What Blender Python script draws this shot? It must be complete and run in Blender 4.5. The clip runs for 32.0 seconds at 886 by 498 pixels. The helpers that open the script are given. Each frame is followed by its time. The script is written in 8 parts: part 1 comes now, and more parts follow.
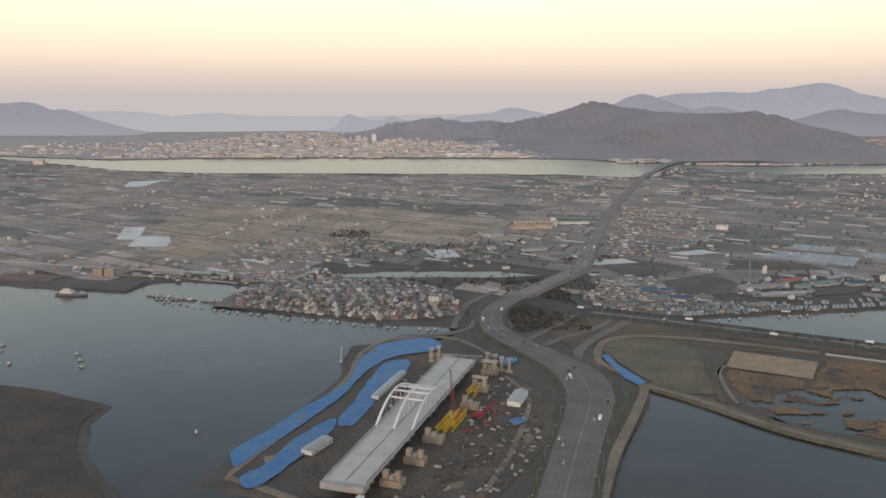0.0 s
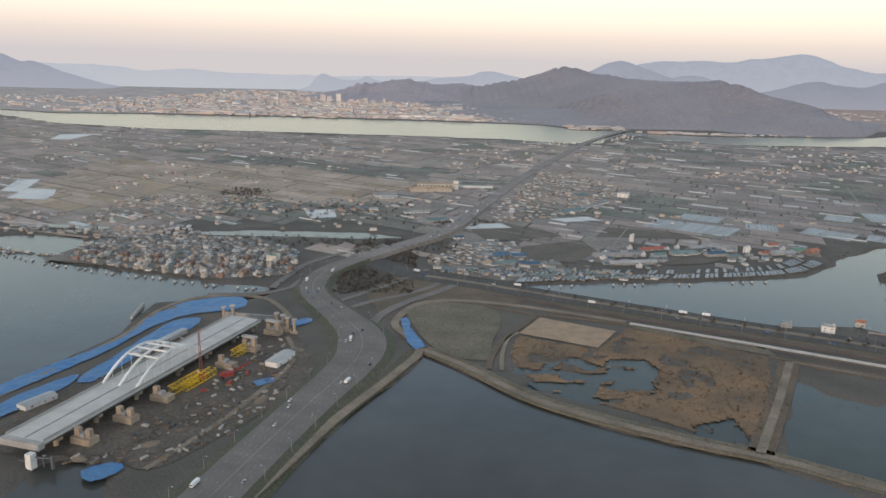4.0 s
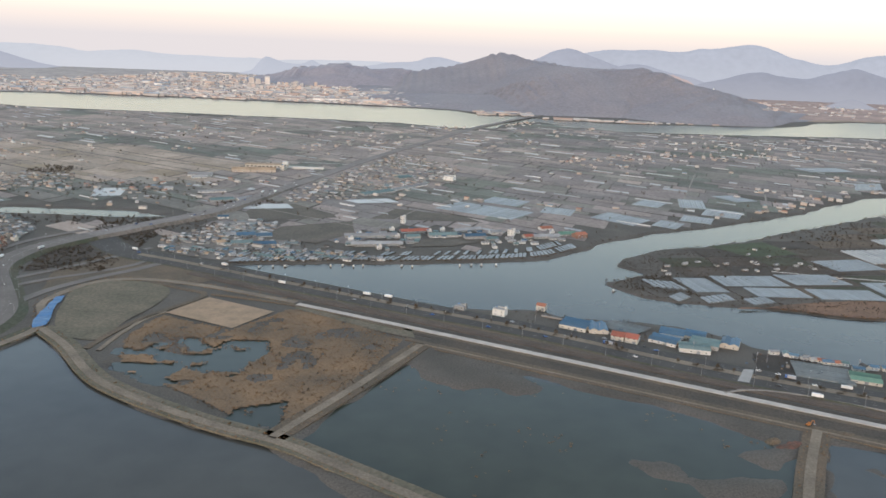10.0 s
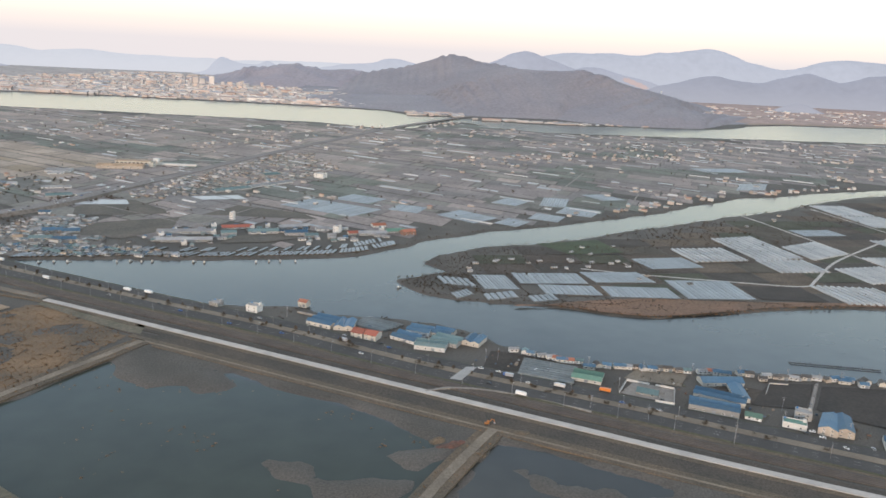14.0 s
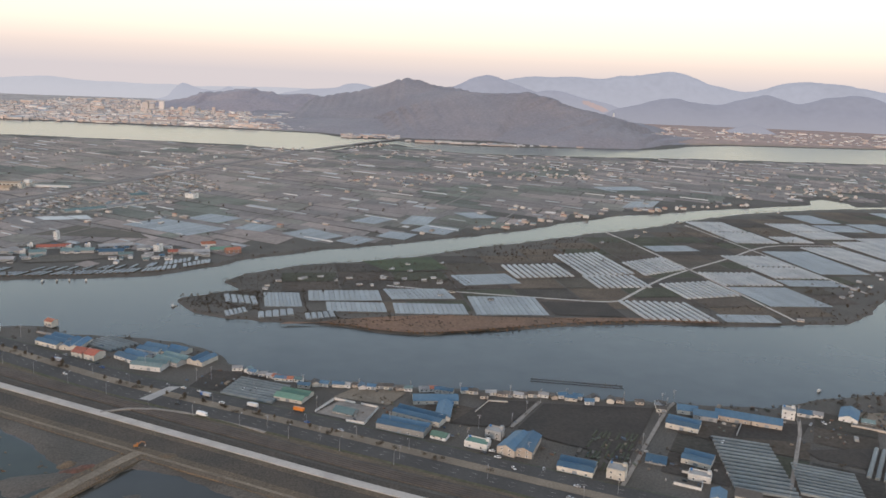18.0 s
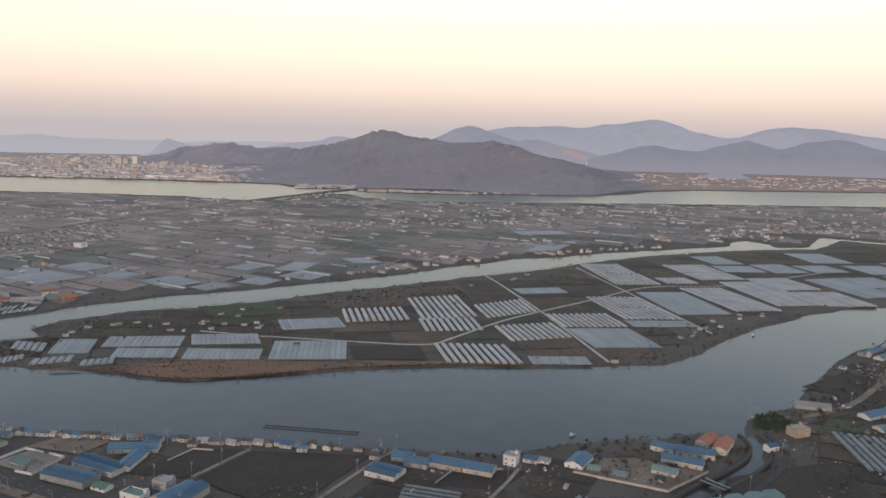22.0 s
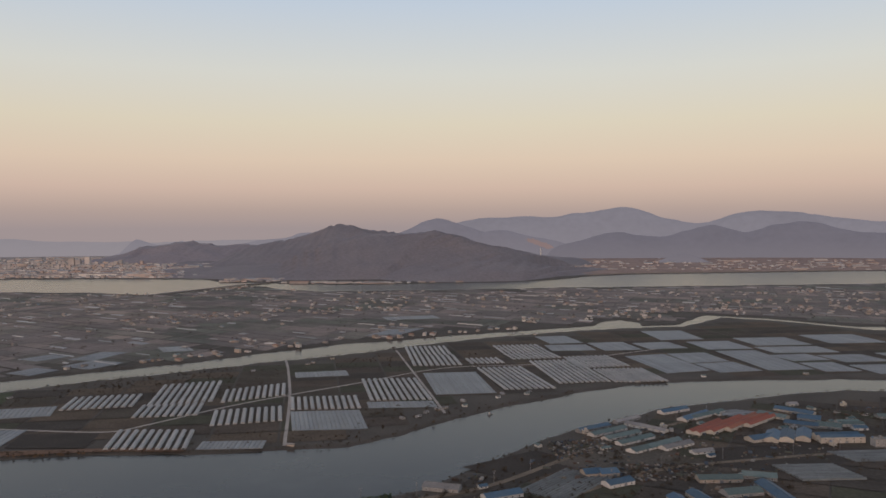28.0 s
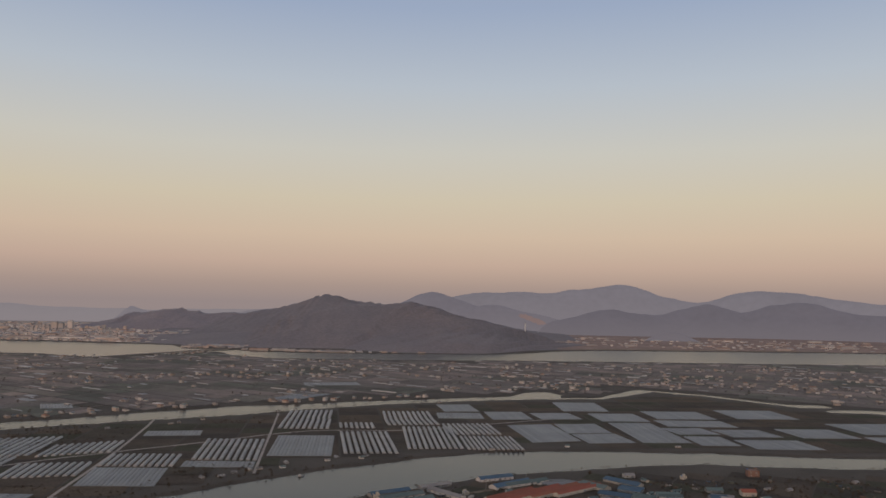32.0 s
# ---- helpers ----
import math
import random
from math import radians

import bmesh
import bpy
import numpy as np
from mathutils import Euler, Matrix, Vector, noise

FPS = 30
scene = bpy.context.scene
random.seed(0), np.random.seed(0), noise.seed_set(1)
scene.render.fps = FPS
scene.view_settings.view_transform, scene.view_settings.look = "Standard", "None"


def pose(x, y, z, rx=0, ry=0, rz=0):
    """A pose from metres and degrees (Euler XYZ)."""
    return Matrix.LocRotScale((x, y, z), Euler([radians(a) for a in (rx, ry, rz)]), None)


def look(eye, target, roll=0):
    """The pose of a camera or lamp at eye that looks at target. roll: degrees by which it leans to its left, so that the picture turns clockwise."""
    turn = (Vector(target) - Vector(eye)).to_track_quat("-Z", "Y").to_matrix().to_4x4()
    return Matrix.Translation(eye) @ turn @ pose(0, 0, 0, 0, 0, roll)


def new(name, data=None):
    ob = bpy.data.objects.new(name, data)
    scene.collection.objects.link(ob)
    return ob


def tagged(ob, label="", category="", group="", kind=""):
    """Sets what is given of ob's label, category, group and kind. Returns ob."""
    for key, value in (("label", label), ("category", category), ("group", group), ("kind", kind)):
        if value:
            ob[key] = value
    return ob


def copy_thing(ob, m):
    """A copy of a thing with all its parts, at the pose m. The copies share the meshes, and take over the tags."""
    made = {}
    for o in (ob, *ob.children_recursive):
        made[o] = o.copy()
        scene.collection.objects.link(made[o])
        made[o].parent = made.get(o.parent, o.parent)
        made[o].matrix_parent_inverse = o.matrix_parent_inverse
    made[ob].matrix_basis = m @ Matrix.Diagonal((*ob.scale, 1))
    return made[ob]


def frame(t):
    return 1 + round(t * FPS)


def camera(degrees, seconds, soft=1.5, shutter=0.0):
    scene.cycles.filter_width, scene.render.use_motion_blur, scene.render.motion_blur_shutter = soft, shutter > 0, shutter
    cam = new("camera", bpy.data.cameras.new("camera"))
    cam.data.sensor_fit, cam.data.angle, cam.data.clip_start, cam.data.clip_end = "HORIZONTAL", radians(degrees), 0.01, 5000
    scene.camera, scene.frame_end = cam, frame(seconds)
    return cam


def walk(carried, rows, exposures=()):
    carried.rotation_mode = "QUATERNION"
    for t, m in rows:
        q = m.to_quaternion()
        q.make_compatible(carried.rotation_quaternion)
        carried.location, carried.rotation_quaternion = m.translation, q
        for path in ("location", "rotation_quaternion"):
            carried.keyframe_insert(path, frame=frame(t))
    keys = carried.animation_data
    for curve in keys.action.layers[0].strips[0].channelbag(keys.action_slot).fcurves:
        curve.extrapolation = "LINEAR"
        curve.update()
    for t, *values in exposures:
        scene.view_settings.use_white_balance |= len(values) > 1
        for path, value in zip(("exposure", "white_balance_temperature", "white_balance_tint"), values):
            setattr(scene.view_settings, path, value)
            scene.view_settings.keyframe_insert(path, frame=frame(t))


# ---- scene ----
cam = camera(58.71, 32.0, 1.65)
ROWS = [
    (0.0, -0.00, 0.00, 181.09, 79.001, 0.018, 0.011),
    (0.5, 16.89, 1.54, 180.51, 80.110, 0.971, 0.281),
    (1.0, 33.90, 3.07, 179.95, 78.332, -1.072, -1.076),
    (1.5, 51.02, 4.59, 179.42, 77.744, -0.951, -1.665),
    (2.0, 68.26, 6.09, 178.91, 77.616, -1.418, -1.341),
    (2.5, 85.61, 7.59, 178.43, 77.494, -1.100, -0.816),
    (3.0, 103.06, 9.08, 177.96, 77.392, -1.983, -0.719),
    (3.5, 120.62, 10.56, 177.51, 76.234, -1.850, -0.212),
    (5.5, 191.83, 16.44, 175.86, 78.017, -1.295, 1.137),
    (6.0, 209.86, 17.90, 175.48, 78.424, -1.875, 1.521),
    (6.5, 227.98, 19.35, 175.10, 78.735, -1.837, 1.452),
    (7.0, 246.19, 20.81, 174.73, 78.027, -2.450, 1.630),
    (7.5, 264.47, 22.27, 174.36, 77.686, -3.221, 1.727),
    (8.0, 282.84, 23.72, 173.99, 77.819, -3.138, 1.768),
    (8.5, 301.28, 25.19, 173.62, 75.995, -3.961, 1.059),
    (9.0, 319.79, 26.65, 173.25, 75.929, -2.549, -0.517),
    (9.5, 338.37, 28.12, 172.88, 75.925, -2.759, -0.116),
    (10.0, 357.02, 29.59, 172.50, 75.596, -2.360, -0.649),
    (10.5, 375.73, 31.07, 172.12, 75.275, -2.393, -1.204),
    (11.0, 394.50, 32.56, 171.72, 75.752, -2.326, -1.123),
    (11.5, 413.33, 34.05, 171.32, 75.668, -2.409, -1.366),
    (12.0, 432.22, 35.55, 170.90, 75.004, -2.594, -1.295),
    (12.5, 451.16, 37.07, 170.47, 75.060, -2.883, -1.165),
    (13.0, 470.14, 38.59, 170.03, 75.528, -2.894, -1.578),
    (13.5, 489.18, 40.13, 169.56, 75.663, -2.551, -1.515),
    (14.0, 508.26, 41.68, 169.08, 75.902, -2.795, -1.632),
    (14.5, 527.38, 43.24, 168.57, 76.722, -2.445, -2.035),
    (16.5, 604.20, 49.65, 166.31, 77.354, -2.439, -2.465),
    (17.0, 623.48, 51.30, 165.67, 77.495, -2.222, -2.350),
    (17.5, 642.79, 52.96, 165.01, 77.692, -2.219, -2.403),
    (18.0, 662.11, 54.65, 164.30, 77.766, -2.408, -2.253),
    (18.5, 681.45, 56.36, 163.57, 77.768, -2.256, -2.366),
    (19.0, 700.81, 58.09, 162.79, 77.979, -2.204, -2.318),
    (19.5, 720.18, 59.85, 161.98, 77.483, -2.591, -2.019),
    (20.0, 739.56, 61.63, 161.12, 78.137, -2.241, -2.146),
    (20.5, 758.95, 63.43, 160.23, 78.538, -2.940, -1.503),
    (21.0, 778.34, 65.27, 159.29, 81.097, -1.610, -1.095),
    (21.5, 797.73, 67.12, 158.30, 81.003, -2.166, -1.439),
    (22.0, 817.11, 69.01, 157.27, 81.520, -1.440, -1.445),
    (22.5, 836.50, 70.93, 156.19, 81.124, -1.656, -2.041),
    (23.0, 855.87, 72.88, 155.05, 80.995, -1.929, -1.546),
    (23.5, 875.24, 74.86, 153.86, 81.932, -2.141, -2.013),
    (24.0, 894.59, 76.87, 152.62, 82.063, -1.876, -1.801),
    (24.5, 913.92, 78.91, 151.32, 82.867, -1.759, -1.865),
    (25.0, 933.23, 80.99, 149.97, 84.705, -1.283, -1.969),
    (25.5, 952.53, 83.11, 148.55, 86.853, -1.339, -1.953),
    (26.0, 971.79, 85.26, 147.07, 86.713, -1.159, -2.229),
    (26.5, 991.03, 87.44, 145.53, 87.994, -0.103, -2.681),
    (28.5, 1067.65, 96.59, 138.69, 88.818, 0.142, -0.282),
    (29.0, 1086.71, 98.97, 136.80, 89.556, -0.616, -0.641),
    (29.5, 1105.72, 101.41, 134.84, 89.614, -0.870, 0.762),
    (30.0, 1124.68, 103.88, 132.80, 90.786, -0.637, 1.403),
    (30.5, 1143.60, 106.40, 130.69, 92.016, -0.440, 1.753),
    (31.0, 1162.46, 108.97, 128.49, 92.779, -0.622, 1.403),
    (31.5, 1181.26, 111.58, 126.22, 93.316, -0.517, 0.795),
    (32.0, 1200.00, 114.24, 123.86, 94.041, -1.090, 1.030),
]
EXPOSURES = [(0.0, 0.81, 5940, 3), (1.0, 0.8, 5820, 3), (2.0, 0.96, 5740, 1), (3.0, 1.03, 5690, 0), (7.0, 1.03, 5740, 2), (9.0, 1.23, 5670, 1), (13.0, 1.46, 5670, 0), (17.0, 1.14, 5790, 4), (19.0, 1.08, 5760, 4), (21.0, 0.86, 5790, 6), (23.0, 0.64, 5790, 7), (25.0, 0.36, 5850, 9), (26.0, 0.14, 5870, 10), (29.0, -0.06, 6270, 14), (32.0, -0.26, 6360, 14)]
walk(cam, [(t, pose(x, y, z, rx, ry, rz)) for t, x, y, z, rx, ry, rz in ROWS], EXPOSURES)

# ---- sky and sun: clear dusk, the low sun behind the camera ----
world = bpy.data.worlds.new("dusk_sky")
scene.world = world
world.use_nodes = True
wn, wl = world.node_tree.nodes, world.node_tree.links
wn.clear()
w_out = wn.new("ShaderNodeOutputWorld")
w_bg = wn.new("ShaderNodeBackground")
w_sky = wn.new("ShaderNodeTexSky")
w_sky.sky_type = "NISHITA"
w_sky.sun_disc = False
SUN_ELEV, SUN_ROT = radians(4.0), radians(200.0)
w_sky.sun_elevation, w_sky.sun_rotation = SUN_ELEV, SUN_ROT
w_tc = wn.new("ShaderNodeTexCoord")
w_sep = wn.new("ShaderNodeSeparateXYZ")
w_ramp = wn.new("ShaderNodeValToRGB")
w_mix = wn.new("ShaderNodeMix")
w_mix.data_type = "RGBA"
w_mix.inputs[0].default_value = 0.02
wl.new(w_tc.outputs["Generated"], w_sep.inputs[0])
wl.new(w_sep.outputs["Z"], w_ramp.inputs[0])
SKY = [(0.0, (0.345, 0.285, 0.275)), (0.022, (0.42, 0.325, 0.29)), (0.05, (0.585, 0.425, 0.345)), (0.085, (0.685, 0.522, 0.388)),
       (0.13, (0.695, 0.597, 0.435)), (0.19, (0.66, 0.634, 0.54)), (0.27, (0.53, 0.584, 0.625)), (0.36, (0.37, 0.45, 0.585)), (0.62, (0.30, 0.285, 0.29)), (1.0, (0.29, 0.245, 0.225))]
els = w_ramp.color_ramp.elements
for k, (p, c) in enumerate(SKY):
    e = els[k] if k < 2 else els.new(p)
    e.position, e.color = p, (*c, 1)
wl.new(w_ramp.outputs[0], w_mix.inputs[6])
wl.new(w_sky.outputs[0], w_mix.inputs[7])
wl.new(w_mix.outputs[2], w_bg.inputs[0])
wl.new(w_bg.outputs[0], w_out.inputs[0])
w_bg.inputs[1].default_value = 1.0

sun = new("sun", bpy.data.lights.new("sun", "SUN"))
sun.data.energy, sun.data.angle, sun.data.color = 0.95, radians(10.0), (1.0, 0.66, 0.46)
sun.matrix_world = look((0, 0, 0), (0.35, 1.0, -0.13))

# ---- materials ----
def material(name, colour, rough=0.85, spec=0.3, metal=0.0, vary=0.25, scale=0.05, fine=1.5, bump=0.3, second=None, mix=0.5, per=0.0, island=False):
    """A surface with broad and fine variation. second: a colour blended in by broad noise. per: how far pieces differ from one another."""
    m = bpy.data.materials.new(name)
    m.use_nodes = True
    n, l = m.node_tree.nodes, m.node_tree.links
    b = n["Principled BSDF"]
    b.inputs["Roughness"].default_value, b.inputs["Metallic"].default_value = rough, metal
    b.inputs["Specular IOR Level"].default_value = spec
    tc = n.new("ShaderNodeTexCoord")
    big, small = n.new("ShaderNodeTexNoise"), n.new("ShaderNodeTexNoise")
    big.inputs["Scale"].default_value, big.inputs["Detail"].default_value = scale, 6
    small.inputs["Scale"].default_value, small.inputs["Detail"].default_value = fine, 4
    geo = n.new("ShaderNodeNewGeometry")
    for t in (big, small):
        l.new(geo.outputs["Position"], t.inputs["Vector"])
    base = n.new("ShaderNodeMix")
    base.data_type = "RGBA"
    base.inputs[6].default_value = (*colour, 1)
    base.inputs[7].default_value = (*(second or [c * 0.7 for c in colour]), 1)
    ramp = n.new("ShaderNodeMapRange")
    ramp.inputs[1].default_value, ramp.inputs[2].default_value = 0.5 - 0.25 * (1.1 - mix) , 0.5 + 0.25 * (1.1 - mix)
    l.new(big.outputs[0], ramp.inputs[0])
    l.new(ramp.outputs[0], base.inputs[0])
    hsv = n.new("ShaderNodeHueSaturation")
    val = n.new("ShaderNodeMapRange")
    val.inputs[1].default_value, val.inputs[2].default_value = 0.25, 0.75
    val.inputs[3].default_value, val.inputs[4].default_value = 1 - vary, 1 + vary
    l.new(small.outputs[0], val.inputs[0])
    last = val.outputs[0]
    if per:
        info = n.new("ShaderNodeObjectInfo")
        pr = n.new("ShaderNodeMapRange")
        pr.inputs[3].default_value, pr.inputs[4].default_value = 1 - per, 1 + per
        l.new(geo.outputs["Random Per Island"] if island else info.outputs["Random"], pr.inputs[0])
        mul = n.new("ShaderNodeMath")
        mul.operation = "MULTIPLY"
        l.new(last, mul.inputs[0])
        l.new(pr.outputs[0], mul.inputs[1])
        last = mul.outputs[0]
    l.new(last, hsv.inputs["Value"])
    l.new(base.outputs[2], hsv.inputs["Color"])
    l.new(hsv.outputs[0], b.inputs["Base Color"])
    if bump:
        bp = n.new("ShaderNodeBump")
        bp.inputs["Strength"].default_value, bp.inputs["Distance"].default_value = bump, 0.2
        l.new(small.outputs[0], bp.inputs["Height"])
        l.new(bp.outputs[0], b.inputs["Normal"])
    return m


def palette(name, colours, rough=0.9, vary=0.2, scale=0.03, fine=0.8, spec=0.2, stripes=0.0):
    """A surface whose pieces each take one of several colours."""
    m = material(name, colours[0], rough, spec, vary=vary, scale=scale, fine=fine)
    n, l = m.node_tree.nodes, m.node_tree.links
    geo = n.new("ShaderNodeNewGeometry")
    cr = n.new("ShaderNodeValToRGB")
    cr.color_ramp.interpolation = "CONSTANT"
    e = cr.color_ramp.elements
    for k, c in enumerate(colours):
        s = e[k] if k < 2 else e.new(k / len(colours))
        s.position, s.color = k / len(colours), (*c, 1)
    l.new(geo.outputs["Random Per Island"], cr.inputs[0])
    base = next(x for x in n if x.bl_idname == "ShaderNodeMix")
    l.new(cr.outputs[0], base.inputs[6])
    dark = n.new("ShaderNodeHueSaturation")
    dark.inputs["Value"].default_value = 0.75
    l.new(cr.outputs[0], dark.inputs["Color"])
    l.new(dark.outputs[0], base.inputs[7])
    return m


M_GROUND = material("delta_soil", (0.107, 0.096, 0.084), second=(0.076, 0.069, 0.06), scale=0.025, fine=1.1, vary=0.4)
M_WATER = material("river_water", (0.063, 0.063, 0.057), rough=0.2, spec=0.145, vary=0.12, scale=0.008, fine=0.05, bump=0.0)
M_ASPHALT = material("asphalt", (0.168, 0.154, 0.144), second=(0.132, 0.122, 0.114), rough=0.9, scale=0.05, fine=1.0, vary=0.15)
M_OLD_ASPHALT = material("dark_asphalt", (0.074, 0.07, 0.067), second=(0.058, 0.055, 0.053), scale=0.05, fine=1.0, vary=0.2)
M_CONCRETE = material("concrete", (0.36, 0.35, 0.335), second=(0.28, 0.27, 0.26), scale=0.15, fine=1.2, vary=0.12)
M_TAN = material("formed_concrete", (0.34, 0.275, 0.205), second=(0.27, 0.22, 0.17), scale=0.2, fine=1.0, vary=0.15)
M_DIRT = material("dirt_track", (0.225, 0.187, 0.142), second=(0.15, 0.125, 0.097), scale=0.05, fine=1.1, vary=0.3)
M_GRAVEL = material("white_gravel_track", (0.46, 0.425, 0.39), second=(0.36, 0.335, 0.31), scale=0.1, fine=1.0, vary=0.12)
M_SAND = material("sand_fill", (0.34, 0.245, 0.165), second=(0.25, 0.19, 0.13), scale=0.09, fine=0.5, vary=0.12)
M_REED = material("dry_reeds", (0.225, 0.145, 0.08), second=(0.105, 0.082, 0.058), scale=0.02, fine=0.9, vary=0.3, bump=0.6)
M_REEDBANK = material("rust_reeds", (0.19, 0.115, 0.075), second=(0.135, 0.09, 0.062), scale=0.03, fine=0.5, vary=0.35, bump=0.6)
M_BANK = material("rough_bank_grass", (0.064, 0.071, 0.047), second=(0.085, 0.078, 0.055), scale=0.06, fine=0.6, vary=0.35)
M_BRUSH = material("brush_litter", (0.07, 0.056, 0.044), second=(0.05, 0.043, 0.036), scale=0.08, fine=0.8, vary=0.35)
M_DECK = material("new_concrete", (0.5, 0.485, 0.46), second=(0.42, 0.41, 0.39), scale=0.12, fine=1.0, vary=0.12)
M_GRASS = material("dry_grass", (0.15, 0.128, 0.095), second=(0.105, 0.098, 0.07), scale=0.04, fine=0.5, vary=0.3)
M_TARP = material("blue_tarpaulin", (0.035, 0.135, 0.33), second=(0.07, 0.16, 0.31), rough=0.5, scale=0.1, fine=0.6, vary=0.2)
M_PLASTIC = material("greenhouse_film", (0.205, 0.224, 0.238), second=(0.158, 0.175, 0.19), rough=0.45, spec=0.5, scale=0.03, fine=0.4, vary=0.12, bump=0.1, per=0.15)
M_FILM_WHITE = material("white_film", (0.38, 0.385, 0.385), second=(0.29, 0.305, 0.31), rough=0.5, spec=0.4, scale=0.05, fine=0.5, vary=0.1, bump=0.1, per=0.1)
M_STEEL_WHITE = material("white_paint_steel", (0.78, 0.78, 0.76), rough=0.5, vary=0.05, bump=0.0)
M_RED_STEEL = material("red_steel", (0.3, 0.055, 0.045), rough=0.6, vary=0.15)
M_YELLOW_STEEL = material("yellow_steel", (0.75, 0.5, 0.03), rough=0.6, vary=0.15)
M_GREY_STEEL = material("grey_steel", (0.3, 0.3, 0.31), rough=0.5, vary=0.1)
M_FILM_DIM = material("dusty_film", (0.18, 0.2, 0.205), second=(0.125, 0.14, 0.145), rough=0.5, spec=0.4, scale=0.05, fine=0.5, vary=0.15, bump=0.1, per=0.15)
# distance haze is painted into both forests: pale mauve, paler on the far one
M_FOREST = material("bare_hazed_forest", (0.262, 0.244, 0.262), second=(0.222, 0.21, 0.232), scale=0.004, fine=0.12, vary=0.16, bump=0.3)
M_FOREST_FAR = material("bare_hazed_forest_far", (0.31, 0.283, 0.31), second=(0.275, 0.256, 0.285), scale=0.004, fine=0.09, vary=0.15, bump=0.4)
M_LANE = material("worn_concrete_lane", (0.27, 0.245, 0.22), second=(0.2, 0.18, 0.16), scale=0.05, fine=0.6, vary=0.2)
M_POND = material("murky_pond_water", (0.05, 0.057, 0.046), second=(0.044, 0.05, 0.042), rough=0.2, spec=0.1, scale=0.012, fine=0.06, vary=0.12, bump=0.0)
M_LINE = material("road_paint", (0.36, 0.35, 0.33), vary=0.15, bump=0.0)

# ---- building helpers ----
def mesh_of(name, verts, faces, mat, smooth=False):
    me = bpy.data.meshes.new(name)
    me.from_pydata([tuple(v) for v in verts], [], faces)
    for m in (mat if isinstance(mat, (list, tuple)) else [mat]):
        me.materials.append(m)
    if smooth:
        me.polygons.foreach_set("use_smooth", [True] * len(me.polygons))
    me.update()
    return me


def thing(name, label, category, kind="", group="", at=(0, 0, 0), turn=0.0):
    ob = new(name)
    ob.empty_display_size = 0.5
    ob.matrix_world = pose(*at, 0, 0, turn)
    return tagged(ob, label, category, group, kind)


def part(name, me, parent, label="", at=None, turn=0.0):
    ob = new(name, me)
    ob.parent = parent
    if at is not None:
        ob.matrix_local = pose(*at, 0, 0, turn)
    return tagged(ob, label) if label else ob


def solid(name, me, label, category, kind="", group=""):
    return tagged(new(name, me), label, category, group, kind)


class Soup:
    """Collects boxes, prisms and tubes into one mesh."""
    def __init__(self):
        self.v, self.f = [], []

    def add(self, verts, faces):
        o = len(self.v)
        self.v += [tuple(p) for p in verts]
        self.f += [tuple(i + o for i in f) for f in faces]
        return self

    def box(self, x0, y0, z0, x1, y1, z1):
        v = [(x, y, z) for z in (z0, z1) for y in (y0, y1) for x in (x0, x1)]
        return self.add(v, [(0, 2, 3, 1), (4, 5, 7, 6), (0, 1, 5, 4), (2, 6, 7, 3), (0, 4, 6, 2), (1, 3, 7, 5)])

    def beam(self, a, b, w, h=None):
        """A square bar from a to b."""
        h = h or w
        a, b = Vector(a), Vector(b)
        d = (b - a).normalized()
        s = d.cross(Vector((0, 0, 1)))
        s = s.normalized() if s.length > 1e-4 else Vector((1, 0, 0))
        u = s.cross(d).normalized()
        v = [p + s * i * w / 2 + u * j * h / 2 for p in (a, b) for i, j in ((-1, -1), (1, -1), (1, 1), (-1, 1))]
        return self.add(v, [(0, 3, 2, 1), (4, 5, 6, 7), (0, 1, 5, 4), (1, 2, 6, 5), (2, 3, 7, 6), (3, 0, 4, 7)])

    def tube(self, a, b, r0, r1=None, n=8):
        r1 = r0 if r1 is None else r1
        a, b = Vector(a), Vector(b)
        d = (b - a).normalized()
        s = d.orthogonal().normalized()
        u = d.cross(s)
        v = [p + (s * math.cos(k * 2 * math.pi / n) + u * math.sin(k * 2 * math.pi / n)) * r for p, r in ((a, r0), (b, r1)) for k in range(n)]
        return self.add(v, [(k, (k + 1) % n, n + (k + 1) % n, n + k) for k in range(n)] + [tuple(range(n))[::-1], tuple(range(n, 2 * n))])

    def slab(self, pts, z0, z1):
        """An upright prism over a convex or simple outline."""
        n = len(pts)
        if sum(pts[i][0] * pts[(i + 1) % n][1] - pts[(i + 1) % n][0] * pts[i][1] for i in range(n)) < 0:
            pts = pts[::-1]
        v = [(*p, z0) for p in pts] + [(*p, z1) for p in pts]
        return self.add(v, [tuple(range(n))[::-1], tuple(range(n, 2 * n))] + [(i, (i + 1) % n, n + (i + 1) % n, n + i) for i in range(n)])

    def mesh(self, name, mat, smooth=False):
        return mesh_of(name, self.v, self.f, mat, smooth)


def spline(pts, step=6.0, closed=False):
    """A smooth line through the points."""
    P = [np.array(p, float) for p in pts]
    n = len(P)
    out = []
    for i in range(n if closed else n - 1):
        g = (lambda k: P[k % n]) if closed else (lambda k: P[min(max(k, 0), n - 1)])
        a, b, c, d = g(i - 1), g(i), g(i + 1), g(i + 2)
        m = max(1, int(np.linalg.norm(c - b) / step))
        for k in range(m):
            t = k / m
            out.append(0.5 * (2 * b + (c - a) * t + (2 * a - 5 * b + 4 * c - d) * t * t + (3 * b - a - 3 * c + d) * t ** 3))
    if not closed:
        out.append(P[-1])
    return np.array(out)


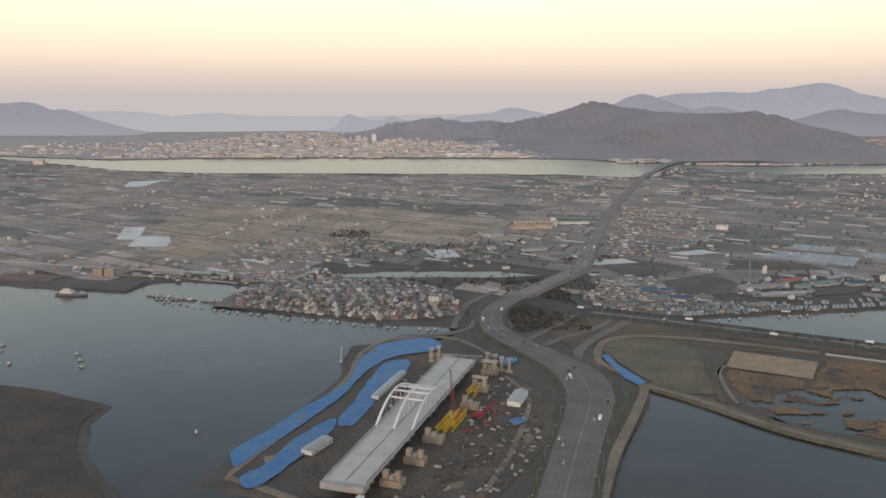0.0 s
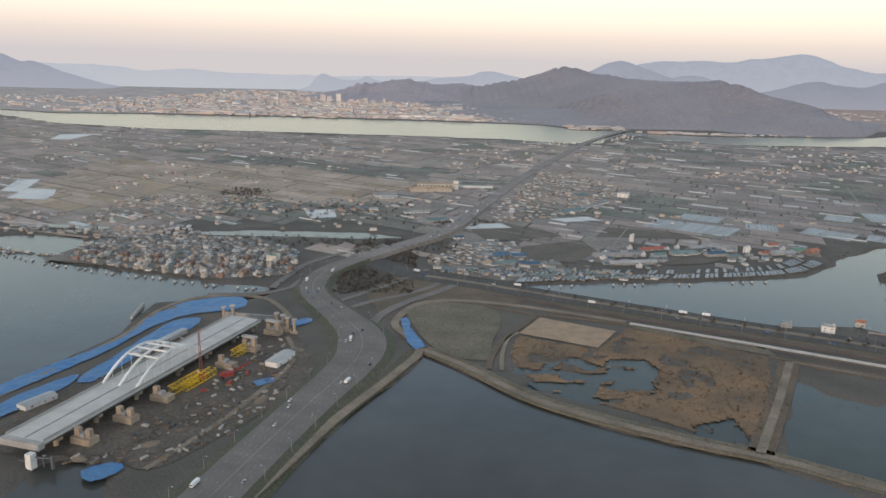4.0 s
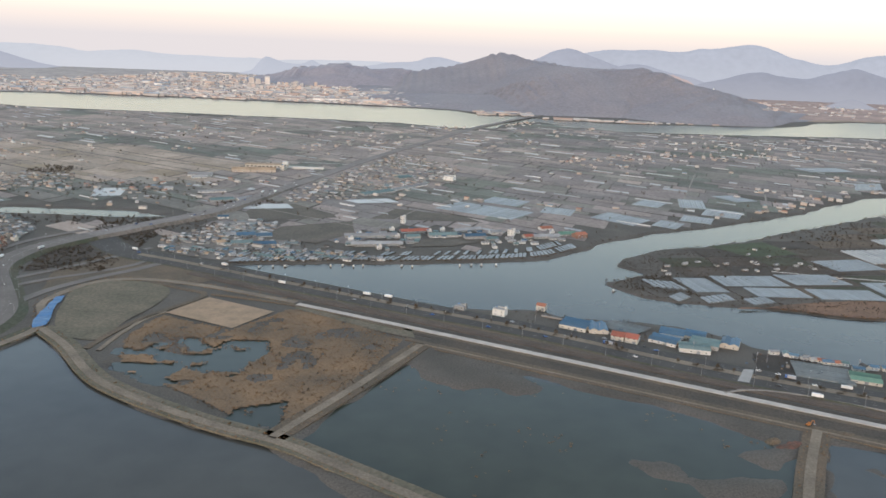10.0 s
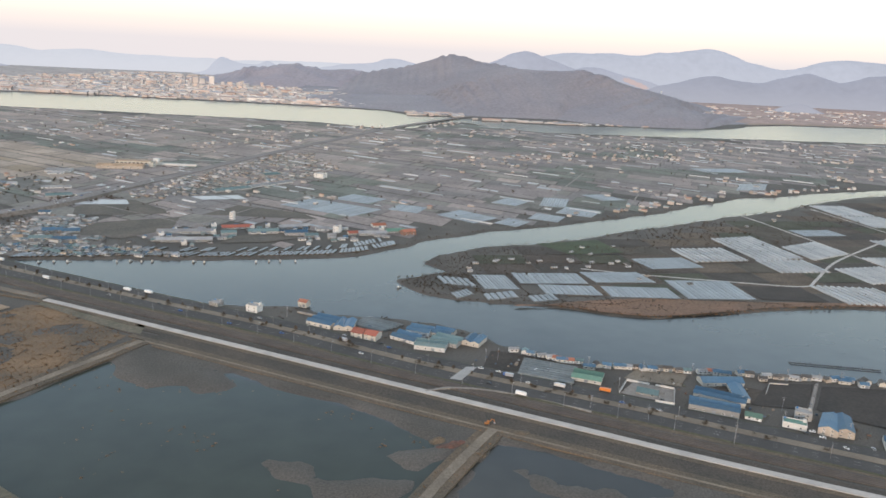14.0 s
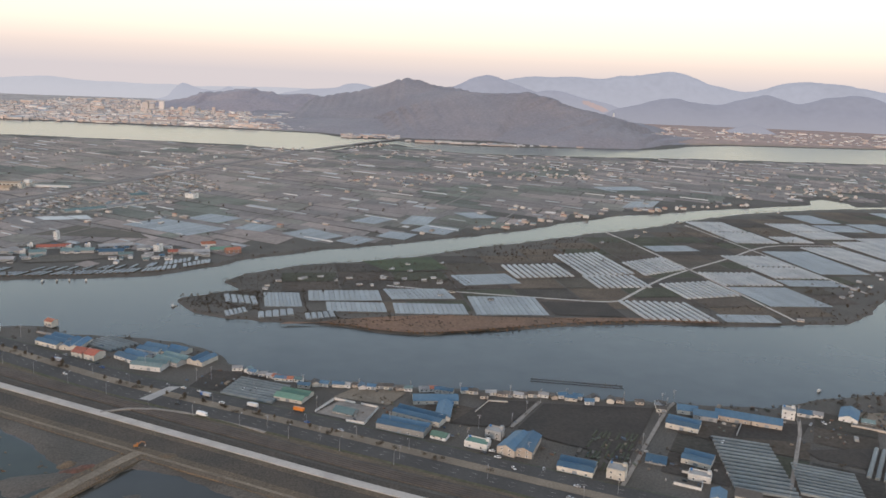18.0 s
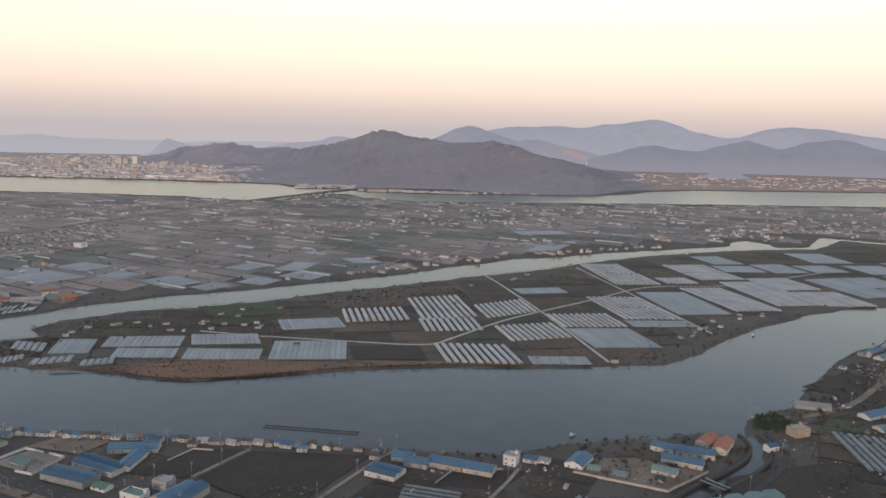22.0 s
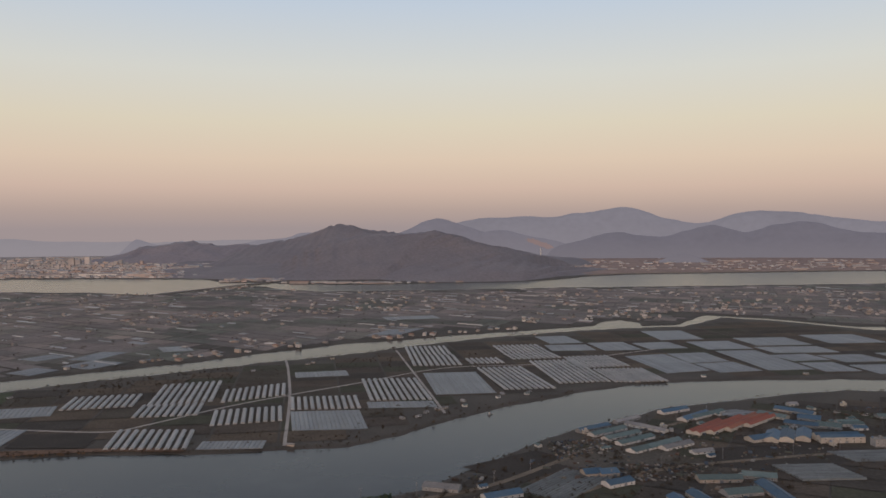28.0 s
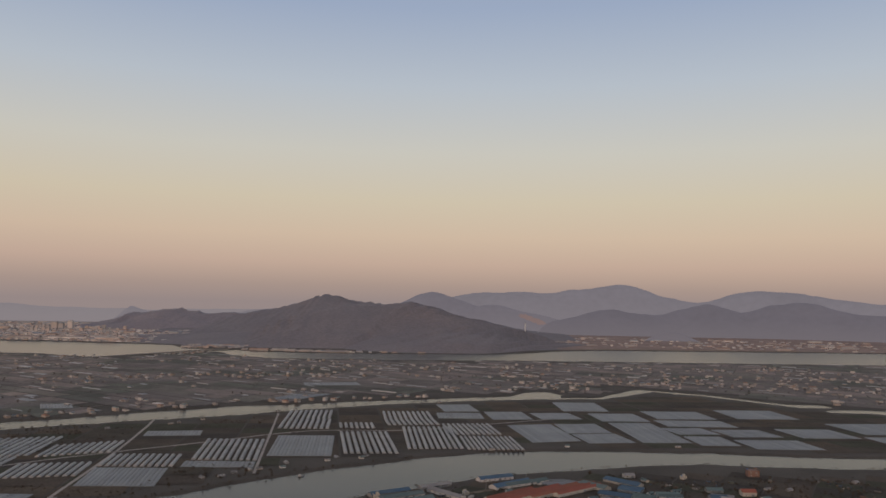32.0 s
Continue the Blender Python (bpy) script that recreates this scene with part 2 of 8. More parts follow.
def inside_distance(X, Y, poly):
    """How far points lie inside a polygon (outside: minus)."""
    p = np.asarray(poly, float)
    q = np.roll(p, -1, 0)
    best = np.full(X.shape, 1e9)
    odd = np.zeros(X.shape, bool)
    for (ax, ay), (bx, by) in zip(p, q):
        dx, dy = bx - ax, by - ay
        t = np.clip(((X - ax) * dx + (Y - ay) * dy) / (dx * dx + dy * dy + 1e-9), 0, 1)
        best = np.minimum(best, (X - ax - t * dx) ** 2 + (Y - ay - t * dy) ** 2)
        if ay != by:
            odd ^= ((ay > Y) != (by > Y)) & (X < dx * (Y - ay) / dy + ax)
    return np.sqrt(best) * np.where(odd, 1, -1)


def value_noise(X, Y, scale, seed=0):
    r = np.random.RandomState(seed).rand(256, 256)
    x, y = X / scale, Y / scale
    i, j = np.floor(x).astype(int), np.floor(y).astype(int)
    u, v = x - i, y - j
    u, v = u * u * (3 - 2 * u), v * v * (3 - 2 * v)
    g = lambda a, b: r[a % 256, b % 256]
    return (g(i, j) * (1 - u) + g(i + 1, j) * u) * (1 - v) + (g(i, j + 1) * (1 - u) + g(i + 1, j + 1) * u) * v - 0.5


# ---- the plan: land and water ----
DELTA = [(-3500, 900), (-1500, 800), (-700, 800), (-432, 750), (-366, 727), (-297, 715), (-293, 729), (-287, 756), (-256, 764), (-216, 764), (-200, 736), (-193, 690),
         (-189, 666), (-136, 646), (-86, 630), (-38, 614), (0, 611), (12, 598), (12, 575), (166, 575), (170, 630), (199, 628), (281, 645), (338, 650), (415, 665), (462, 682),
         (504, 722), (523, 750), (578, 791), (643, 826), (718, 874), (805, 938), (862, 992), (942, 1056), (1000, 1082), (1080, 1129), (1180, 1172), (1275, 1218),
         (1305, 1270), (1330, 1290), (1352, 1250), (1345, 1215), (1400, 1225), (1480, 1345)]
DELTA += [(1560, 1296), (1640, 1196), (1700, 1145), (2300, 1000), (5200, 1000), (5200, 2230), (2130, 2010), (1661, 1965), (1350, 1932), (1063, 1880), (800, 1850), (690, 1925), (640, 2010),
          (585, 2020), (545, 1960), (500, 1815), (404, 1795), (291, 1850), (25, 1880), (-314, 1885), (-591, 1897), (-828, 1980), (-1007, 2130), (-1400, 2400), (-3500, 2500)]
FAR_SHORE = [(-3500, 3000), (-1800, 2700), (-1300, 2420), (-960, 2260), (-778, 2315), (-459, 2350), (-118, 2340), (131, 2330), (296, 2306), (411, 2285), (500, 2150), (600, 2165), (653, 2110),
             (810, 2060), (983, 2085), (1111, 2110), (1300, 2150), (1400, 2230), (1470, 2330), (1640, 2430), (1961, 2480), (2330, 2540), (5200, 2700), (5200, 5200), (-3500, 5200)]
ISLAND = [(516, 666), (531, 694), (570, 729), (641, 762), (691, 793), (748, 838), (810, 878), (881, 931), (959, 979), (1057, 1062), (1159, 1126), (1262, 1170), (1330, 1190), (1400, 1205),
          (1495, 1312), (1560, 1262), (1640, 1160), (1700, 1112), (2300, 960), (5200, 960), (5200, 800), (2300, 820), (1700, 815), (1528, 803), (1413, 815), (1301, 812), (1236, 798),
          (1170, 763), (1104, 712), (1066, 674), (1019, 624), (995, 600), (961, 594), (895, 586), (834, 587), (773, 577), (733, 563), (678, 548), (645, 551), (620, 562), (582, 566), (544, 570),
          (518, 582), (500, 606), (495, 622), (518, 632), (540, 645)]
NEAR = [(12, 590), (-2, 574), (-71, 562), (-71, 522), (-67, 494), (-88, 429), (-108, 377), (-120, 347), (-101, 337), (-74, 331), (-60, 322), (-40, 290), (-40, 60), (-160, -2400), (5200, -2400), (5200, 700),
        (2300, 780), (1700, 772), (1500, 758), (1402, 764), (1360, 755), (1324, 744), (1297, 732), (1259, 715), (1232, 705), (1211, 693), (1185, 671), (1162, 653), (1135, 628), (1107, 599), (1086, 573), (1066, 548), (1041, 516), (1004, 494),
        (995, 466), (985, 464), (978, 474), (940, 465), (898, 456), (861, 441), (802, 444), (773, 449), (728, 455), (670, 458)]
NEAR += [(621, 462), (590, 472), (562, 488), (557, 504), (524, 521), (495, 529), (457, 533), (435, 543), (373, 545), (342, 553), (251, 602), (180, 634), (160, 640)]
REED_ISLE = [(-480, 520), (-284, 480), (-242, 467), (-196, 446), (-197, 417), (-182, 381), (-164, 356), (-141, 330), (-120, 280), (-480, 200)]
POND_WEST = [(20, -1400), (45, 60), (62, 290), (72, 320), (92, 377), (118, 434), (131, 471), (153, 445), (181, 408), (206, 386), (255, 358), (290, 344), (312, 322), (335, 303), (370, 287), (450, 250), (600, 170), (700, 60), (900, -80), (1300, -1400)]
POND_MID = [(303, 347), (316, 384), (336, 416), (348, 440), (366, 456), (384, 447), (429, 421), (470, 400), (494, 386), (513, 369), (532, 354), (539, 346), (530, 330), (512, 306), (480, 250), (420, 285), (371, 306), (350, 317), (323, 331)]
POND_EAST = [(550, 362), (570, 357), (592, 343), (619, 328), (606, 300), (560, 250), (520, 270), (528, 310), (540, 340)]
MARSH = [(184, 448), (200, 444), (205, 458), (221, 466), (238, 450), (243, 464), (264, 464), (268, 450), (260, 436), (258, 420), (234, 420), (236, 406), (217, 407), (207, 420), (192, 423)]
FEN = [(264, 374), (290, 385), (289, 360), (272, 364)]
REED_YARD = [(185, 442), (181, 467), (186, 499), (194, 508), (240, 487), (269, 530), (304, 514), (347, 478), (336, 445), (312, 391), (289, 357), (265, 370), (228, 398), (200, 415)]
CANAL_WEST = [(-112, 796), (-60, 812), (-2, 814), (70, 810), (106, 794), (70, 785), (-9, 786), (-99, 786)]
SITE_INLET = [(-32, 327), (-24, 330), (-12, 326), (-2, 318), (2, 296), (-40, 292)]
CANAL_EAST = [(991, 470), (990, 452), (980, 436), (957, 414), (941, 402), (922, 384), (903, 367), (872, 338), (882, 332), (914, 364), (932, 382), (950, 398), (968, 412), (990, 432), (1000, 452), (1001, 470)]
LANDS = [DELTA, FAR_SHORE, ISLAND, NEAR, REED_ISLE]
PONDS = [POND_WEST, POND_MID, POND_EAST, CANAL_WEST, CANAL_EAST, SITE_INLET]
MARSH_LAND = [[(352, 446), (363, 457), (383, 448), (409, 431), (424, 416), (414, 411), (399, 413), (381, 413), (366, 418), (354, 425)], [(452, 340), (461, 340), (474, 332), (486, 324), (502, 329), (513, 331), (507, 319), (486, 315), (472, 323), (459, 331)], [(497, 389), (533, 379), (544, 369), (534, 355), (515, 340), (508, 345), (524, 361)],
              [(560, 338), (586, 326), (610, 318), (606, 309), (582, 318), (562, 330)]]


def land_level(X, Y):
    sd = np.full(X.shape, -1e9)
    for poly in LANDS:
        sd = np.maximum(sd, inside_distance(X, Y, poly))
    for poly in PONDS:
        sd = np.minimum(sd, -inside_distance(X, Y, poly))
    for poly in MARSH_LAND:
        sd = np.maximum(sd, inside_distance(X, Y, poly) * 0.5 + 1.6 + value_noise(X, Y, 9, 5) * 5)
    for poly in (MARSH, FEN):
        m = inside_distance(X, Y, poly)
        sd = np.where(m > -4, np.minimum(sd, np.maximum(-m, value_noise(X * 0.5, Y * 1.25, 9, 17) * 13 + value_noise(X, Y, 5.5, 8) * 5 + 0.2 - 0.08 * m)), sd)
    return sd


def axis_steps(*runs):
    out = []
    for a, b, s in runs:
        out += list(np.arange(a, b, s))
    return np.array(out)


gx = axis_steps((-3400, -480, 60), (-480, 1650, 4.5), (1650, 5200, 60))
gy = axis_steps((-2600, -60, 80), (-60, 1000, 4.5), (1000, 1400, 7), (1400, 2600, 16), (2600, 5200, 100))
GX, GY = np.meshgrid(gx, gy)
SD = land_level(GX, GY) + value_noise(GX, GY, 25, 1) * 5 + value_noise(GX, GY, 9, 2) * 3.0
GZ = np.clip(SD * 0.32, -2.6, 1.2) - 1.2 + np.clip(SD / 10, 0, 1) * (value_noise(GX, GY, 18, 3) * 0.3)
nx, ny = len(gx), len(gy)
idx = np.arange(nx * ny).reshape(ny, nx)
quads = np.stack([idx[:-1, :-1], idx[:-1, 1:], idx[1:, 1:], idx[1:, :-1]], -1).reshape(-1, 4)
ground_mesh = bpy.data.meshes.new("ground")
ground_mesh.vertices.add(nx * ny)
ground_mesh.vertices.foreach_set("co", np.stack([GX, GY, GZ], -1).astype(np.float32).ravel())
ground_mesh.loops.add(quads.size)
ground_mesh.loops.foreach_set("vertex_index", quads.astype(np.int32).ravel())
ground_mesh.polygons.add(len(quads))
ground_mesh.polygons.foreach_set("loop_start", np.arange(0, quads.size, 4, dtype=np.int32))
ground_mesh.polygons.foreach_set("use_smooth", np.ones(len(quads), bool))
ground_mesh.materials.append(M_GROUND)
ground_mesh.update()
ground_mesh.validate()
solid("ground", ground_mesh, "flat brown winter delta land with soft muddy shores", "ground", "structure")
water_mesh = mesh_of("water", [(-3500, -2600, -1.15), (5200, -2600, -1.15), (5200, 5200, -1.15), (-3500, 5200, -1.15)], [(0, 1, 2, 3)], M_WATER)
pond_line = spline([(300, 335)] + POND_MID[1:14] + [(470, 240), (400, 285)], 12, True)
pond_verts = [(*p, -1.11) for p in pond_line]
pond_c = pond_line.mean(0)
pond_mesh = mesh_of("pond_water", pond_verts + [(*pond_c, -1.11)], [(i, (i + 1) % len(pond_verts), len(pond_verts)) for i in range(len(pond_verts))], M_POND)
if pond_mesh.polygons[0].normal.z < 0:
    pond_mesh.flip_normals()
solid("water", pond_mesh, "murky green-brown pond water", "water", "structure")
solid("water", water_mesh, "calm grey river and lagoon water", "water", "structure")


# ---- hills ----
def crest_hill(name, label, crests, box, mat, step, seed, rough=1.0):
    """A wooded hill: each crest line (x, y, height) falls away to both sides over its reach."""
    x0, y0, x1, y1 = box
    X, Y = np.meshgrid(np.arange(x0, x1 + step, step), np.arange(y0, y1 + step, step))
    Z = np.zeros(X.shape)
    for pts, near, far in crests:
        line = spline(pts, 30)
        best, H, side = np.full(X.shape, 1e9), np.zeros(X.shape), np.zeros(X.shape)
        for px, py, ph in line:
            d = np.hypot(X - px, (Y - py))
            m = d < best
            best, H, side = np.where(m, d, best), np.where(m, ph, H), np.where(m, Y - py, side)
        reach = np.where(side < 0, near, far)
        Z = np.maximum(Z, H * np.clip(1 - best / reach, 0, 1) ** 0.85)
    k = np.clip(Z / 45, 0, 1)
    gully = np.abs(value_noise(X + value_noise(X, Y, 90, seed + 5) * 60, Y * 0.35, 85, seed)) * 2
    Z += rough * k * ((0.25 - gully) * 16 * np.clip(1.6 - Z / 90, 0.2, 1) + value_noise(X, Y, 120, seed + 4) * 12 + value_noise(X, Y, 40, seed + 1) * 5 + value_noise(X, Y, 18, seed + 2) * 2.5 + value_noise(X, Y, 9, seed + 3) * 2)
    Z = Z * np.clip((inside_distance(X, Y, FAR_SHORE) - 6) / 70, 0, 1) ** 0.6 - 3
    i = np.arange(X.size).reshape(X.shape)
    q = np.stack([i[:-1, :-1], i[:-1, 1:], i[1:, 1:], i[1:, :-1]], -1).reshape(-1, 4)
    me = mesh_of(name, np.stack([X, Y, Z], -1).reshape(-1, 3).tolist(), q.tolist(), mat, True)
    return solid(name, me, label, "hill", "structure")


crest_hill("main_hill", "long wooded hill of bare winter trees behind the river, its colour paled by haze",
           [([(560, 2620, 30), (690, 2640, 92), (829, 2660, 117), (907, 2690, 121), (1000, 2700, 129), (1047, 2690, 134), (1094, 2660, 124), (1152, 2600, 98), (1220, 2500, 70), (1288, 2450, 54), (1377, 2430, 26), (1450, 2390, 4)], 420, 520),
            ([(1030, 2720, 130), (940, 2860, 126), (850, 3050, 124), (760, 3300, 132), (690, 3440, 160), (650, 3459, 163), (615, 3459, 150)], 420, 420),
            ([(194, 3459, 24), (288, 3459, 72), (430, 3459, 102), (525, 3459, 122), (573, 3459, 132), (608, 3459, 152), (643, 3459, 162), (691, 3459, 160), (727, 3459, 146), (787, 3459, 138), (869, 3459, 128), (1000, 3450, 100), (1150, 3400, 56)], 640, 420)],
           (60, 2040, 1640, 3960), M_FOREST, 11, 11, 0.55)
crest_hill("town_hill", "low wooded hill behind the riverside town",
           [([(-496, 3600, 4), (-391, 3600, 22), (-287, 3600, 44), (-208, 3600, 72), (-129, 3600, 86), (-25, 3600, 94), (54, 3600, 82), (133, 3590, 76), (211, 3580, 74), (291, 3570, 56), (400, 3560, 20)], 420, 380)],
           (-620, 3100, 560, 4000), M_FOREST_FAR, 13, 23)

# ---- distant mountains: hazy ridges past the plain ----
# haze is painted in: ridges glow in haze colours, paler towards the foot
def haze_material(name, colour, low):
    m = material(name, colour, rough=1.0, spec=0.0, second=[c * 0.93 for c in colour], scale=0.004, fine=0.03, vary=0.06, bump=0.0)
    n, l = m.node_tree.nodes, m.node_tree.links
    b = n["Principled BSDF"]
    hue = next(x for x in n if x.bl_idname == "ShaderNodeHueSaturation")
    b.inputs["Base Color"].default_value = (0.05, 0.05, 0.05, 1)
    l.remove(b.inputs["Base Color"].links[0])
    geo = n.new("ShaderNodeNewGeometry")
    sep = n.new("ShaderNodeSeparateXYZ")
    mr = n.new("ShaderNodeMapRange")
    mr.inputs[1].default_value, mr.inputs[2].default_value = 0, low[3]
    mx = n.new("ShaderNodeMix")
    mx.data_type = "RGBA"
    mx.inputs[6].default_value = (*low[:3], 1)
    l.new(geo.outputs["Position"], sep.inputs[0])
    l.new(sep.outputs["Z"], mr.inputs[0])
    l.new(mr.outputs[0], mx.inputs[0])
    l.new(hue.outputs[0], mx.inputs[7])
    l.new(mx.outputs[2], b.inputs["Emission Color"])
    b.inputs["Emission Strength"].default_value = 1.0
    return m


def ridge(name, label, tops, depth, mat, seed, step=22.0, amp=14.0):
    """A far mountain chain: its crest runs over the summits (x, y, height), its slopes fall to both sides."""
    line = spline([(x, y, h) for x, y, h in tops], step)
    n, rows = len(line), 9
    X, Y, Z = np.zeros((rows, n)), np.zeros((rows, n)), np.zeros((rows, n))
    for r in range(rows):
        u = r / (rows - 1) * 1.4 - 1.0
        X[r], Y[r] = line[:, 0], line[:, 1] + u * depth
        Z[r] = line[:, 2] * (1 - abs(u)) ** 1.1
    Z += (value_noise(X, Y, 160, seed) * amp + value_noise(X, Y, 70, seed + 1) * amp * 0.7 + value_noise(X, Y, 28, seed + 2) * amp * 0.35) * np.clip(Z / 40, 0, 1)
    Z -= 2
    i = np.arange(X.size).reshape(X.shape)
    q = np.stack([i[:-1, :-1], i[:-1, 1:], i[1:, 1:], i[1:, :-1]], -1).reshape(-1, 4)
    return solid(name, mesh_of(name, np.stack([X, Y, Z], -1).reshape(-1, 3).tolist(), q.tolist(), mat, True), label, "mountain", "structure")


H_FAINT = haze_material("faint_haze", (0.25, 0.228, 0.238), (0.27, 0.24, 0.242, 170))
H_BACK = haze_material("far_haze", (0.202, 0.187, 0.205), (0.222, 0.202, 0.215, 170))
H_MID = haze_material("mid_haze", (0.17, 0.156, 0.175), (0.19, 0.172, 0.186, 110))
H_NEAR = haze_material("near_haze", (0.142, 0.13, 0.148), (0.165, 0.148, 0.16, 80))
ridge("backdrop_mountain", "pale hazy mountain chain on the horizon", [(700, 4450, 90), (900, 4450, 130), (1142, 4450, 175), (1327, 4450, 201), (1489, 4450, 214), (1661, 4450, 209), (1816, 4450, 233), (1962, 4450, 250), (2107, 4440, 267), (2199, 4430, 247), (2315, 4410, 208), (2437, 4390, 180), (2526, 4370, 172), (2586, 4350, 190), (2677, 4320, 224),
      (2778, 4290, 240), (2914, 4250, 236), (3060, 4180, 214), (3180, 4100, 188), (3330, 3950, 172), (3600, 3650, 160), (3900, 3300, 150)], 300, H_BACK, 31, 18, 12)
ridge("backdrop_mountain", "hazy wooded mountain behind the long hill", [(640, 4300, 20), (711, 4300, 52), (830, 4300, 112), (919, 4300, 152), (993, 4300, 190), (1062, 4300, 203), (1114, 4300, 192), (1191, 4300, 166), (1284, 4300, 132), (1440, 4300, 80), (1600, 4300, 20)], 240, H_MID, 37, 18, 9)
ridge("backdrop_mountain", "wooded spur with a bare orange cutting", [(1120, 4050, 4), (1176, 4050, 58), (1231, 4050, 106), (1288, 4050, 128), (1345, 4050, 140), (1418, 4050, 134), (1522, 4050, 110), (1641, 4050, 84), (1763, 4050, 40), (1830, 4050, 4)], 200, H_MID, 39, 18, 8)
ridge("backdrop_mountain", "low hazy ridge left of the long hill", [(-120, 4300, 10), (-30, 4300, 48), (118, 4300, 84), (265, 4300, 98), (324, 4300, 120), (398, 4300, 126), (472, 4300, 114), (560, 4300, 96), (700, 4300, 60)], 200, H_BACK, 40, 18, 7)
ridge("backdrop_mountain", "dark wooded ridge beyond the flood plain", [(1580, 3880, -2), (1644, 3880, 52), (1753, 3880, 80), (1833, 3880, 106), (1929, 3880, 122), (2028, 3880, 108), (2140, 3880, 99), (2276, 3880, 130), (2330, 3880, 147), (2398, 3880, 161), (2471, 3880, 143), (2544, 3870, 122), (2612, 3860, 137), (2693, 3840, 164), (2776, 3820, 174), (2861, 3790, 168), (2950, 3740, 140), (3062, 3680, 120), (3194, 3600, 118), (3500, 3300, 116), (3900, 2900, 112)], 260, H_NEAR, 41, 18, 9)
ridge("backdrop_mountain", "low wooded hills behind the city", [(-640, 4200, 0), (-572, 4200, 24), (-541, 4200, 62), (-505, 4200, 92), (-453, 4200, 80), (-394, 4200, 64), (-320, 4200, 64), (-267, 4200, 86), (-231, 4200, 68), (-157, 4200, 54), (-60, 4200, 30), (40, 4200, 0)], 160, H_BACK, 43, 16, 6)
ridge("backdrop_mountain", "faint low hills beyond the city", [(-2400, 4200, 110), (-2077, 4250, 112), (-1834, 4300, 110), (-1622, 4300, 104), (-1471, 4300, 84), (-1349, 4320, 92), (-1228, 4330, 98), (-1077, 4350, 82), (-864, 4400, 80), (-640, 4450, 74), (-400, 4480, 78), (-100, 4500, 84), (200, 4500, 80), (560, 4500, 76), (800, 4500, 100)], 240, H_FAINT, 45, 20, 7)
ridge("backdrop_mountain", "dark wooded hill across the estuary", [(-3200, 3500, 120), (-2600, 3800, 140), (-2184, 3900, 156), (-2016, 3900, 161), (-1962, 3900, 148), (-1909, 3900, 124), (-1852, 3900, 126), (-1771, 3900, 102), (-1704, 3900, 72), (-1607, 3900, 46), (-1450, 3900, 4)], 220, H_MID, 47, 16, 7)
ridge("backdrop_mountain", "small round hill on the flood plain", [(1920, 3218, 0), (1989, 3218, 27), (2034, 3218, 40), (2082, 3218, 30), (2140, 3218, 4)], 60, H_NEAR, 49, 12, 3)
# the bare cutting on the spur, glowing in a hazed orange like the ridges
cx, cy = np.meshgrid(np.linspace(-1, 1, 15), np.linspace(-1, 1, 9))
cut = (cx ** 2 + cy ** 2 + value_noise(cx * 9, cy * 9, 3.0, 55) * 0.7 < 0.85)
ci = np.arange(cx.size).reshape(cx.shape)
cq = np.stack([ci[:-1, :-1], ci[:-1, 1:], ci[1:, 1:], ci[1:, :-1]], -1)[cut[:-1, :-1] & cut[1:, 1:]]
solid("bare_cutting", mesh_of("bare_cutting", np.stack([1560 + cx * 70 + cy * -26, 3925 + cy * 26 + cx * 4, 62 + cy * 24 - cx * 14], -1).reshape(-1, 3).tolist(), cq.reshape(-1, 4).tolist(), haze_material("orange_cutting", (0.235, 0.165, 0.15), (0.235, 0.165, 0.15, 80))), "bare orange cutting in a distant wooded slope", "slope", "structure")


M_MUD = material("dark_bank_mud", (0.083, 0.068, 0.054), second=(0.058, 0.051, 0.044), scale=0.04, fine=1.4, vary=0.45)
M_VERGE = material("brown_verge", (0.132, 0.1, 0.07), second=(0.092, 0.077, 0.057), scale=0.04, fine=1.4, vary=0.45)


# ---- roads ----
def strip(line, offs, z, name, mat, thick=0.0):
    """A ribbon along a line between two offsets, to the right of the way."""
    p = np.asarray(line, float)
    t = np.gradient(p, axis=0)
    t /= np.linalg.norm(t, axis=1)[:, None] + 1e-9
    nrm = np.stack([t[:, 1], -t[:, 0]], 1)
    zz = np.broadcast_to(z, (len(p),))
    a, b = p + nrm * offs[0], p + nrm * offs[1]
    n = len(p)
    v = [(*a[i], zz[i]) for i in range(n)] + [(*b[i], zz[i]) for i in range(n)]
    f = [(i, n + i, n + i + 1, i + 1) for i in range(n - 1)]
    f = [tuple(reversed(q)) for q in f]
    if thick:
        v += [(x, y, w - thick) for x, y, w in v]
        f += [(i, i + 1, 2 * n + i + 1, 2 * n + i) for i in range(n - 1)] + [(n + i + 1, n + i, 3 * n + i, 3 * n + i + 1) for i in range(n - 1)]
    return mesh_of(name, v, f, mat)


def dashes(line, off, z, on, gap, w, name):
    p = np.asarray(line, float)
    s = np.r_[0, np.cumsum(np.linalg.norm(np.diff(p, axis=0), axis=1))]
    t = np.gradient(p, axis=0)
    t /= np.linalg.norm(t, axis=1)[:, None] + 1e-9
    zz = np.broadcast_to(z, (len(p),))
    S = Soup()
    at = lambda d, o: (np.interp(d, s, p[:, 0] + t[:, 1] * o), np.interp(d, s, p[:, 1] - t[:, 0] * o), np.interp(d, s, zz))
    d = 0.0
    while d + on < s[-1]:
        S.add([at(d, off - w / 2), at(d, off + w / 2), at(d + on, off + w / 2), at(d + on, off - w / 2)], [(0, 1, 2, 3)])
        d += on + gap
    return S.mesh(name, M_LINE)


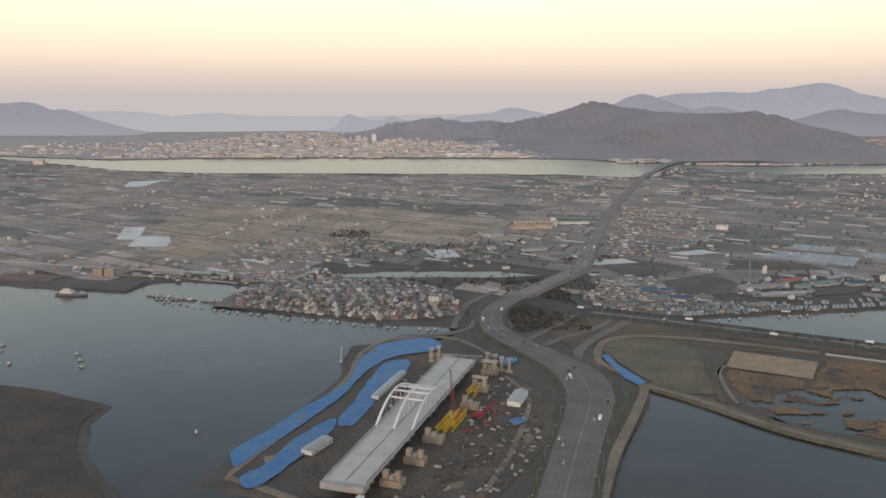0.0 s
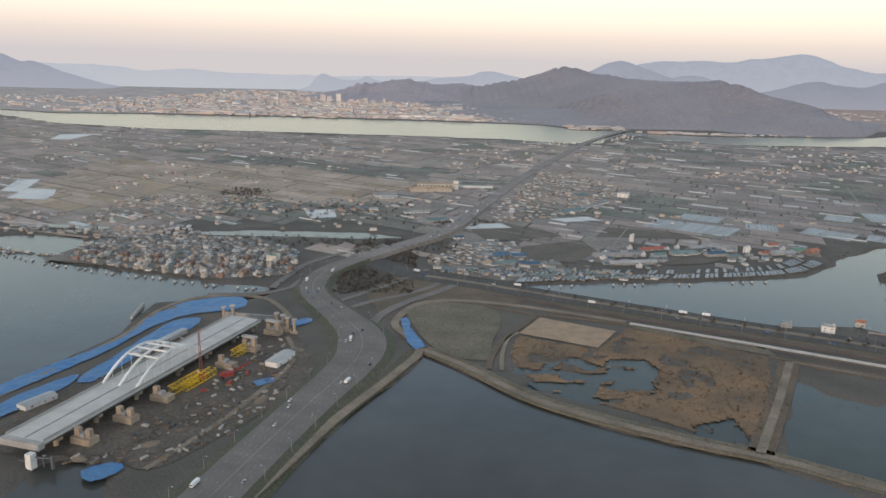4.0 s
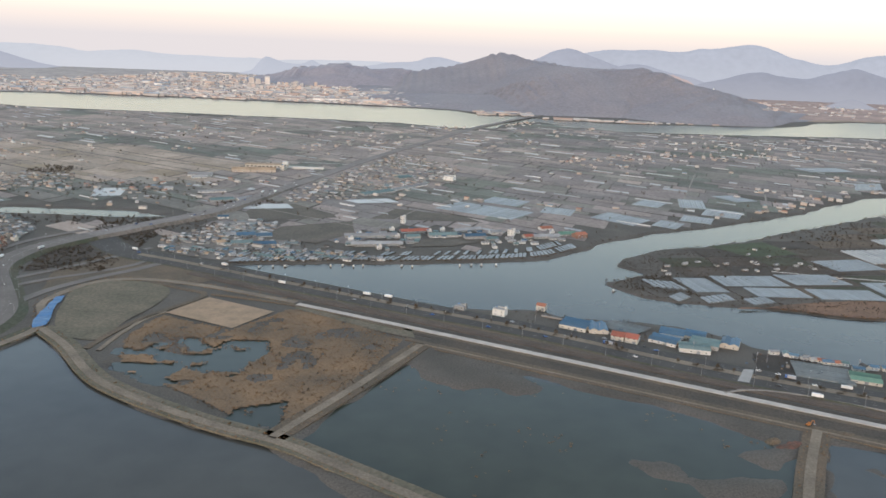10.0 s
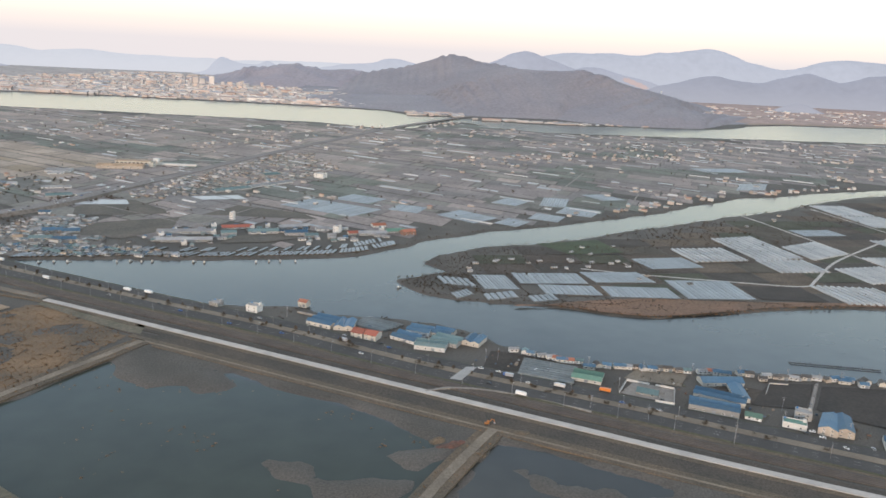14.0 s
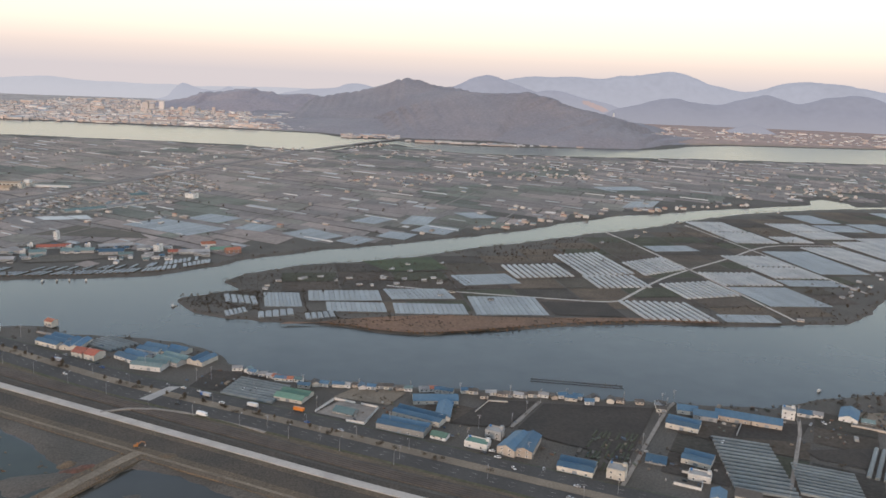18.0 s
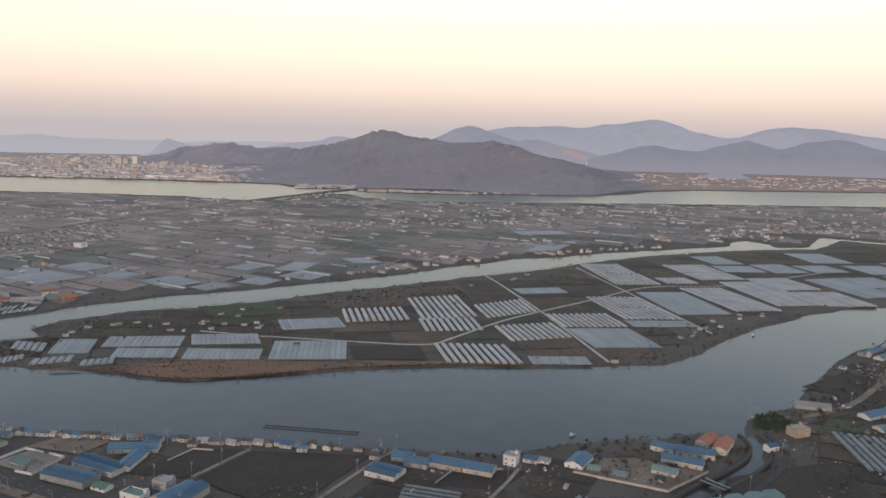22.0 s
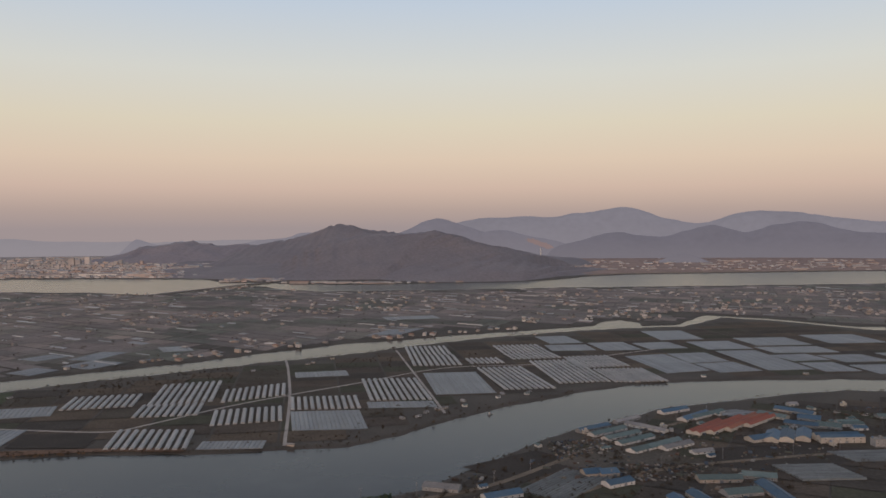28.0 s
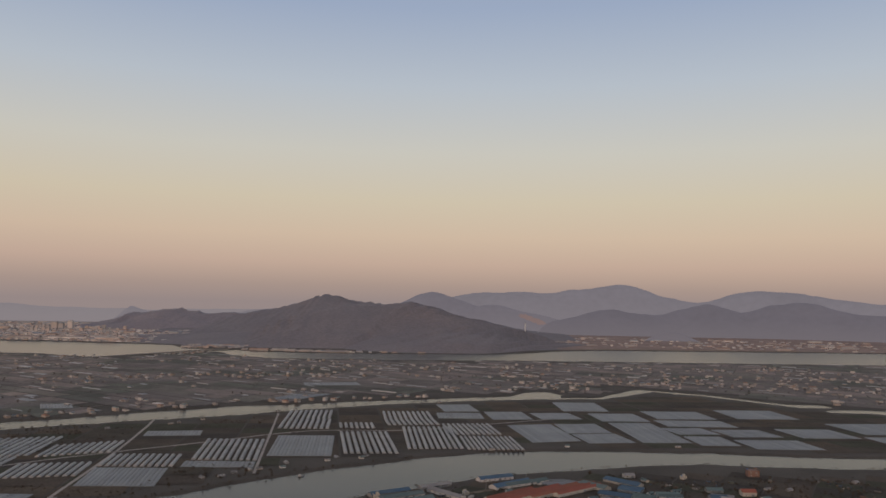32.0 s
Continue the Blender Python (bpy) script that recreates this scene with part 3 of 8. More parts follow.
HIGHWAY = spline([(-60, -1000), (0, -300), (12, 20), (20, 180), (35, 250), (53, 322), (69, 380), (86, 437), (91, 468), (88, 496), (78, 520), (60, 553), (45, 580), (39, 604), (40, 630), (47, 655), (64, 687), (90, 728), (147, 825), (193, 990), (271, 1258), (366, 1535), (458, 1800), (560, 2020), (660, 2220)], 8)
hw_far = np.interp(HIGHWAY[:, 1], [0, 400, 450, 485, 510, 535, 560, 600, 640, 1000, 3000], [12.0, 12.2, 14.0, 15.5, 14.0, 12.0, 10.8, 9.6, 9.2, 8.0, 6.5])
hw_z = np.interp(HIGHWAY[:, 1], [0, 560, 640, 700, 900, 1000, 1950, 2010, 2190, 2250], [1.6, 1.6, 3.0, 3.6, 3.0, 1.0, 1.0, 1.8, 1.8, 1.0])


def variable_strip(line, half, z, name, mat, inset=0.0, drop=0.0, spread=0.0):
    p = np.asarray(line, float)
    t = np.gradient(p, axis=0)
    t /= np.linalg.norm(t, axis=1)[:, None] + 1e-9
    nrm = np.stack([t[:, 1], -t[:, 0]], 1)
    n = len(p)
    rowsv = [p - nrm * (half + spread)[:, None], p - nrm * half[:, None], p + nrm * half[:, None], p + nrm * (half + spread)[:, None]]
    zs = [z * 0 - drop, z, z, z * 0 - drop]
    v = [(*r[i], q[i]) for r, q in zip(rowsv, zs) for i in range(n)]
    f = [(k * n + i, k * n + i + 1, (k + 1) * n + i + 1, (k + 1) * n + i) for k in range(3) for i in range(n - 1)]
    return mesh_of(name, v, [tuple(reversed(q)) for q in f], mat)


# distance haze painted in: both paler than the near asphalt and bank
M_FARROAD = material("hazed_pale_asphalt", (0.225, 0.205, 0.195), second=(0.18, 0.165, 0.157), rough=0.9, scale=0.03, fine=0.4, vary=0.15)
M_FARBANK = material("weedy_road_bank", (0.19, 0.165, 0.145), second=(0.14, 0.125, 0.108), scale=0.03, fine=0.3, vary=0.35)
split = int(np.argmax(HIGHWAY[:, 1] > 690))
shore_end = int(np.argmax(HIGHWAY[:, 1] > 1945))
solid("road", variable_strip(HIGHWAY[:split + 1], hw_far[:split + 1], hw_z[:split + 1], "highway", M_ASPHALT), "wide grey asphalt highway curving past the building site", "road", "structure")
solid("road", variable_strip(HIGHWAY[split:], hw_far[split:] - 0.8, hw_z[split:], "plain_highway", M_FARROAD), "pale highway across the plain to the far bridge, haze in its colour", "road", "structure")
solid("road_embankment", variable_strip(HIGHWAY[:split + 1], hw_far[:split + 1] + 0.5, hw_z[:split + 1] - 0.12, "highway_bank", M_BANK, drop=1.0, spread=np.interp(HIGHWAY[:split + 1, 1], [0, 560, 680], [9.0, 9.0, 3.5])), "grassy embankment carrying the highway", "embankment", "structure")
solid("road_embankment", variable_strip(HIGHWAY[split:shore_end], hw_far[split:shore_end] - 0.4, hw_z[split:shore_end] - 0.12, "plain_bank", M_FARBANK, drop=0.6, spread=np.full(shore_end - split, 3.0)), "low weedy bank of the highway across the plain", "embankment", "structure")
near = (HIGHWAY[:, 1] > 100) & (HIGHWAY[:, 1] < 1000)
near_part = HIGHWAY[near]
zn = hw_z[near] + 0.05
for k, off in enumerate((-0.25, 0.25)):
    solid("lane_line", strip(near_part, (off - 0.07, off + 0.07), zn, "centre_line", M_LINE), "pale centre line on the asphalt", "road marking", "structure")
for off in (-9, -6, -3, 3, 6, 9):
    solid("lane_line", dashes(near_part, off * 0.95, zn, 2.5, 6.0, 0.16, "dashed_line"), "dashed white lane line on the asphalt", "road marking", "structure")

COAST = spline([(70, 700), (110, 655), (166, 628), (251, 585), (342, 540), (430, 498), (516, 450), (620, 402), (700, 364), (780, 328), (1000, 236), (1400, 90), (2000, -140), (2800, -420)], 10)
cz = np.full(len(COAST), 0.8)
solid("road", variable_strip(COAST, np.full(len(COAST), 12.5), cz, "coast_road", M_OLD_ASPHALT), "broad asphalt road along the railway bank", "road", "structure")
solid("road_embankment", variable_strip(COAST, np.full(len(COAST), 13.0), cz - 0.1, "coast_bank", M_BANK, drop=0.6, spread=4.0), "low grassy bank of the broad road", "embankment", "structure")
solid("median", strip(COAST[8:], (-3.2, 2.6), cz[8:] + 0.12, "median", M_DIRT), "planted strip of dry grass between the lanes", "median", "structure")
for off in (-9.4, -6.4, 5.6, 8.8):
    solid("lane_line", dashes(COAST, off, cz + 0.05, 2.5, 6.0, 0.15, "dashed_line"), "dashed white lane line on the asphalt", "road marking", "structure")
WALL = spline([(272, 536), (367, 489), (513, 416), (588, 379), (660, 344), (800, 282), (1000, 196), (1300, 66), (1900, -180), (2700, -480)], 10)
solid("road", strip(WALL, (-2.2, 2.2), 0.75, "white_track", M_GRAVEL, 1.2), "straight pale gravel service track beside the railway", "track", "structure")


def track(pts, w, mat, label, z=0.35, step=8):
    return solid("track", strip(spline(pts, step), (-w / 2, w / 2), z, "track", mat, 1.0), label, "track", "structure")


for pts, a, b, mat, label in (([(291, 350), (326, 413), (356, 470)], -6.0, 6.0, M_VERGE, "weedy slope of the dyke between reeds and pond"), ([(129, 476), (155, 450), (184, 413), (210, 391), (258, 363), (296, 346), (322, 329), (352, 309), (376, 294), (452, 258), (600, 180)], -7.0, 5.0, M_GRASS, "dull grass slope of the lagoon dyke"),
                              ([(549, 374), (530, 340), (513, 306), (490, 255)], -6.0, 6.0, M_VERGE, "weedy slope of the cross dyke"), ([(58, 290), (68, 318), (88, 376), (113, 434), (127, 474)], -7.0, 3.6, M_BANK, "rough grass slope below the highway")):
    solid("verge", strip(spline(pts, 8), (a, b), 0.34, "verge", mat, 1.0), label, "verge", "structure")
track([(291, 350), (326, 413), (356, 470)], 4.5, M_DIRT, "bare dirt dyke track between reeds and pond", 0.5)
track([(129, 476), (155, 450), (184, 413), (210, 391), (258, 363), (296, 346), (322, 329), (352, 309), (376, 294), (452, 258), (600, 180)], 4.8, M_DIRT, "dirt dyke track along the dark lagoon", 0.5)
track([(58, 290), (68, 318), (88, 376), (113, 434), (127, 474), (118, 500), (108, 526), (122, 568), (150, 580), (200, 570), (270, 540)], 5.5, M_DIRT, "dirt shore track below the highway", 0.45)
track([(549, 374), (530, 340), (513, 306), (490, 255)], 4.5, M_DIRT, "dirt cross dyke between two ponds", 0.5)
track([(648, 666), (702, 654), (764, 644), (822, 638), (842, 657), (895, 725), (981, 807), (1060, 880), (1160, 900), (1260, 965), (1330, 1010)], 2.6, M_GRAVEL, "pale farm lane across the greenhouse island", 0.3)
track([(951, 600), (928, 745), (904, 868), (890, 930)], 2.4, M_GRAVEL, "pale farm lane down to the river", 0.3)
track([(1056, 687), (1032, 830), (1004, 995)], 2.2, M_GRAVEL, "pale farm lane between the greenhouses", 0.3)
track([(518, 414), (529, 419), (543, 419), (572, 411), (600, 396)], 1.6, M_LANE, "pale branch path beside the railway", 0.78)
track([(436, 530), (447, 525), (461, 516), (474, 503), (482, 488)], 1.6, M_LANE, "pale ramp from the road to the reed yard", 0.9)
track([(105, 1180), (240, 1178)], 4, M_CONCRETE, "pale concrete yard beside the factory", 0.4)


def patch(name, pts, mat, label, category, z=0.3, smooth=True, kind="structure"):
    """A flat ground cover, slightly raised, with a soft outline."""
    line = spline(pts, 5, True) if smooth else np.array(pts, float)
    c = [tuple(p) for p in line]
    me = bpy.data.meshes.new(name)
    bm = bmesh.new()
    top = [bm.verts.new((x, y, z)) for x, y in c]
    bm.faces.new(top)
    bmesh.ops.triangulate(bm, faces=bm.faces[:])
    if bm.faces and sum(f.normal.z for f in bm.faces) < 0:
        bmesh.ops.reverse_faces(bm, faces=bm.faces[:])
    bm.to_mesh(me)
    bm.free()
    me.materials.append(mat)
    return solid(name, me, label, category, kind)


patch("sand_lot", [(192, 510), (210, 544), (259, 519), (240, 486)], M_SAND, "bare orange sand lot", "sand", 0.5, False)
patch("field", [(115, 546), (116, 560), (125, 572), (144, 575), (168, 569), (181, 552), (180, 521), (173, 493), (170, 462), (153, 462), (137, 478), (127, 500), (121, 522)], M_GRASS, "dull grass field with a rounded end", "field", 0.4)
patch("reed_bank", [(580, 560), (598, 563), (614, 571), (636, 579), (664, 586), (694, 591), (733, 590), (773, 592), (834, 597), (890, 596), (890, 589), (834, 589), (773, 579), (733, 565), (678, 550), (646, 553), (620, 563), (585, 565)], M_REEDBANK, "rust-brown reed bank along the island", "reeds", 0.28)
patch("reed_bank", [(-470, 510), (-284, 476), (-244, 463), (-204, 442), (-204, 417), (-190, 381), (-174, 356), (-150, 325), (-130, 282), (-470, 210)], M_MUD, "dark brown marsh on a low island", "reeds", 0.35)
# the reed bed: a rough cover with holes where the puddles stand
rx, ry = np.meshgrid(np.arange(178, 350, 2.0), np.arange(352, 534, 2.0))
jx, jy = rx + value_noise(rx, ry, 3, 61) * 2.4, ry + value_noise(rx, ry, 3, 62) * 2.4
bare = value_noise(rx, ry, 22, 63) + 0.6 * value_noise(rx, ry, 8, 64)
keep = (inside_distance(rx, ry, REED_YARD) > 1.5) & (land_level(rx, ry) > 2.0) & (inside_distance(rx, ry, [(192, 508), (210, 546), (259, 522), (240, 485)]) < -1) & (bare < 0.34)
rz = 0.2 + value_noise(rx, ry, 6, 65) * 0.3
ri = np.arange(rx.size).reshape(rx.shape)
rq = np.stack([ri[:-1, :-1], ri[:-1, 1:], ri[1:, 1:], ri[1:, :-1]], -1)[keep[:-1, :-1] & keep[1:, 1:]]
marsh = mesh_of("marsh_water", [(250 + (p[0] - 250) * 1.045, 455 + (p[1] - 455) * 1.045, -0.4) for p in REED_YARD] + [(250, 455, -0.4)], [(i, (i + 1) % len(REED_YARD), len(REED_YARD)) for i in range(len(REED_YARD))], M_POND)
if marsh.polygons[0].normal.z < 0:
    marsh.flip_normals()
solid("water", marsh, "shallow grey puddles among the reeds", "water", "structure")
solid("reed_bed", mesh_of("reed_bed", np.stack([jx, jy, rz], -1).reshape(-1, 3).tolist(), rq.reshape(-1, 4).tolist(), M_REED), "rust-brown dry reed bed broken by puddles", "reeds", "stuff")
patch("field", [(271, 535), (350, 495), (352, 480), (330, 490), (272, 526)], M_GRASS, "dark dull strip of grass below the pale track", "field", 0.42, False)
# slip roads and the loop of the interchange
for pts, w, label in (([(96, 470), (92, 510), (99, 545), (117, 577), (139, 604), (158, 634)], 7, "slip road from the highway to the broad road"), ([(66, 545), (86, 570), (112, 592), (134, 618), (140, 640)], 5, "narrow slip road across the verge"),
                      ([(63, 570), (90, 606), (112, 640), (128, 668)], 5, "slip road past a wooded hollow"), ([(8, 600), (14, 640), (24, 680), (60, 730), (110, 760)], 6, "village road below the highway"), ([(-36, 580), (-4, 584), (20, 600), (26, 625)], 5, "shore road to the village")):
    ln = spline(pts, 6)
    solid("road", strip(ln, (-w / 2, w / 2), 0.62, "slip_road", M_ASPHALT, 1.2), label, "road", "structure")
HOLLOW = [(58, 606), (55, 650), (66, 692), (100, 742), (112, 760), (110, 705), (116, 662), (92, 628), (66, 592)]
patch("wooded_hollow", HOLLOW, M_BRUSH, "dark hollow of bare bushes beside the highway", "verge", 0.5)
# strips beside the railway: ballast, ditch and verge
RAIL = spline([(180, 600), (272, 551), (367, 504), (513, 431), (588, 394), (660, 359), (800, 297), (1000, 211), (1300, 80), (1900, -166), (2700, -466)], 10)
M_RAIL = material("rusty_rail", (0.13, 0.105, 0.09), rough=0.6, vary=0.2)
M_BALLAST = material("railway_ballast", (0.10, 0.085, 0.072), second=(0.075, 0.066, 0.058), scale=0.1, fine=1.0, vary=0.25)
solid("railway_bed", strip(RAIL, (-4.5, 3.5), 0.55, "railway_bed", M_BALLAST, 1.2), "dark gravel railway bed beside the pale track", "railway", "structure")
for off in (-2.6, -1.1, 0.6, 2.1):
    solid("rail", strip(RAIL, (off - 0.1, off + 0.1), 0.72, "rail", M_RAIL, 0.16), "rusty steel rail on the gravel bed", "rail", "structure")
for k0, a, b, z, mat, label in ((4, 2.4, 5.6, 0.42, M_VERGE, "brown weeds at the edge of the pale track"), (4, 5.6, 8.8, 0.33, M_MUD, "dark ditch bank beside the pale track"), (10, 8.8, 11.2, 0.3, M_MUD, "narrow grey ditch beside the pale track"),
                                (8, 11.2, 16.4, 0.35, M_MUD, "dark reedy bank above the ponds"), (9, 16.4, 20.2, 0.42, M_VERGE, "brown reed belt above the ponds"), (10, 20.2, 21.6, 0.38, M_DIRT, "trodden dirt path above the ponds"), (11, 21.6, 24.5, 0.32, M_VERGE, "brown reed edge of the ponds")):
    solid("verge", strip(WALL[k0:], (a, b), z, "verge", mat, 0.8), label, "verge", "structure")
for a, b, z, mat, label in ((-7.0, -2.6, 0.36, M_MUD, "dark weeds between track and railway"), (-22.5, -20.0, 0.4, M_VERGE, "brown weeds beyond the railway")):
    solid("verge", strip(WALL, (a, b), z, "verge", mat, 0.8), label, "verge", "structure")
solid("verge", strip(COAST[4:], (13.2, 19), 0.35, "verge", M_VERGE, 0.8), "brown strip of weeds beside the road", "verge", "structure")
# hazy built-up ground beyond the river
patch("interchange_ground", [(92, 560), (100, 545), (128, 580), (178, 570), (200, 590), (150, 640), (112, 650), (84, 600)], M_VERGE, "brown rough grass between the slip roads", "ground", 0.36)
# haze beyond the river is painted into these pale ground colours
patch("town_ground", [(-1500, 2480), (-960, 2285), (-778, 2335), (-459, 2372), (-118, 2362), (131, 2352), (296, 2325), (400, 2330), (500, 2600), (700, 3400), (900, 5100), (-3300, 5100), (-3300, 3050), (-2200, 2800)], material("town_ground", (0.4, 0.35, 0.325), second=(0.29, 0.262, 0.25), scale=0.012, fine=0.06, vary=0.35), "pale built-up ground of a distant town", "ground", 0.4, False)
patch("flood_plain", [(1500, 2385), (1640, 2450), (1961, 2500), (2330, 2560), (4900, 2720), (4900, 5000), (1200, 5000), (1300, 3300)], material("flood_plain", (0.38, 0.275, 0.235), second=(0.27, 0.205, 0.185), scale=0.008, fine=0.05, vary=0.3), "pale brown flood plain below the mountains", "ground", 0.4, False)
patch("sandbar", [(1480, 2390), (1640, 2462), (1961, 2515), (2330, 2572), (2330, 2590), (1961, 2535), (1640, 2485), (1500, 2415)], M_SAND, "pale sandbar along the far shore", "sand", 0.6, False)

# ---- greenhouses ----
def tunnel_mesh(length, width, height, mat, name="tunnel"):
    """One arched film tunnel along y, closed at both ends."""
    n = 7
    prof = [(-width / 2, 0.0)] + [(-width / 2 * math.cos(math.pi * k / (n - 1)), height * (0.35 + 0.65 * math.sin(math.pi * k / (n - 1)))) for k in range(n)] + [(width / 2, 0.0)]
    m = len(prof)
    v = [(x, y, z) for y in (0, length) for x, z in prof]
    f = [(i, i + 1, m + i + 1, m + i) for i in range(m - 1)] + [tuple(range(m))[::-1], tuple(range(m, 2 * m))]
    me = mesh_of(name, v, [tuple(reversed(q)) for q in f], mat)
    return me


def greenhouse(corners, n, mat, label, gap=0.35, height=1.8, group="greenhouses"):
    """A block of n tunnels inside four corners: near left, near right, far right, far left."""
    a, b, c, d = (np.array(p, float) for p in corners)
    across = ((b - a) + (c - d)) / 2
    along = ((d - a) + (c - b)) / 2
    mid = (a + b + c + d) / 4
    turn = math.degrees(math.atan2(along[1], along[0])) - 90
    L = float(np.linalg.norm(along))
    ux = along / L
    perp = np.array([ux[1], -ux[0]])
    wide = abs(float(across @ perp))
    shear = float(across @ ux)
    ob = thing("greenhouse", label, "greenhouse", group=group, at=(mid[0], mid[1], 0.15), turn=turn)
    w = wide / n
    me = tunnel_mesh(L, w * (1 - gap), min(height, w * 0.8), mat)
    for k in range(n):
        u = (k + 0.5) / n - 0.5
        part("tunnel", me, ob, at=(u * wide, -L / 2 + u * shear, 0))
    return ob


STRIPED = "row of white film tunnels on dark soil"
SHEET = "block of grey-blue film tunnels standing wall to wall"
for c, n in (([(836, 594), (891, 592), (883, 639), (827, 640)], 10), ([(886, 655), (939, 663), (928, 715), (879, 693)], 10), ([(822, 678), (870, 684), (865, 725), (815, 716)], 9),
             ([(818, 721), (870, 725), (853, 824), (806, 790)], 9), ([(756, 704), (811, 713), (802, 762), (748, 745)], 10), ([(874, 723), (924, 758), (914, 801), (867, 776)], 10),
             ([(936, 700), (992, 704), (984, 749), (928, 742)], 11), ([(995, 731), (1047, 734), (1040, 776), (987, 774)], 10), ([(987, 777), (1039, 780), (1032, 824), (979, 820)], 10),
             ([(1025, 890), (1078, 895), (1070, 956), (1019, 952)], 9), ([(1018, 956), (1069, 960), (1061, 1022), (1012, 1017)], 9), ([(1110, 770), (1153, 776), (1138, 881), (1087, 875)], 9),
             ([(1160, 796), (1208, 804), (1197, 922), (1145, 913)], 10), ([(1209, 800), (1263, 804), (1252, 868), (1205, 866)], 12), ([(1194, 873), (1248, 884), (1234, 947), (1187, 939)], 10),
             ([(1131, 926), (1185, 936), (1178, 976), (1122, 968)], 10), ([(1122, 972), (1178, 979), (1170, 1030), (1116, 1022)], 10), ([(1085, 900), (1122, 905), (1116, 936), (1080, 932)], 7)):
    greenhouse(c, n, M_FILM_WHITE, STRIPED, gap=0.42, height=1.4)
for c, n in (([(950, 637), (1001, 641), (991, 698), (937, 694)], 10), ([(997, 703), (1050, 708), (1047, 728), (993, 726)], 9), ([(1050, 752), (1100, 758), (1089, 855), (1036, 850)], 10),
             ([(896, 593), (938, 593), (937, 613), (895, 610)], 8), ([(711, 676), (759, 682), (750, 720), (700, 702)], 8), ([(918, 831), (967, 841), (961, 867), (912, 857)], 8),
             ([(1272, 845), (1316, 852), (1302, 960), (1253, 938)], 9), ([(1180, 983), (1234, 985), (1227, 1030), (1180, 1025)], 8), ([(1192, 1039), (1224, 1042), (1221, 1108), (1172, 1096)], 8),
             ([(1322, 844), (1368, 853), (1357, 903), (1314, 893)], 8), ([(1376, 855), (1418, 857), (1413, 980), (1362, 974)], 9), ([(1310, 897), (1356, 907), (1348, 964), (1305, 958)], 8),
             ([(1238, 982), (1289, 987), (1274, 1049), (1236, 1040)], 8), ([(1294, 992), (1342, 997), (1331, 1047), (1287, 1037)], 8), ([(1327, 1063), (1385, 1069), (1379, 1151), (1326, 1146)], 9),
             ([(1472, 898), (1523, 902), (1514, 948), (1463, 940)], 8), ([(1421, 907), (1465, 911), (1455, 952), (1414, 944)], 8), ([(1427, 1012), (1496, 1019), (1490, 1081), (1422, 1076)], 10),
             ([(1470, 832), (1534, 836), (1527, 885), (1466, 880)], 9), ([(1521, 1027), (1595, 1034), (1588, 1106), (1517, 1101)], 10), ([(1540, 900), (1600, 905), (1592, 960), (1534, 955)], 8),
             ([(1425, 845), (1462, 848), (1458, 898), (1422, 895)], 6), ([(1424, 958), (1500, 962), (1494, 1005), (1420, 1002)], 9), ([(1360, 985), (1414, 990), (1408, 1052), (1354, 1046)], 8),
             ([(1612, 850), (1690, 858), (1682, 920), (1606, 914)], 9), ([(1616, 930), (1690, 938), (1680, 1010), (1608, 1002)], 9), ([(1700, 860), (1790, 868), (1782, 940), (1694, 934)], 9),
             ([(563, 598), (590, 600), (582, 637), (556, 634)], 6), ([(592, 616), (646, 622), (642, 650), (588, 644)], 8), ([(608, 592), (651, 591), (647, 617), (605, 613)], 7),
             ([(651, 626), (704, 633), (692, 660), (647, 655)], 8), ([(656, 592), (709, 590), (706, 620), (654, 614)], 9), ([(713, 594), (769, 595), (762, 646), (712, 638)], 8)):
    greenhouse(c, round(n * 1.7), M_PLASTIC, SHEET, gap=0.04, height=0.6)
for c, n in (([(363, 882), (445, 832), (473, 878), (394, 921)], 10), ([(416, 925), (457, 908), (477, 936), (436, 964)], 6), ([(480, 879), (512, 865), (524, 898), (492, 912)], 6),
             ([(532, 862), (571, 826), (597, 858), (559, 893)], 7), ([(592, 831), (612, 818), (631, 843), (609, 862)], 5), ([(630, 861), (660, 849), (674, 878), (644, 893)], 6),
             ([(666, 900), (703, 881), (722, 919), (686, 938)], 7), ([(598, 947), (626, 930), (648, 967), (622, 982)], 6), ([(654, 939), (684, 934), (698, 988), (668, 994)], 6),
             ([(957, 1116), (1004, 1131), (1034, 1190), (987, 1178)], 8), ([(976, 1290), (1058, 1312), (1046, 1350), (966, 1330)], 9), ([(744, 990), (768, 999), (756, 1037), (717, 1024)], 6)):
    greenhouse(c, round(n * 1.7), M_PLASTIC, SHEET, gap=0.04, height=0.6)

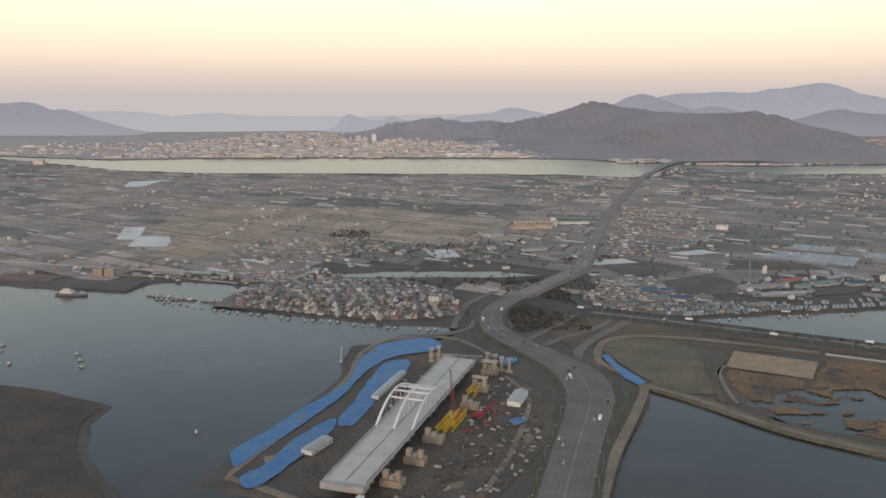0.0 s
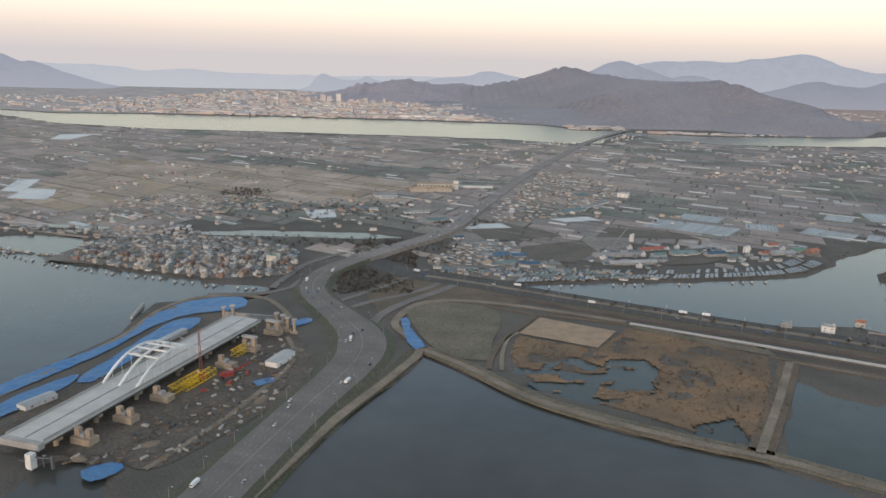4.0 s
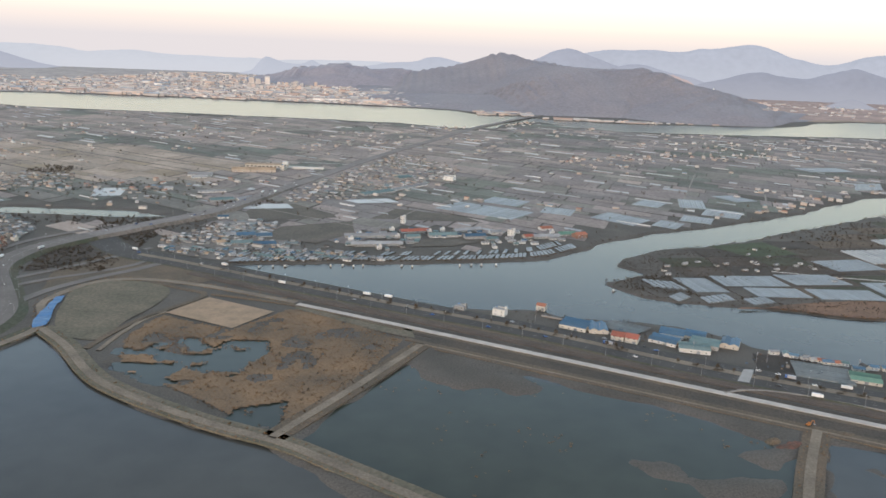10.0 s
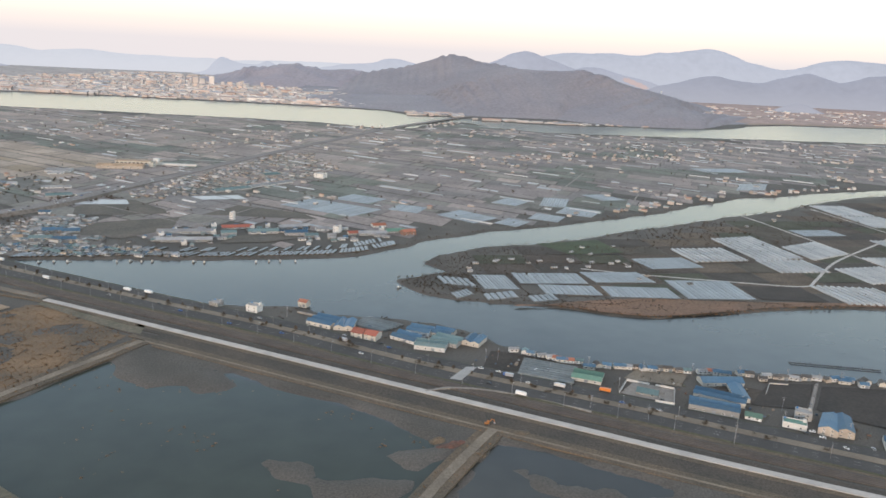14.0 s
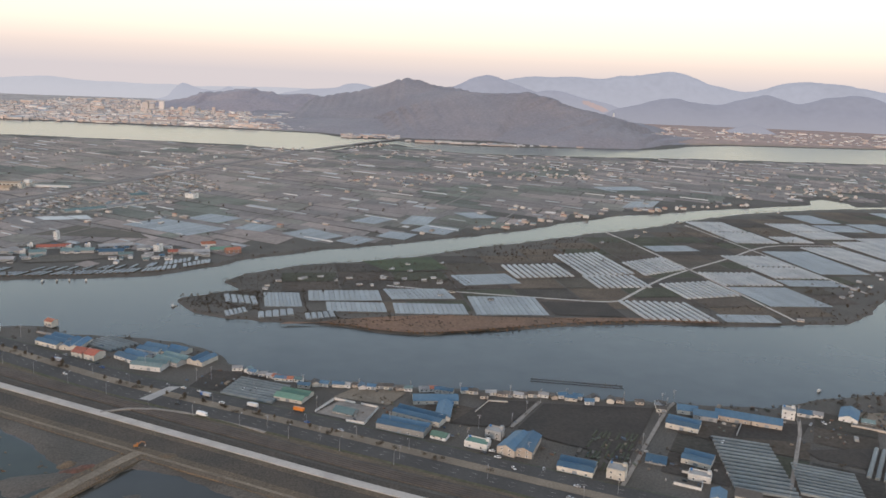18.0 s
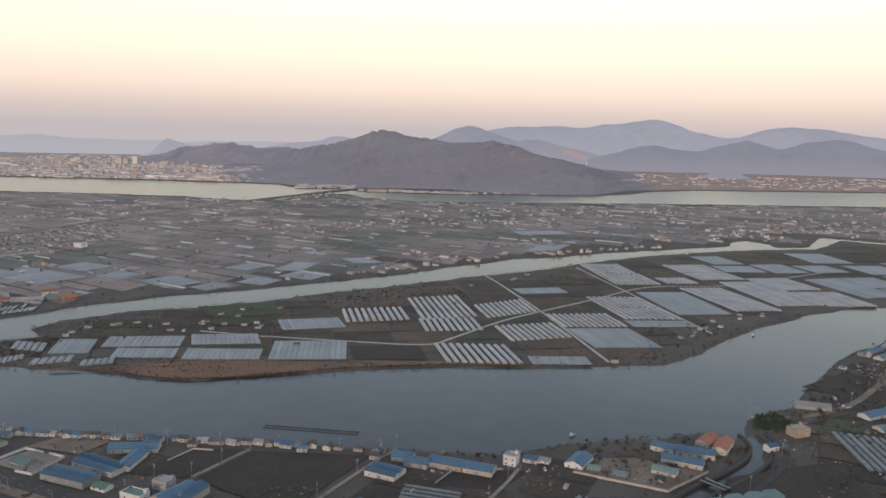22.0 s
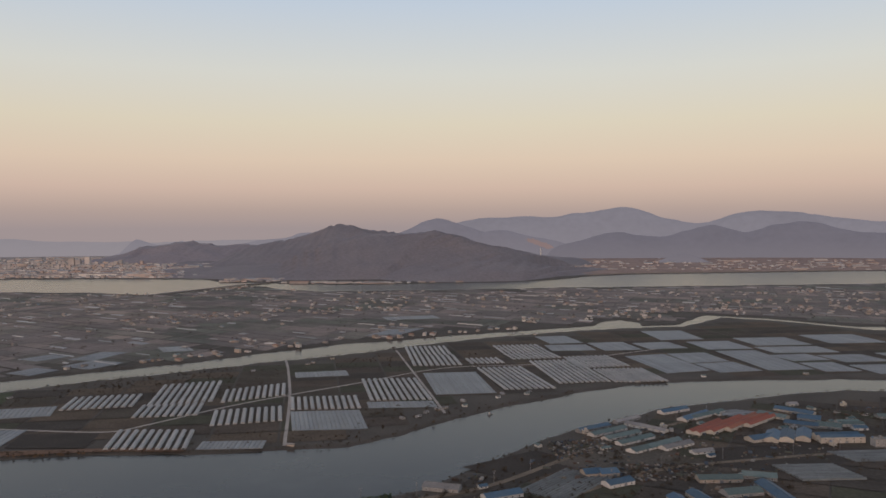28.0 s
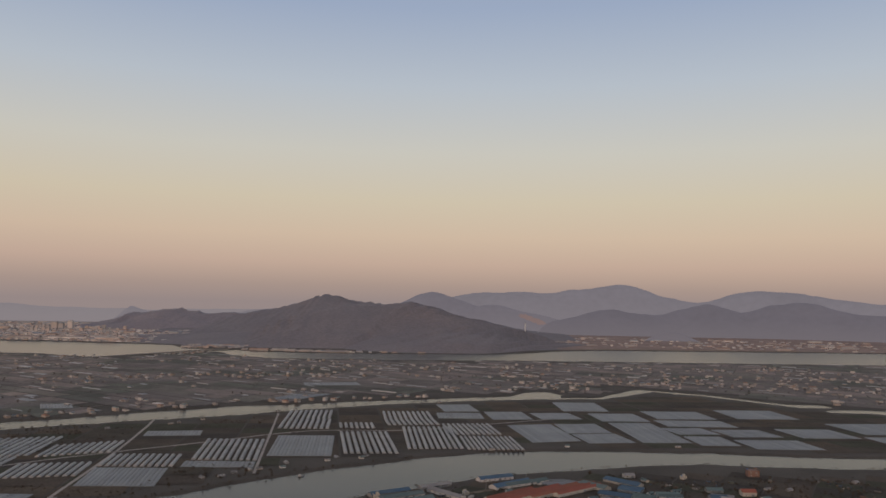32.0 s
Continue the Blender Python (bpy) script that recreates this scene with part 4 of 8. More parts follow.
# ---- houses, sheds and workshops ----
ROOFS = {"blue": material("blue_metal_roof", (0.062, 0.122, 0.2), second=(0.088, 0.142, 0.2), spec=0.15, rough=0.5, scale=0.08, fine=0.7, vary=0.12, per=0.25),
         "teal": material("faded_teal_roof", (0.12, 0.178, 0.188), second=(0.15, 0.2, 0.205), spec=0.12, rough=0.55, scale=0.08, fine=0.7, vary=0.14, per=0.2),
         "green": material("green_metal_roof", (0.09, 0.175, 0.135), second=(0.12, 0.2, 0.16), rough=0.6, scale=0.1, fine=0.7, vary=0.14, per=0.2),
         "red": material("red_tile_roof", (0.31, 0.105, 0.075), second=(0.26, 0.1, 0.072), rough=0.7, scale=0.1, fine=0.9, vary=0.15, per=0.12),
         "orange": material("orange_roof", (0.34, 0.135, 0.085), second=(0.27, 0.12, 0.078), rough=0.65, scale=0.1, fine=0.9, vary=0.12, per=0.12),
         "grey": material("grey_sheet_roof", (0.28, 0.285, 0.29), second=(0.21, 0.215, 0.225), rough=0.6, scale=0.1, fine=0.7, vary=0.15, per=0.25),
         "dark": material("dark_slate_roof", (0.10, 0.095, 0.09), rough=0.7, scale=0.1, fine=0.9, vary=0.15, per=0.2),
         "tan": material("tan_roof", (0.40, 0.31, 0.22), rough=0.8, scale=0.1, fine=0.7, vary=0.12, per=0.1)}
WALLS = {"cream": material("cream_render", (0.5, 0.47, 0.415), second=(0.41, 0.385, 0.34), scale=0.25, fine=1.5, vary=0.1, per=0.15),
         "white": material("white_render", (0.6, 0.59, 0.565), second=(0.5, 0.49, 0.47), scale=0.25, fine=1.5, vary=0.1, per=0.12),
         "grey": material("grey_render", (0.30, 0.30, 0.29), second=(0.25, 0.25, 0.25), scale=0.25, fine=1.5, vary=0.12, per=0.2),
         "tan": material("tan_brick_wall", (0.41, 0.36, 0.305), second=(0.34, 0.295, 0.25), scale=0.3, fine=2.0, vary=0.15, per=0.12),
         "red": material("red_brick_wall", (0.23, 0.145, 0.115), second=(0.19, 0.12, 0.095), scale=0.3, fine=2.0, vary=0.15, per=0.12),
         "orange": material("orange_render", (0.36, 0.285, 0.225), second=(0.3, 0.235, 0.19), scale=0.25, fine=1.5, vary=0.1, per=0.15)}
M_GLASS = material("window_glass", (0.025, 0.03, 0.035), rough=0.12, spec=0.6, vary=0.1, bump=0.0)
M_DOOR = material("roller_door", (0.22, 0.24, 0.26), rough=0.6, vary=0.12, per=0.2)
M_TANK = material("water_tank_plastic", (0.06, 0.2, 0.45), rough=0.5, vary=0.1)
ROOF_WORD = {"blue": "blue metal", "teal": "faded teal metal", "green": "green metal", "red": "red tile", "orange": "orange tile", "grey": "grey sheet", "dark": "dark slate", "tan": "tan"}
MESHES = {}


def cached(key, make):
    if key not in MESHES:
        MESHES[key] = make()
    return MESHES[key]


def window_mesh(w, h):
    def make():
        S = Soup()
        S.box(-w / 2, -0.03, 0, w / 2, 0.02, h)
        glass = len(S.f)
        for a, b in (((-w / 2 - 0.1, 0), (-w / 2, h)), ((w / 2, 0), (w / 2 + 0.1, h)), ((-w / 2 - 0.1, h), (w / 2 + 0.1, h + 0.1)), ((-w / 2 - 0.15, -0.1), (w / 2 + 0.15, 0))):
            S.box(a[0], -0.09, a[1], b[0], 0.02, b[1])
        me = S.mesh("window", [M_GLASS, M_STEEL_WHITE])
        for i, p in enumerate(me.polygons):
            p.material_index = 0 if i < glass else 1
        return me
    return cached(("window", w, h), make)


def box_mesh(key, mat, *b):
    return cached((key, mat.name, *b), lambda: Soup().box(*b).mesh(key, mat))


def shed(x, y, w, d, turn, h, roof="blue", wall="cream", wins=None, group="workshops and sheds", kind=None):
    """A gabled building: its ridge runs along its longer side."""
    d, w = min(d, 19.0), max(w, 4.0)
    if d > w * 1.15:
        w, d, turn = d, w, turn + 90
        face = 1
    else:
        face = 0
    kind = kind or "warehouse" if kind or w > 14 else ("workshop" if h > 2.7 else "house")
    ob = thing(kind, f"{kind} with {ROOF_WORD[roof]} gable roof and {wall} walls", kind, group=group, at=(x, y, 0), turn=turn)
    spans = max(1, round(d / 6.5))
    step = d / spans
    rise = step * 0.17 + 0.2
    e = h - rise * 0.5
    S = Soup()
    a, b = w / 2, d / 2
    prof = [(-b, -0.6), (-b, e)]
    for k in range(spans):
        prof += [(-b + (k + 0.5) * step, e + rise), (-b + (k + 1) * step, e)]
    prof.append((b, -0.6))
    m = len(prof)
    S.add([(u, v, z) for u in (-a, a) for v, z in prof], [tuple(range(m)), tuple(range(m, 2 * m))[::-1], (0, m, m + 1, 1), (m - 2, 2 * m - 2, 2 * m - 1, m - 1)])
    body = part("body", S.mesh("body", WALLS[wall]), ob)
    o, th = 0.28, 0.1
    sl = rise / (step / 2)

    def span_roof():
        R = Soup()
        for s in (-1, 1):
            q = step / 2 + (o if spans == 1 else 0.0)
            p = [(-a - o, s * q, e - (q - step / 2) * sl), (a + o, s * q, e - (q - step / 2) * sl), (a + o, 0, e + rise), (-a - o, 0, e + rise)]
            q = [(u, v, z + th) for u, v, z in p]
            R.add(p + q, [(0, 1, 2, 3), (7, 6, 5, 4), (0, 4, 5, 1), (1, 5, 6, 2), (2, 6, 7, 3), (3, 7, 4, 0)] if s > 0 else [(3, 2, 1, 0), (4, 5, 6, 7), (1, 5, 4, 0), (2, 6, 5, 1), (3, 7, 6, 2), (0, 4, 7, 3)])
        R.box(-a - o, -0.15, e + rise + th - 0.05, a + o, 0.15, e + rise + th + 0.08)
        return R.mesh("roof", ROOFS[roof])
    me = span_roof()
    for k in range(spans):
        part("roof", me, ob, at=(0, -b + (k + 0.5) * step, 0))
    if wins is None:
        wins = max(2, int(w / 4.2)) if face == 0 else 2
    rows = 2 if h > 4.0 else 1
    if face == 0:
        for r in range(rows):
            for k in range(min(wins, 6)):
                u = (k + 0.5) / min(wins, 6) - 0.5
                if r == 0 and k == min(wins, 6) // 2 and h > 2.4:
                    part("roller_door", box_mesh("roller_door", M_DOOR, -1.0, -0.06, 0, 1.0, 0.04, 1.7), body, at=(u * w * 0.95, -b - 0.02, 0))
                else:
                    part("window", window_mesh(1.0, 0.65), body, at=(u * w * 0.95, -b - 0.02, 0.75 + r * 1.9))
    else:
        for r in range(rows):
            for u in (-0.22, 0.22):
                part("window", window_mesh(0.9, 0.65), body, at=(-a - 0.02, u * d, 0.75 + r * 1.9), turn=-90)
        for u in (-0.3, 0.0, 0.3):
            part("window", window_mesh(1.0, 0.65), body, at=(u * w, b + 0.02, 0.75), turn=180)
    return ob


def flat_house(x, y, w, d, turn, h, wall="white", group="flat-roofed houses", tank=True, wins=2):
    """A concrete house with a flat walled roof, stair head and water tank."""
    ob = thing("house", f"flat-roofed {wall} concrete house with parapet and roof tank", "house", group=group, at=(x, y, 0), turn=turn)
    a, b = w / 2, d / 2
    n = max(1, round(h / 1.9))
    rings = [(-0.6, 0.0)]
    for k in range(1, n + 1):
        rings += [(k * h / n - 0.24, 0.0), (k * h / n - 0.22, 0.14), (k * h / n - 0.02, 0.14), (k * h / n, 0.0)]
    S = Soup()
    S.add([(i * (a + o), j * (b + o), z) for z, o in rings for i, j in ((-1, -1), (1, -1), (1, 1), (-1, 1))],
          [(4 * r + i, 4 * r + (i + 1) % 4, 4 * r + 4 + (i + 1) % 4, 4 * r + 4 + i) for r in range(len(rings) - 1) for i in range(4)] + [tuple(range(4 * len(rings) - 4, 4 * len(rings)))])
    body = part("body", S.mesh("body", WALLS[wall]), ob)
    P = Soup()
    for q in ((-a, -b, a, -b + 0.18), (-a, b - 0.18, a, b), (-a, -b + 0.18, -a + 0.18, b - 0.18), (a - 0.18, -b + 0.18, a, b - 0.18)):
        P.box(q[0], q[1], h + 0.003, q[2], q[3], h + 0.5)
    part("parapet", P.mesh("parapet", WALLS[wall]), ob)
    part("roof_slab", Soup().box(-a + 0.2, -b + 0.2, h + 0.003, a - 0.2, b - 0.2, h + 0.06).mesh("roof_slab", ROOFS["green"] if (int(x) + int(y)) % 3 == 0 else M_CONCRETE), ob)
    part("stair_head", box_mesh("stair_head", WALLS[wall], 0, 0, 0, 1.6, 1.7, 1.4), ob, at=(a - 1.9, b - 2.0, h + 0.06))
    if tank:
        part("water_tank", cached("tank", lambda: Soup().tube((0, 0, 0), (0, 0, 0.8), 0.5, 0.45, 10).mesh("water_tank", M_TANK)), ob, at=(-a + 0.9, b - 0.9, h + 0.06))
    for r in range(n):
        for k in range(wins):
            part("window", window_mesh(0.85, 0.75), body, at=(((k + 0.5) / wins - 0.5) * w, -b - 0.02, r * h / n + 0.55))
        if wins > 2 or group != "village houses":
            part("window", window_mesh(0.8, 0.75), body, at=(a + 0.02, 0, r * h / n + 0.55), turn=90)
    return ob


# the row of workshops and farms between the road and the river
shed(438, 545, 6.2, 5.5, -25, 3.7, "orange", "cream")
flat_house(408, 530, 8.6, 6.2, -25, 4.3, "white")
flat_house(382, 537, 7.0, 6.2, -25, 3.1, "grey")
shed(456, 512, 17.7, 16.9, -27, 3.1, "blue", "cream")
shed(469, 507, 12.2, 15.7, -5, 3.1, "blue", "cream")
shed(479, 491, 7.8, 8.6, -25, 4.3, "red", "cream")
shed(487, 488, 7.8, 8.6, -25, 4.3, "red", "cream")
shed(508, 490, 17.0, 13.2, -33, 2.5, "blue", "white")
shed(516, 502, 15.1, 12.9, -23, 3.1, "blue", "white")
shed(522, 477, 18.3, 12.1, -13, 3.1, "teal", "white")
shed(532, 486, 17.2, 13.2, -28, 3.1, "teal", "grey")
shed(548, 487, 11.0, 13.8, -26, 3.1, "blue", "cream")
shed(530, 499, 12.6, 12.9, -24, 3.1, "blue", "cream")
shed(607, 439, 16.0, 13.6, -21, 2.5, "green", "cream")
shed(635, 421, 10.9, 7.0, -25, 2.2, "teal", "grey")
shed(664, 404, 24.2, 10.9, -22, 3.7, "blue", "grey")
shed(672, 417, 25.9, 10.5, -28, 3.1, "blue", "cream")
shed(684, 423, 7.5, 29.2, -8, 3.1, "blue", "cream")
shed(680, 438, 23.3, 9.0, 3, 3.1, "blue", "cream")
shed(681, 396, 7.8, 5.5, -25, 2.2, "green", "white")
flat_house(698, 388, 10.9, 6.2, -25, 2.5, "white")
flat_house(707, 398, 7.8, 6.2, -25, 3.7, "grey")
shed(715, 387, 8.7, 22.3, -33, 4.3, "blue", "tan")
shed(721, 386, 8.1, 25.4, -22, 4.3, "blue", "tan")
shed(740, 368, 15.6, 11.6, -23, 3.1, "blue", "cream")
flat_house(756, 362, 7.8, 7.0, -25, 4.3, "cream")
shed(803, 414, 15.6, 11.5, -28, 3.1, "blue", "cream")
shed(832, 424, 17.3, 9.0, -23, 3.6, "blue", "tan")
shed(847, 418, 14.2, 9.0, -22, 3.6, "blue", "tan")
shed(818, 425, 11.7, 8.0, -20, 3.2, "blue", "grey")
shed(811, 432, 10.1, 8.0, -16, 3.0, "blue", "cream")
flat_house(863, 428, 6.2, 6.2, -25, 4.6, "white")
shed(778, 377, 8.9, 8.5, -23, 1.9, "blue", "grey")
shed(797, 377, 12.8, 11.6, -31, 3.1, "blue", "cream")
flat_house(792, 361, 9.4, 5.5, -25, 2.5, "white")
shed(806, 344, 10.1, 7.8, -25, 3.7, "dark", "cream")
shed(794, 345, 6.0, 9.0, -25, 2.5, "blue", "cream")
shed(896, 429, 8.9, 15.3, -33, 3.1, "blue", "white")
shed(873, 431, 7.0, 5.5, -25, 2.5, "blue", "white")
shed(879, 430, 6.2, 4.7, -25, 2.2, "grey", "white")
shed(943, 447, 11.7, 8.0, -34, 3.4, "blue", "cream")
shed(957, 441, 19.0, 8.0, -22, 3.4, "blue", "cream")
shed(947, 430, 19.5, 8.0, -27, 3.4, "blue", "cream")
shed(935, 419, 11.6, 7.0, -29, 2.8, "teal", "cream")
shed(1052, 513, 20.0, 8.0, -17, 3.0, "grey", "grey")
shed(969, 457, 7.5, 15.2, -42, 3.1, "orange", "cream")
shed(974, 449, 7.2, 17.4, -34, 3.7, "orange", "cream")
shed(902, 422, 6.2, 4.7, -25, 1.9, "teal", "grey")
shed(913, 416, 7.0, 4.7, -25, 1.9, "teal", "grey")
flat_house(1023, 470, 10.1, 7.0, 20, 4.3, "orange")
shed(999, 449, 6.2, 4.7, 20, 3.1, "blue", "white")
shed(1158, 636, 28.7, 6.0, 34, 2.6, "blue", "grey")
shed(1166, 627, 32.5, 7.0, 35, 2.6, "teal", "white")
shed(1173, 616, 31.9, 7.0, 34, 2.6, "teal", "white")
shed(1179, 605, 32.5, 7.0, 35, 2.6, "teal", "white")
shed(1195, 637, 32.1, 6.0, -48, 2.6, "grey", "white")
shed(1187, 659, 24.5, 5.0, 35, 2.4, "grey", "grey")
shed(1229, 686, 27.3, 7.0, 30, 2.8, "blue", "white")
shed(1239, 668, 34.5, 8.0, 42, 2.8, "blue", "white")
shed(1250, 673, 37.2, 6.0, 36, 2.6, "teal", "white")
shed(1179, 585, 22.6, 8.0, 35, 2.6, "teal", "white")
shed(1195, 596, 30.7, 7.0, 36, 2.6, "teal", "white")
shed(1202, 591, 25.8, 7.0, 32, 2.6, "grey", "white")
shed(1214, 578, 14.5, 6.0, 16, 2.2, "grey", "white")
shed(1238, 636, 44.5, 10.0, 45, 2.8, "red", "cream")
shed(1253, 643, 56.8, 10.0, 45, 2.8, "red", "cream")
shed(1267, 650, 56.1, 10.0, 45, 2.8, "orange", "cream")
shed(1282, 656, 45.8, 10.0, 42, 2.8, "red", "cream")
shed(1297, 668, 21.6, 8.0, -50, 2.8, "teal", "cream")
shed(1319, 681, 28.6, 8.0, -46, 2.8, "blue", "cream")
shed(1306, 642, 22.0, 8.0, -32, 2.8, "blue", "grey")
shed(1262, 606, 19.4, 9.0, 22, 3.2, "blue", "cream")
shed(1272, 610, 23.8, 9.0, 62, 3.4, "blue", "cream")
shed(1282, 611, 25.3, 9.0, 63, 3.4, "blue", "cream")
shed(1294, 613, 25.6, 9.0, 63, 3.4, "blue", "cream")
shed(1083, 500, 21.4, 8.0, 25, 3.0, "blue", "white")
shed(1082, 480, 23.4, 8.0, 17, 2.6, "teal", "cream")
shed(1100, 475, 18.4, 8.0, 21, 2.6, "blue", "grey")
shed(1118, 479, 7.0, 5.0, 13, 2.4, "red", "red")
shed(1078, 468, 13.5, 7.0, 20, 4.2, "tan", "cream")
shed(1137, 536, 10.8, 9.0, 13, 3.2, "blue", "tan")
shed(1146, 536, 10.8, 9.0, 13, 3.2, "blue", "tan")
shed(1148, 519, 17.2, 8.0, 28, 3.0, "blue", "white")
shed(1154, 468, 15.2, 12.0, 1, 3.4, "blue", "cream")
shed(1172, 483, 24.4, 8.0, -86, 3.2, "blue", "cream")
shed(1185, 491, 20.8, 8.0, -77, 3.2, "blue", "cream")
shed(1205, 524, 24.3, 8.0, 1, 3.0, "teal", "tan")
shed(1209, 502, 20.4, 9.0, 11, 3.0, "teal", "grey")
shed(1200, 471, 14.4, 9.0, 7, 3.2, "blue", "cream")
shed(1227, 499, 35.2, 9.0, -87, 3.0, "blue", "grey")
shed(1229, 528, 18.0, 8.0, -18, 3.0, "teal", "grey")
shed(940, 377, 26.5, 9.0, 48, 3.0, "teal", "cream")
shed(950, 380, 27.6, 9.0, 51, 3.0, "teal", "cream")
shed(960, 383, 26.1, 9.0, 51, 3.0, "teal", "cream")
shed(969, 386, 24.1, 9.0, 51, 3.0, "teal", "cream")
shed(937, 363, 14.5, 6.0, 12, 2.6, "grey", "grey")
shed(1312, 603, 29.4, 12.1, 2, 4.6, "blue", "cream")
shed(1323, 637, 15.5, 12.1, -28, 2.6, "teal", "grey")
shed(1341, 644, 15.7, 12.1, 1, 2.6, "teal", "white")
shed(1375, 641, 14.1, 12.1, -21, 2.6, "grey", "grey")
shed(1320, 660, 15.4, 12.1, -28, 2.4, "blue", "grey")
flat_house(1423, 718, 8.4, 5.8, 0, 4.6, "red")
flat_house(1331, 590, 7.0, 6.2, 0, 5.0, "grey")
shed(1397, 656, 9.4, 7.0, 0, 3.7, "red", "cream")
shed(1377, 664, 10.9, 7.0, 0, 2.5, "teal", "grey")
shed(1328, 705, 7.8, 5.5, 10, 2.5, "grey", "white")
shed(1372, 640, 10.9, 7.0, 0, 3.1, "blue", "grey")
shed(1341, 631, 9.4, 6.2, 0, 2.5, "blue", "white")
greenhouse([(474, 509), (479, 528), (502, 514), (495, 496)], 7, M_FILM_DIM, "rows of dusty grey film tunnels on dark soil", gap=0.25, height=1.3)
greenhouse([(567, 442), (577, 462), (607, 452), (594, 429)], 8, M_FILM_DIM, "rows of dusty grey film tunnels on dark soil", gap=0.25, height=1.3)
greenhouse([(796, 352), (820, 402), (844, 392), (822, 346)], 14, M_FILM_DIM, "rows of dusty grey film tunnels on dark soil", gap=0.42, height=1.3)
greenhouse([(828, 348), (842, 377), (866, 365), (852, 340)], 10, M_FILM_DIM, "rows of dusty grey film tunnels on dark soil", gap=0.42, height=1.3)
greenhouse([(869, 364), (880, 357), (904, 384), (886, 394)], 5, M_FILM_DIM, "rows of dusty grey film tunnels on dark soil", gap=0.4, height=1.3)
greenhouse([(1039, 464), (1085, 468), (1075, 419), (1036, 416)], 11, M_FILM_DIM, "rows of dusty grey film tunnels on dark soil", gap=0.3, height=1.3)
greenhouse([(1037, 412), (1075, 415), (1073, 385), (1036, 384)], 11, M_FILM_DIM, "rows of dusty grey film tunnels on dark soil", gap=0.3, height=1.3)
greenhouse([(1092, 509), (1116, 492), (1147, 529), (1124, 547)], 14, M_FILM_DIM, "rows of dusty grey film tunnels on dark soil", gap=0.3, height=1.0)
greenhouse([(1250, 664), (1265, 687), (1297, 693), (1281, 671)], 7, M_PLASTIC, SHEET, gap=0.05, height=1.3)
greenhouse([(1244, 522), (1252, 550), (1284, 552), (1285, 523)], 10, M_FILM_DIM, SHEET, gap=0.1, height=1.3)
greenhouse([(1290, 556), (1300, 578), (1336, 582), (1338, 558)], 9, M_FILM_DIM, SHEET, gap=0.1, height=0.8)
greenhouse([(1340, 590), (1352, 611), (1393, 614), (1386, 595)], 8, M_FILM_DIM, SHEET, gap=0.1, height=0.8)

# workshops, factory and tall houses across the river
shed(313, 706, 46.1, 8.0, 12, 3.0, "grey", "grey")
shed(306, 735, 49.0, 8.0, 12, 3.4, "grey", "grey")
shed(344, 734, 13.4, 8.0, 19, 4.0, "teal", "grey")
shed(345, 763, 28.0, 8.0, 19, 2.6, "red", "grey")
shed(372, 749, 27.2, 9.0, 14, 3.2, "teal", "grey")
shed(402, 747, 20.3, 9.0, 16, 3.8, "blue", "grey")
shed(417, 739, 12.0, 7.0, 20, 3.2, "teal", "grey")
shed(396, 774, 29.8, 8.0, 28, 3.0, "grey", "grey")
shed(423, 768, 11.5, 8.0, 21, 3.0, "grey", "white")
shed(454, 757, 11.0, 7.0, 21, 2.8, "red", "tan")
shed(471, 760, 26.7, 8.0, 14, 2.8, "grey", "grey")
shed(475, 794, 13.3, 8.0, 21, 3.0, "orange", "white")
shed(492, 771, 18.5, 9.0, 17, 3.4, "green", "grey")
shed(504, 766, 13.2, 8.0, 30, 4.4, "orange", "red")
shed(181, 721, 9.4, 7.0, 10, 2.4, "grey", "grey")
shed(194, 723, 16.3, 9.0, 17, 2.6, "blue", "grey")
shed(210, 723, 14.1, 9.0, 19, 2.6, "blue", "grey")
shed(197, 694, 18.0, 8.0, 16, 2.6, "teal", "grey")
shed(217, 693, 18.9, 8.0, 15, 2.6, "blue", "grey")
shed(180, 690, 7.2, 6.0, 27, 3.2, "tan", "grey")
shed(178, 768, 39.2, 5.0, 10, 2.2, "grey", "white")
shed(156, 792, 10.3, 6.0, 11, 2.6, "blue", "white")
shed(68, 1015, 18.4, 9.0, 28, 2.6, "grey", "white")
shed(109, 924, 30.8, 7.0, 20, 2.2, "grey", "white")
shed(133, 875, 25.6, 12.0, 26, 3.2, "teal", "grey")
shed(58, 929, 9.6, 8.0, 13, 3.4, "grey", "white")
shed(154, 888, 22.0, 9.0, 60, 2.6, "grey", "white")
shed(296, 954, 47.3, 12.0, 45, 2.8, "teal", "grey")
shed(333, 1002, 64.8, 8.0, 51, 2.6, "grey", "white")
shed(323, 1054, 22.7, 14.0, 37, 6, "teal", "grey")
flat_house(438, 763, 6.0, 6.0, -25, 5.6, "white")
flat_house(385, 1072, 14.0, 9.4, -30, 5.6, "white")
flat_house(333, 797, 3.9, 3.9, -25, 7.4, "white")
flat_house(-353, 788, 9.4, 7.0, 0, 7.4, "orange")
flat_house(-341, 787, 9.4, 7.0, 0, 7.4, "orange")
shed(122, 1083, 57.2, 40.0, 11, 4.3, "tan", "tan")
flat_house(158, 1099, 6.2, 7.8, -15, 7.4, "cream")
shed(64, 1034, 29.5, 40.0, 11, 3.1, "grey", "white")
flat_house(-7, 676, 9.4, 7.8, -20, 7.4, "cream")

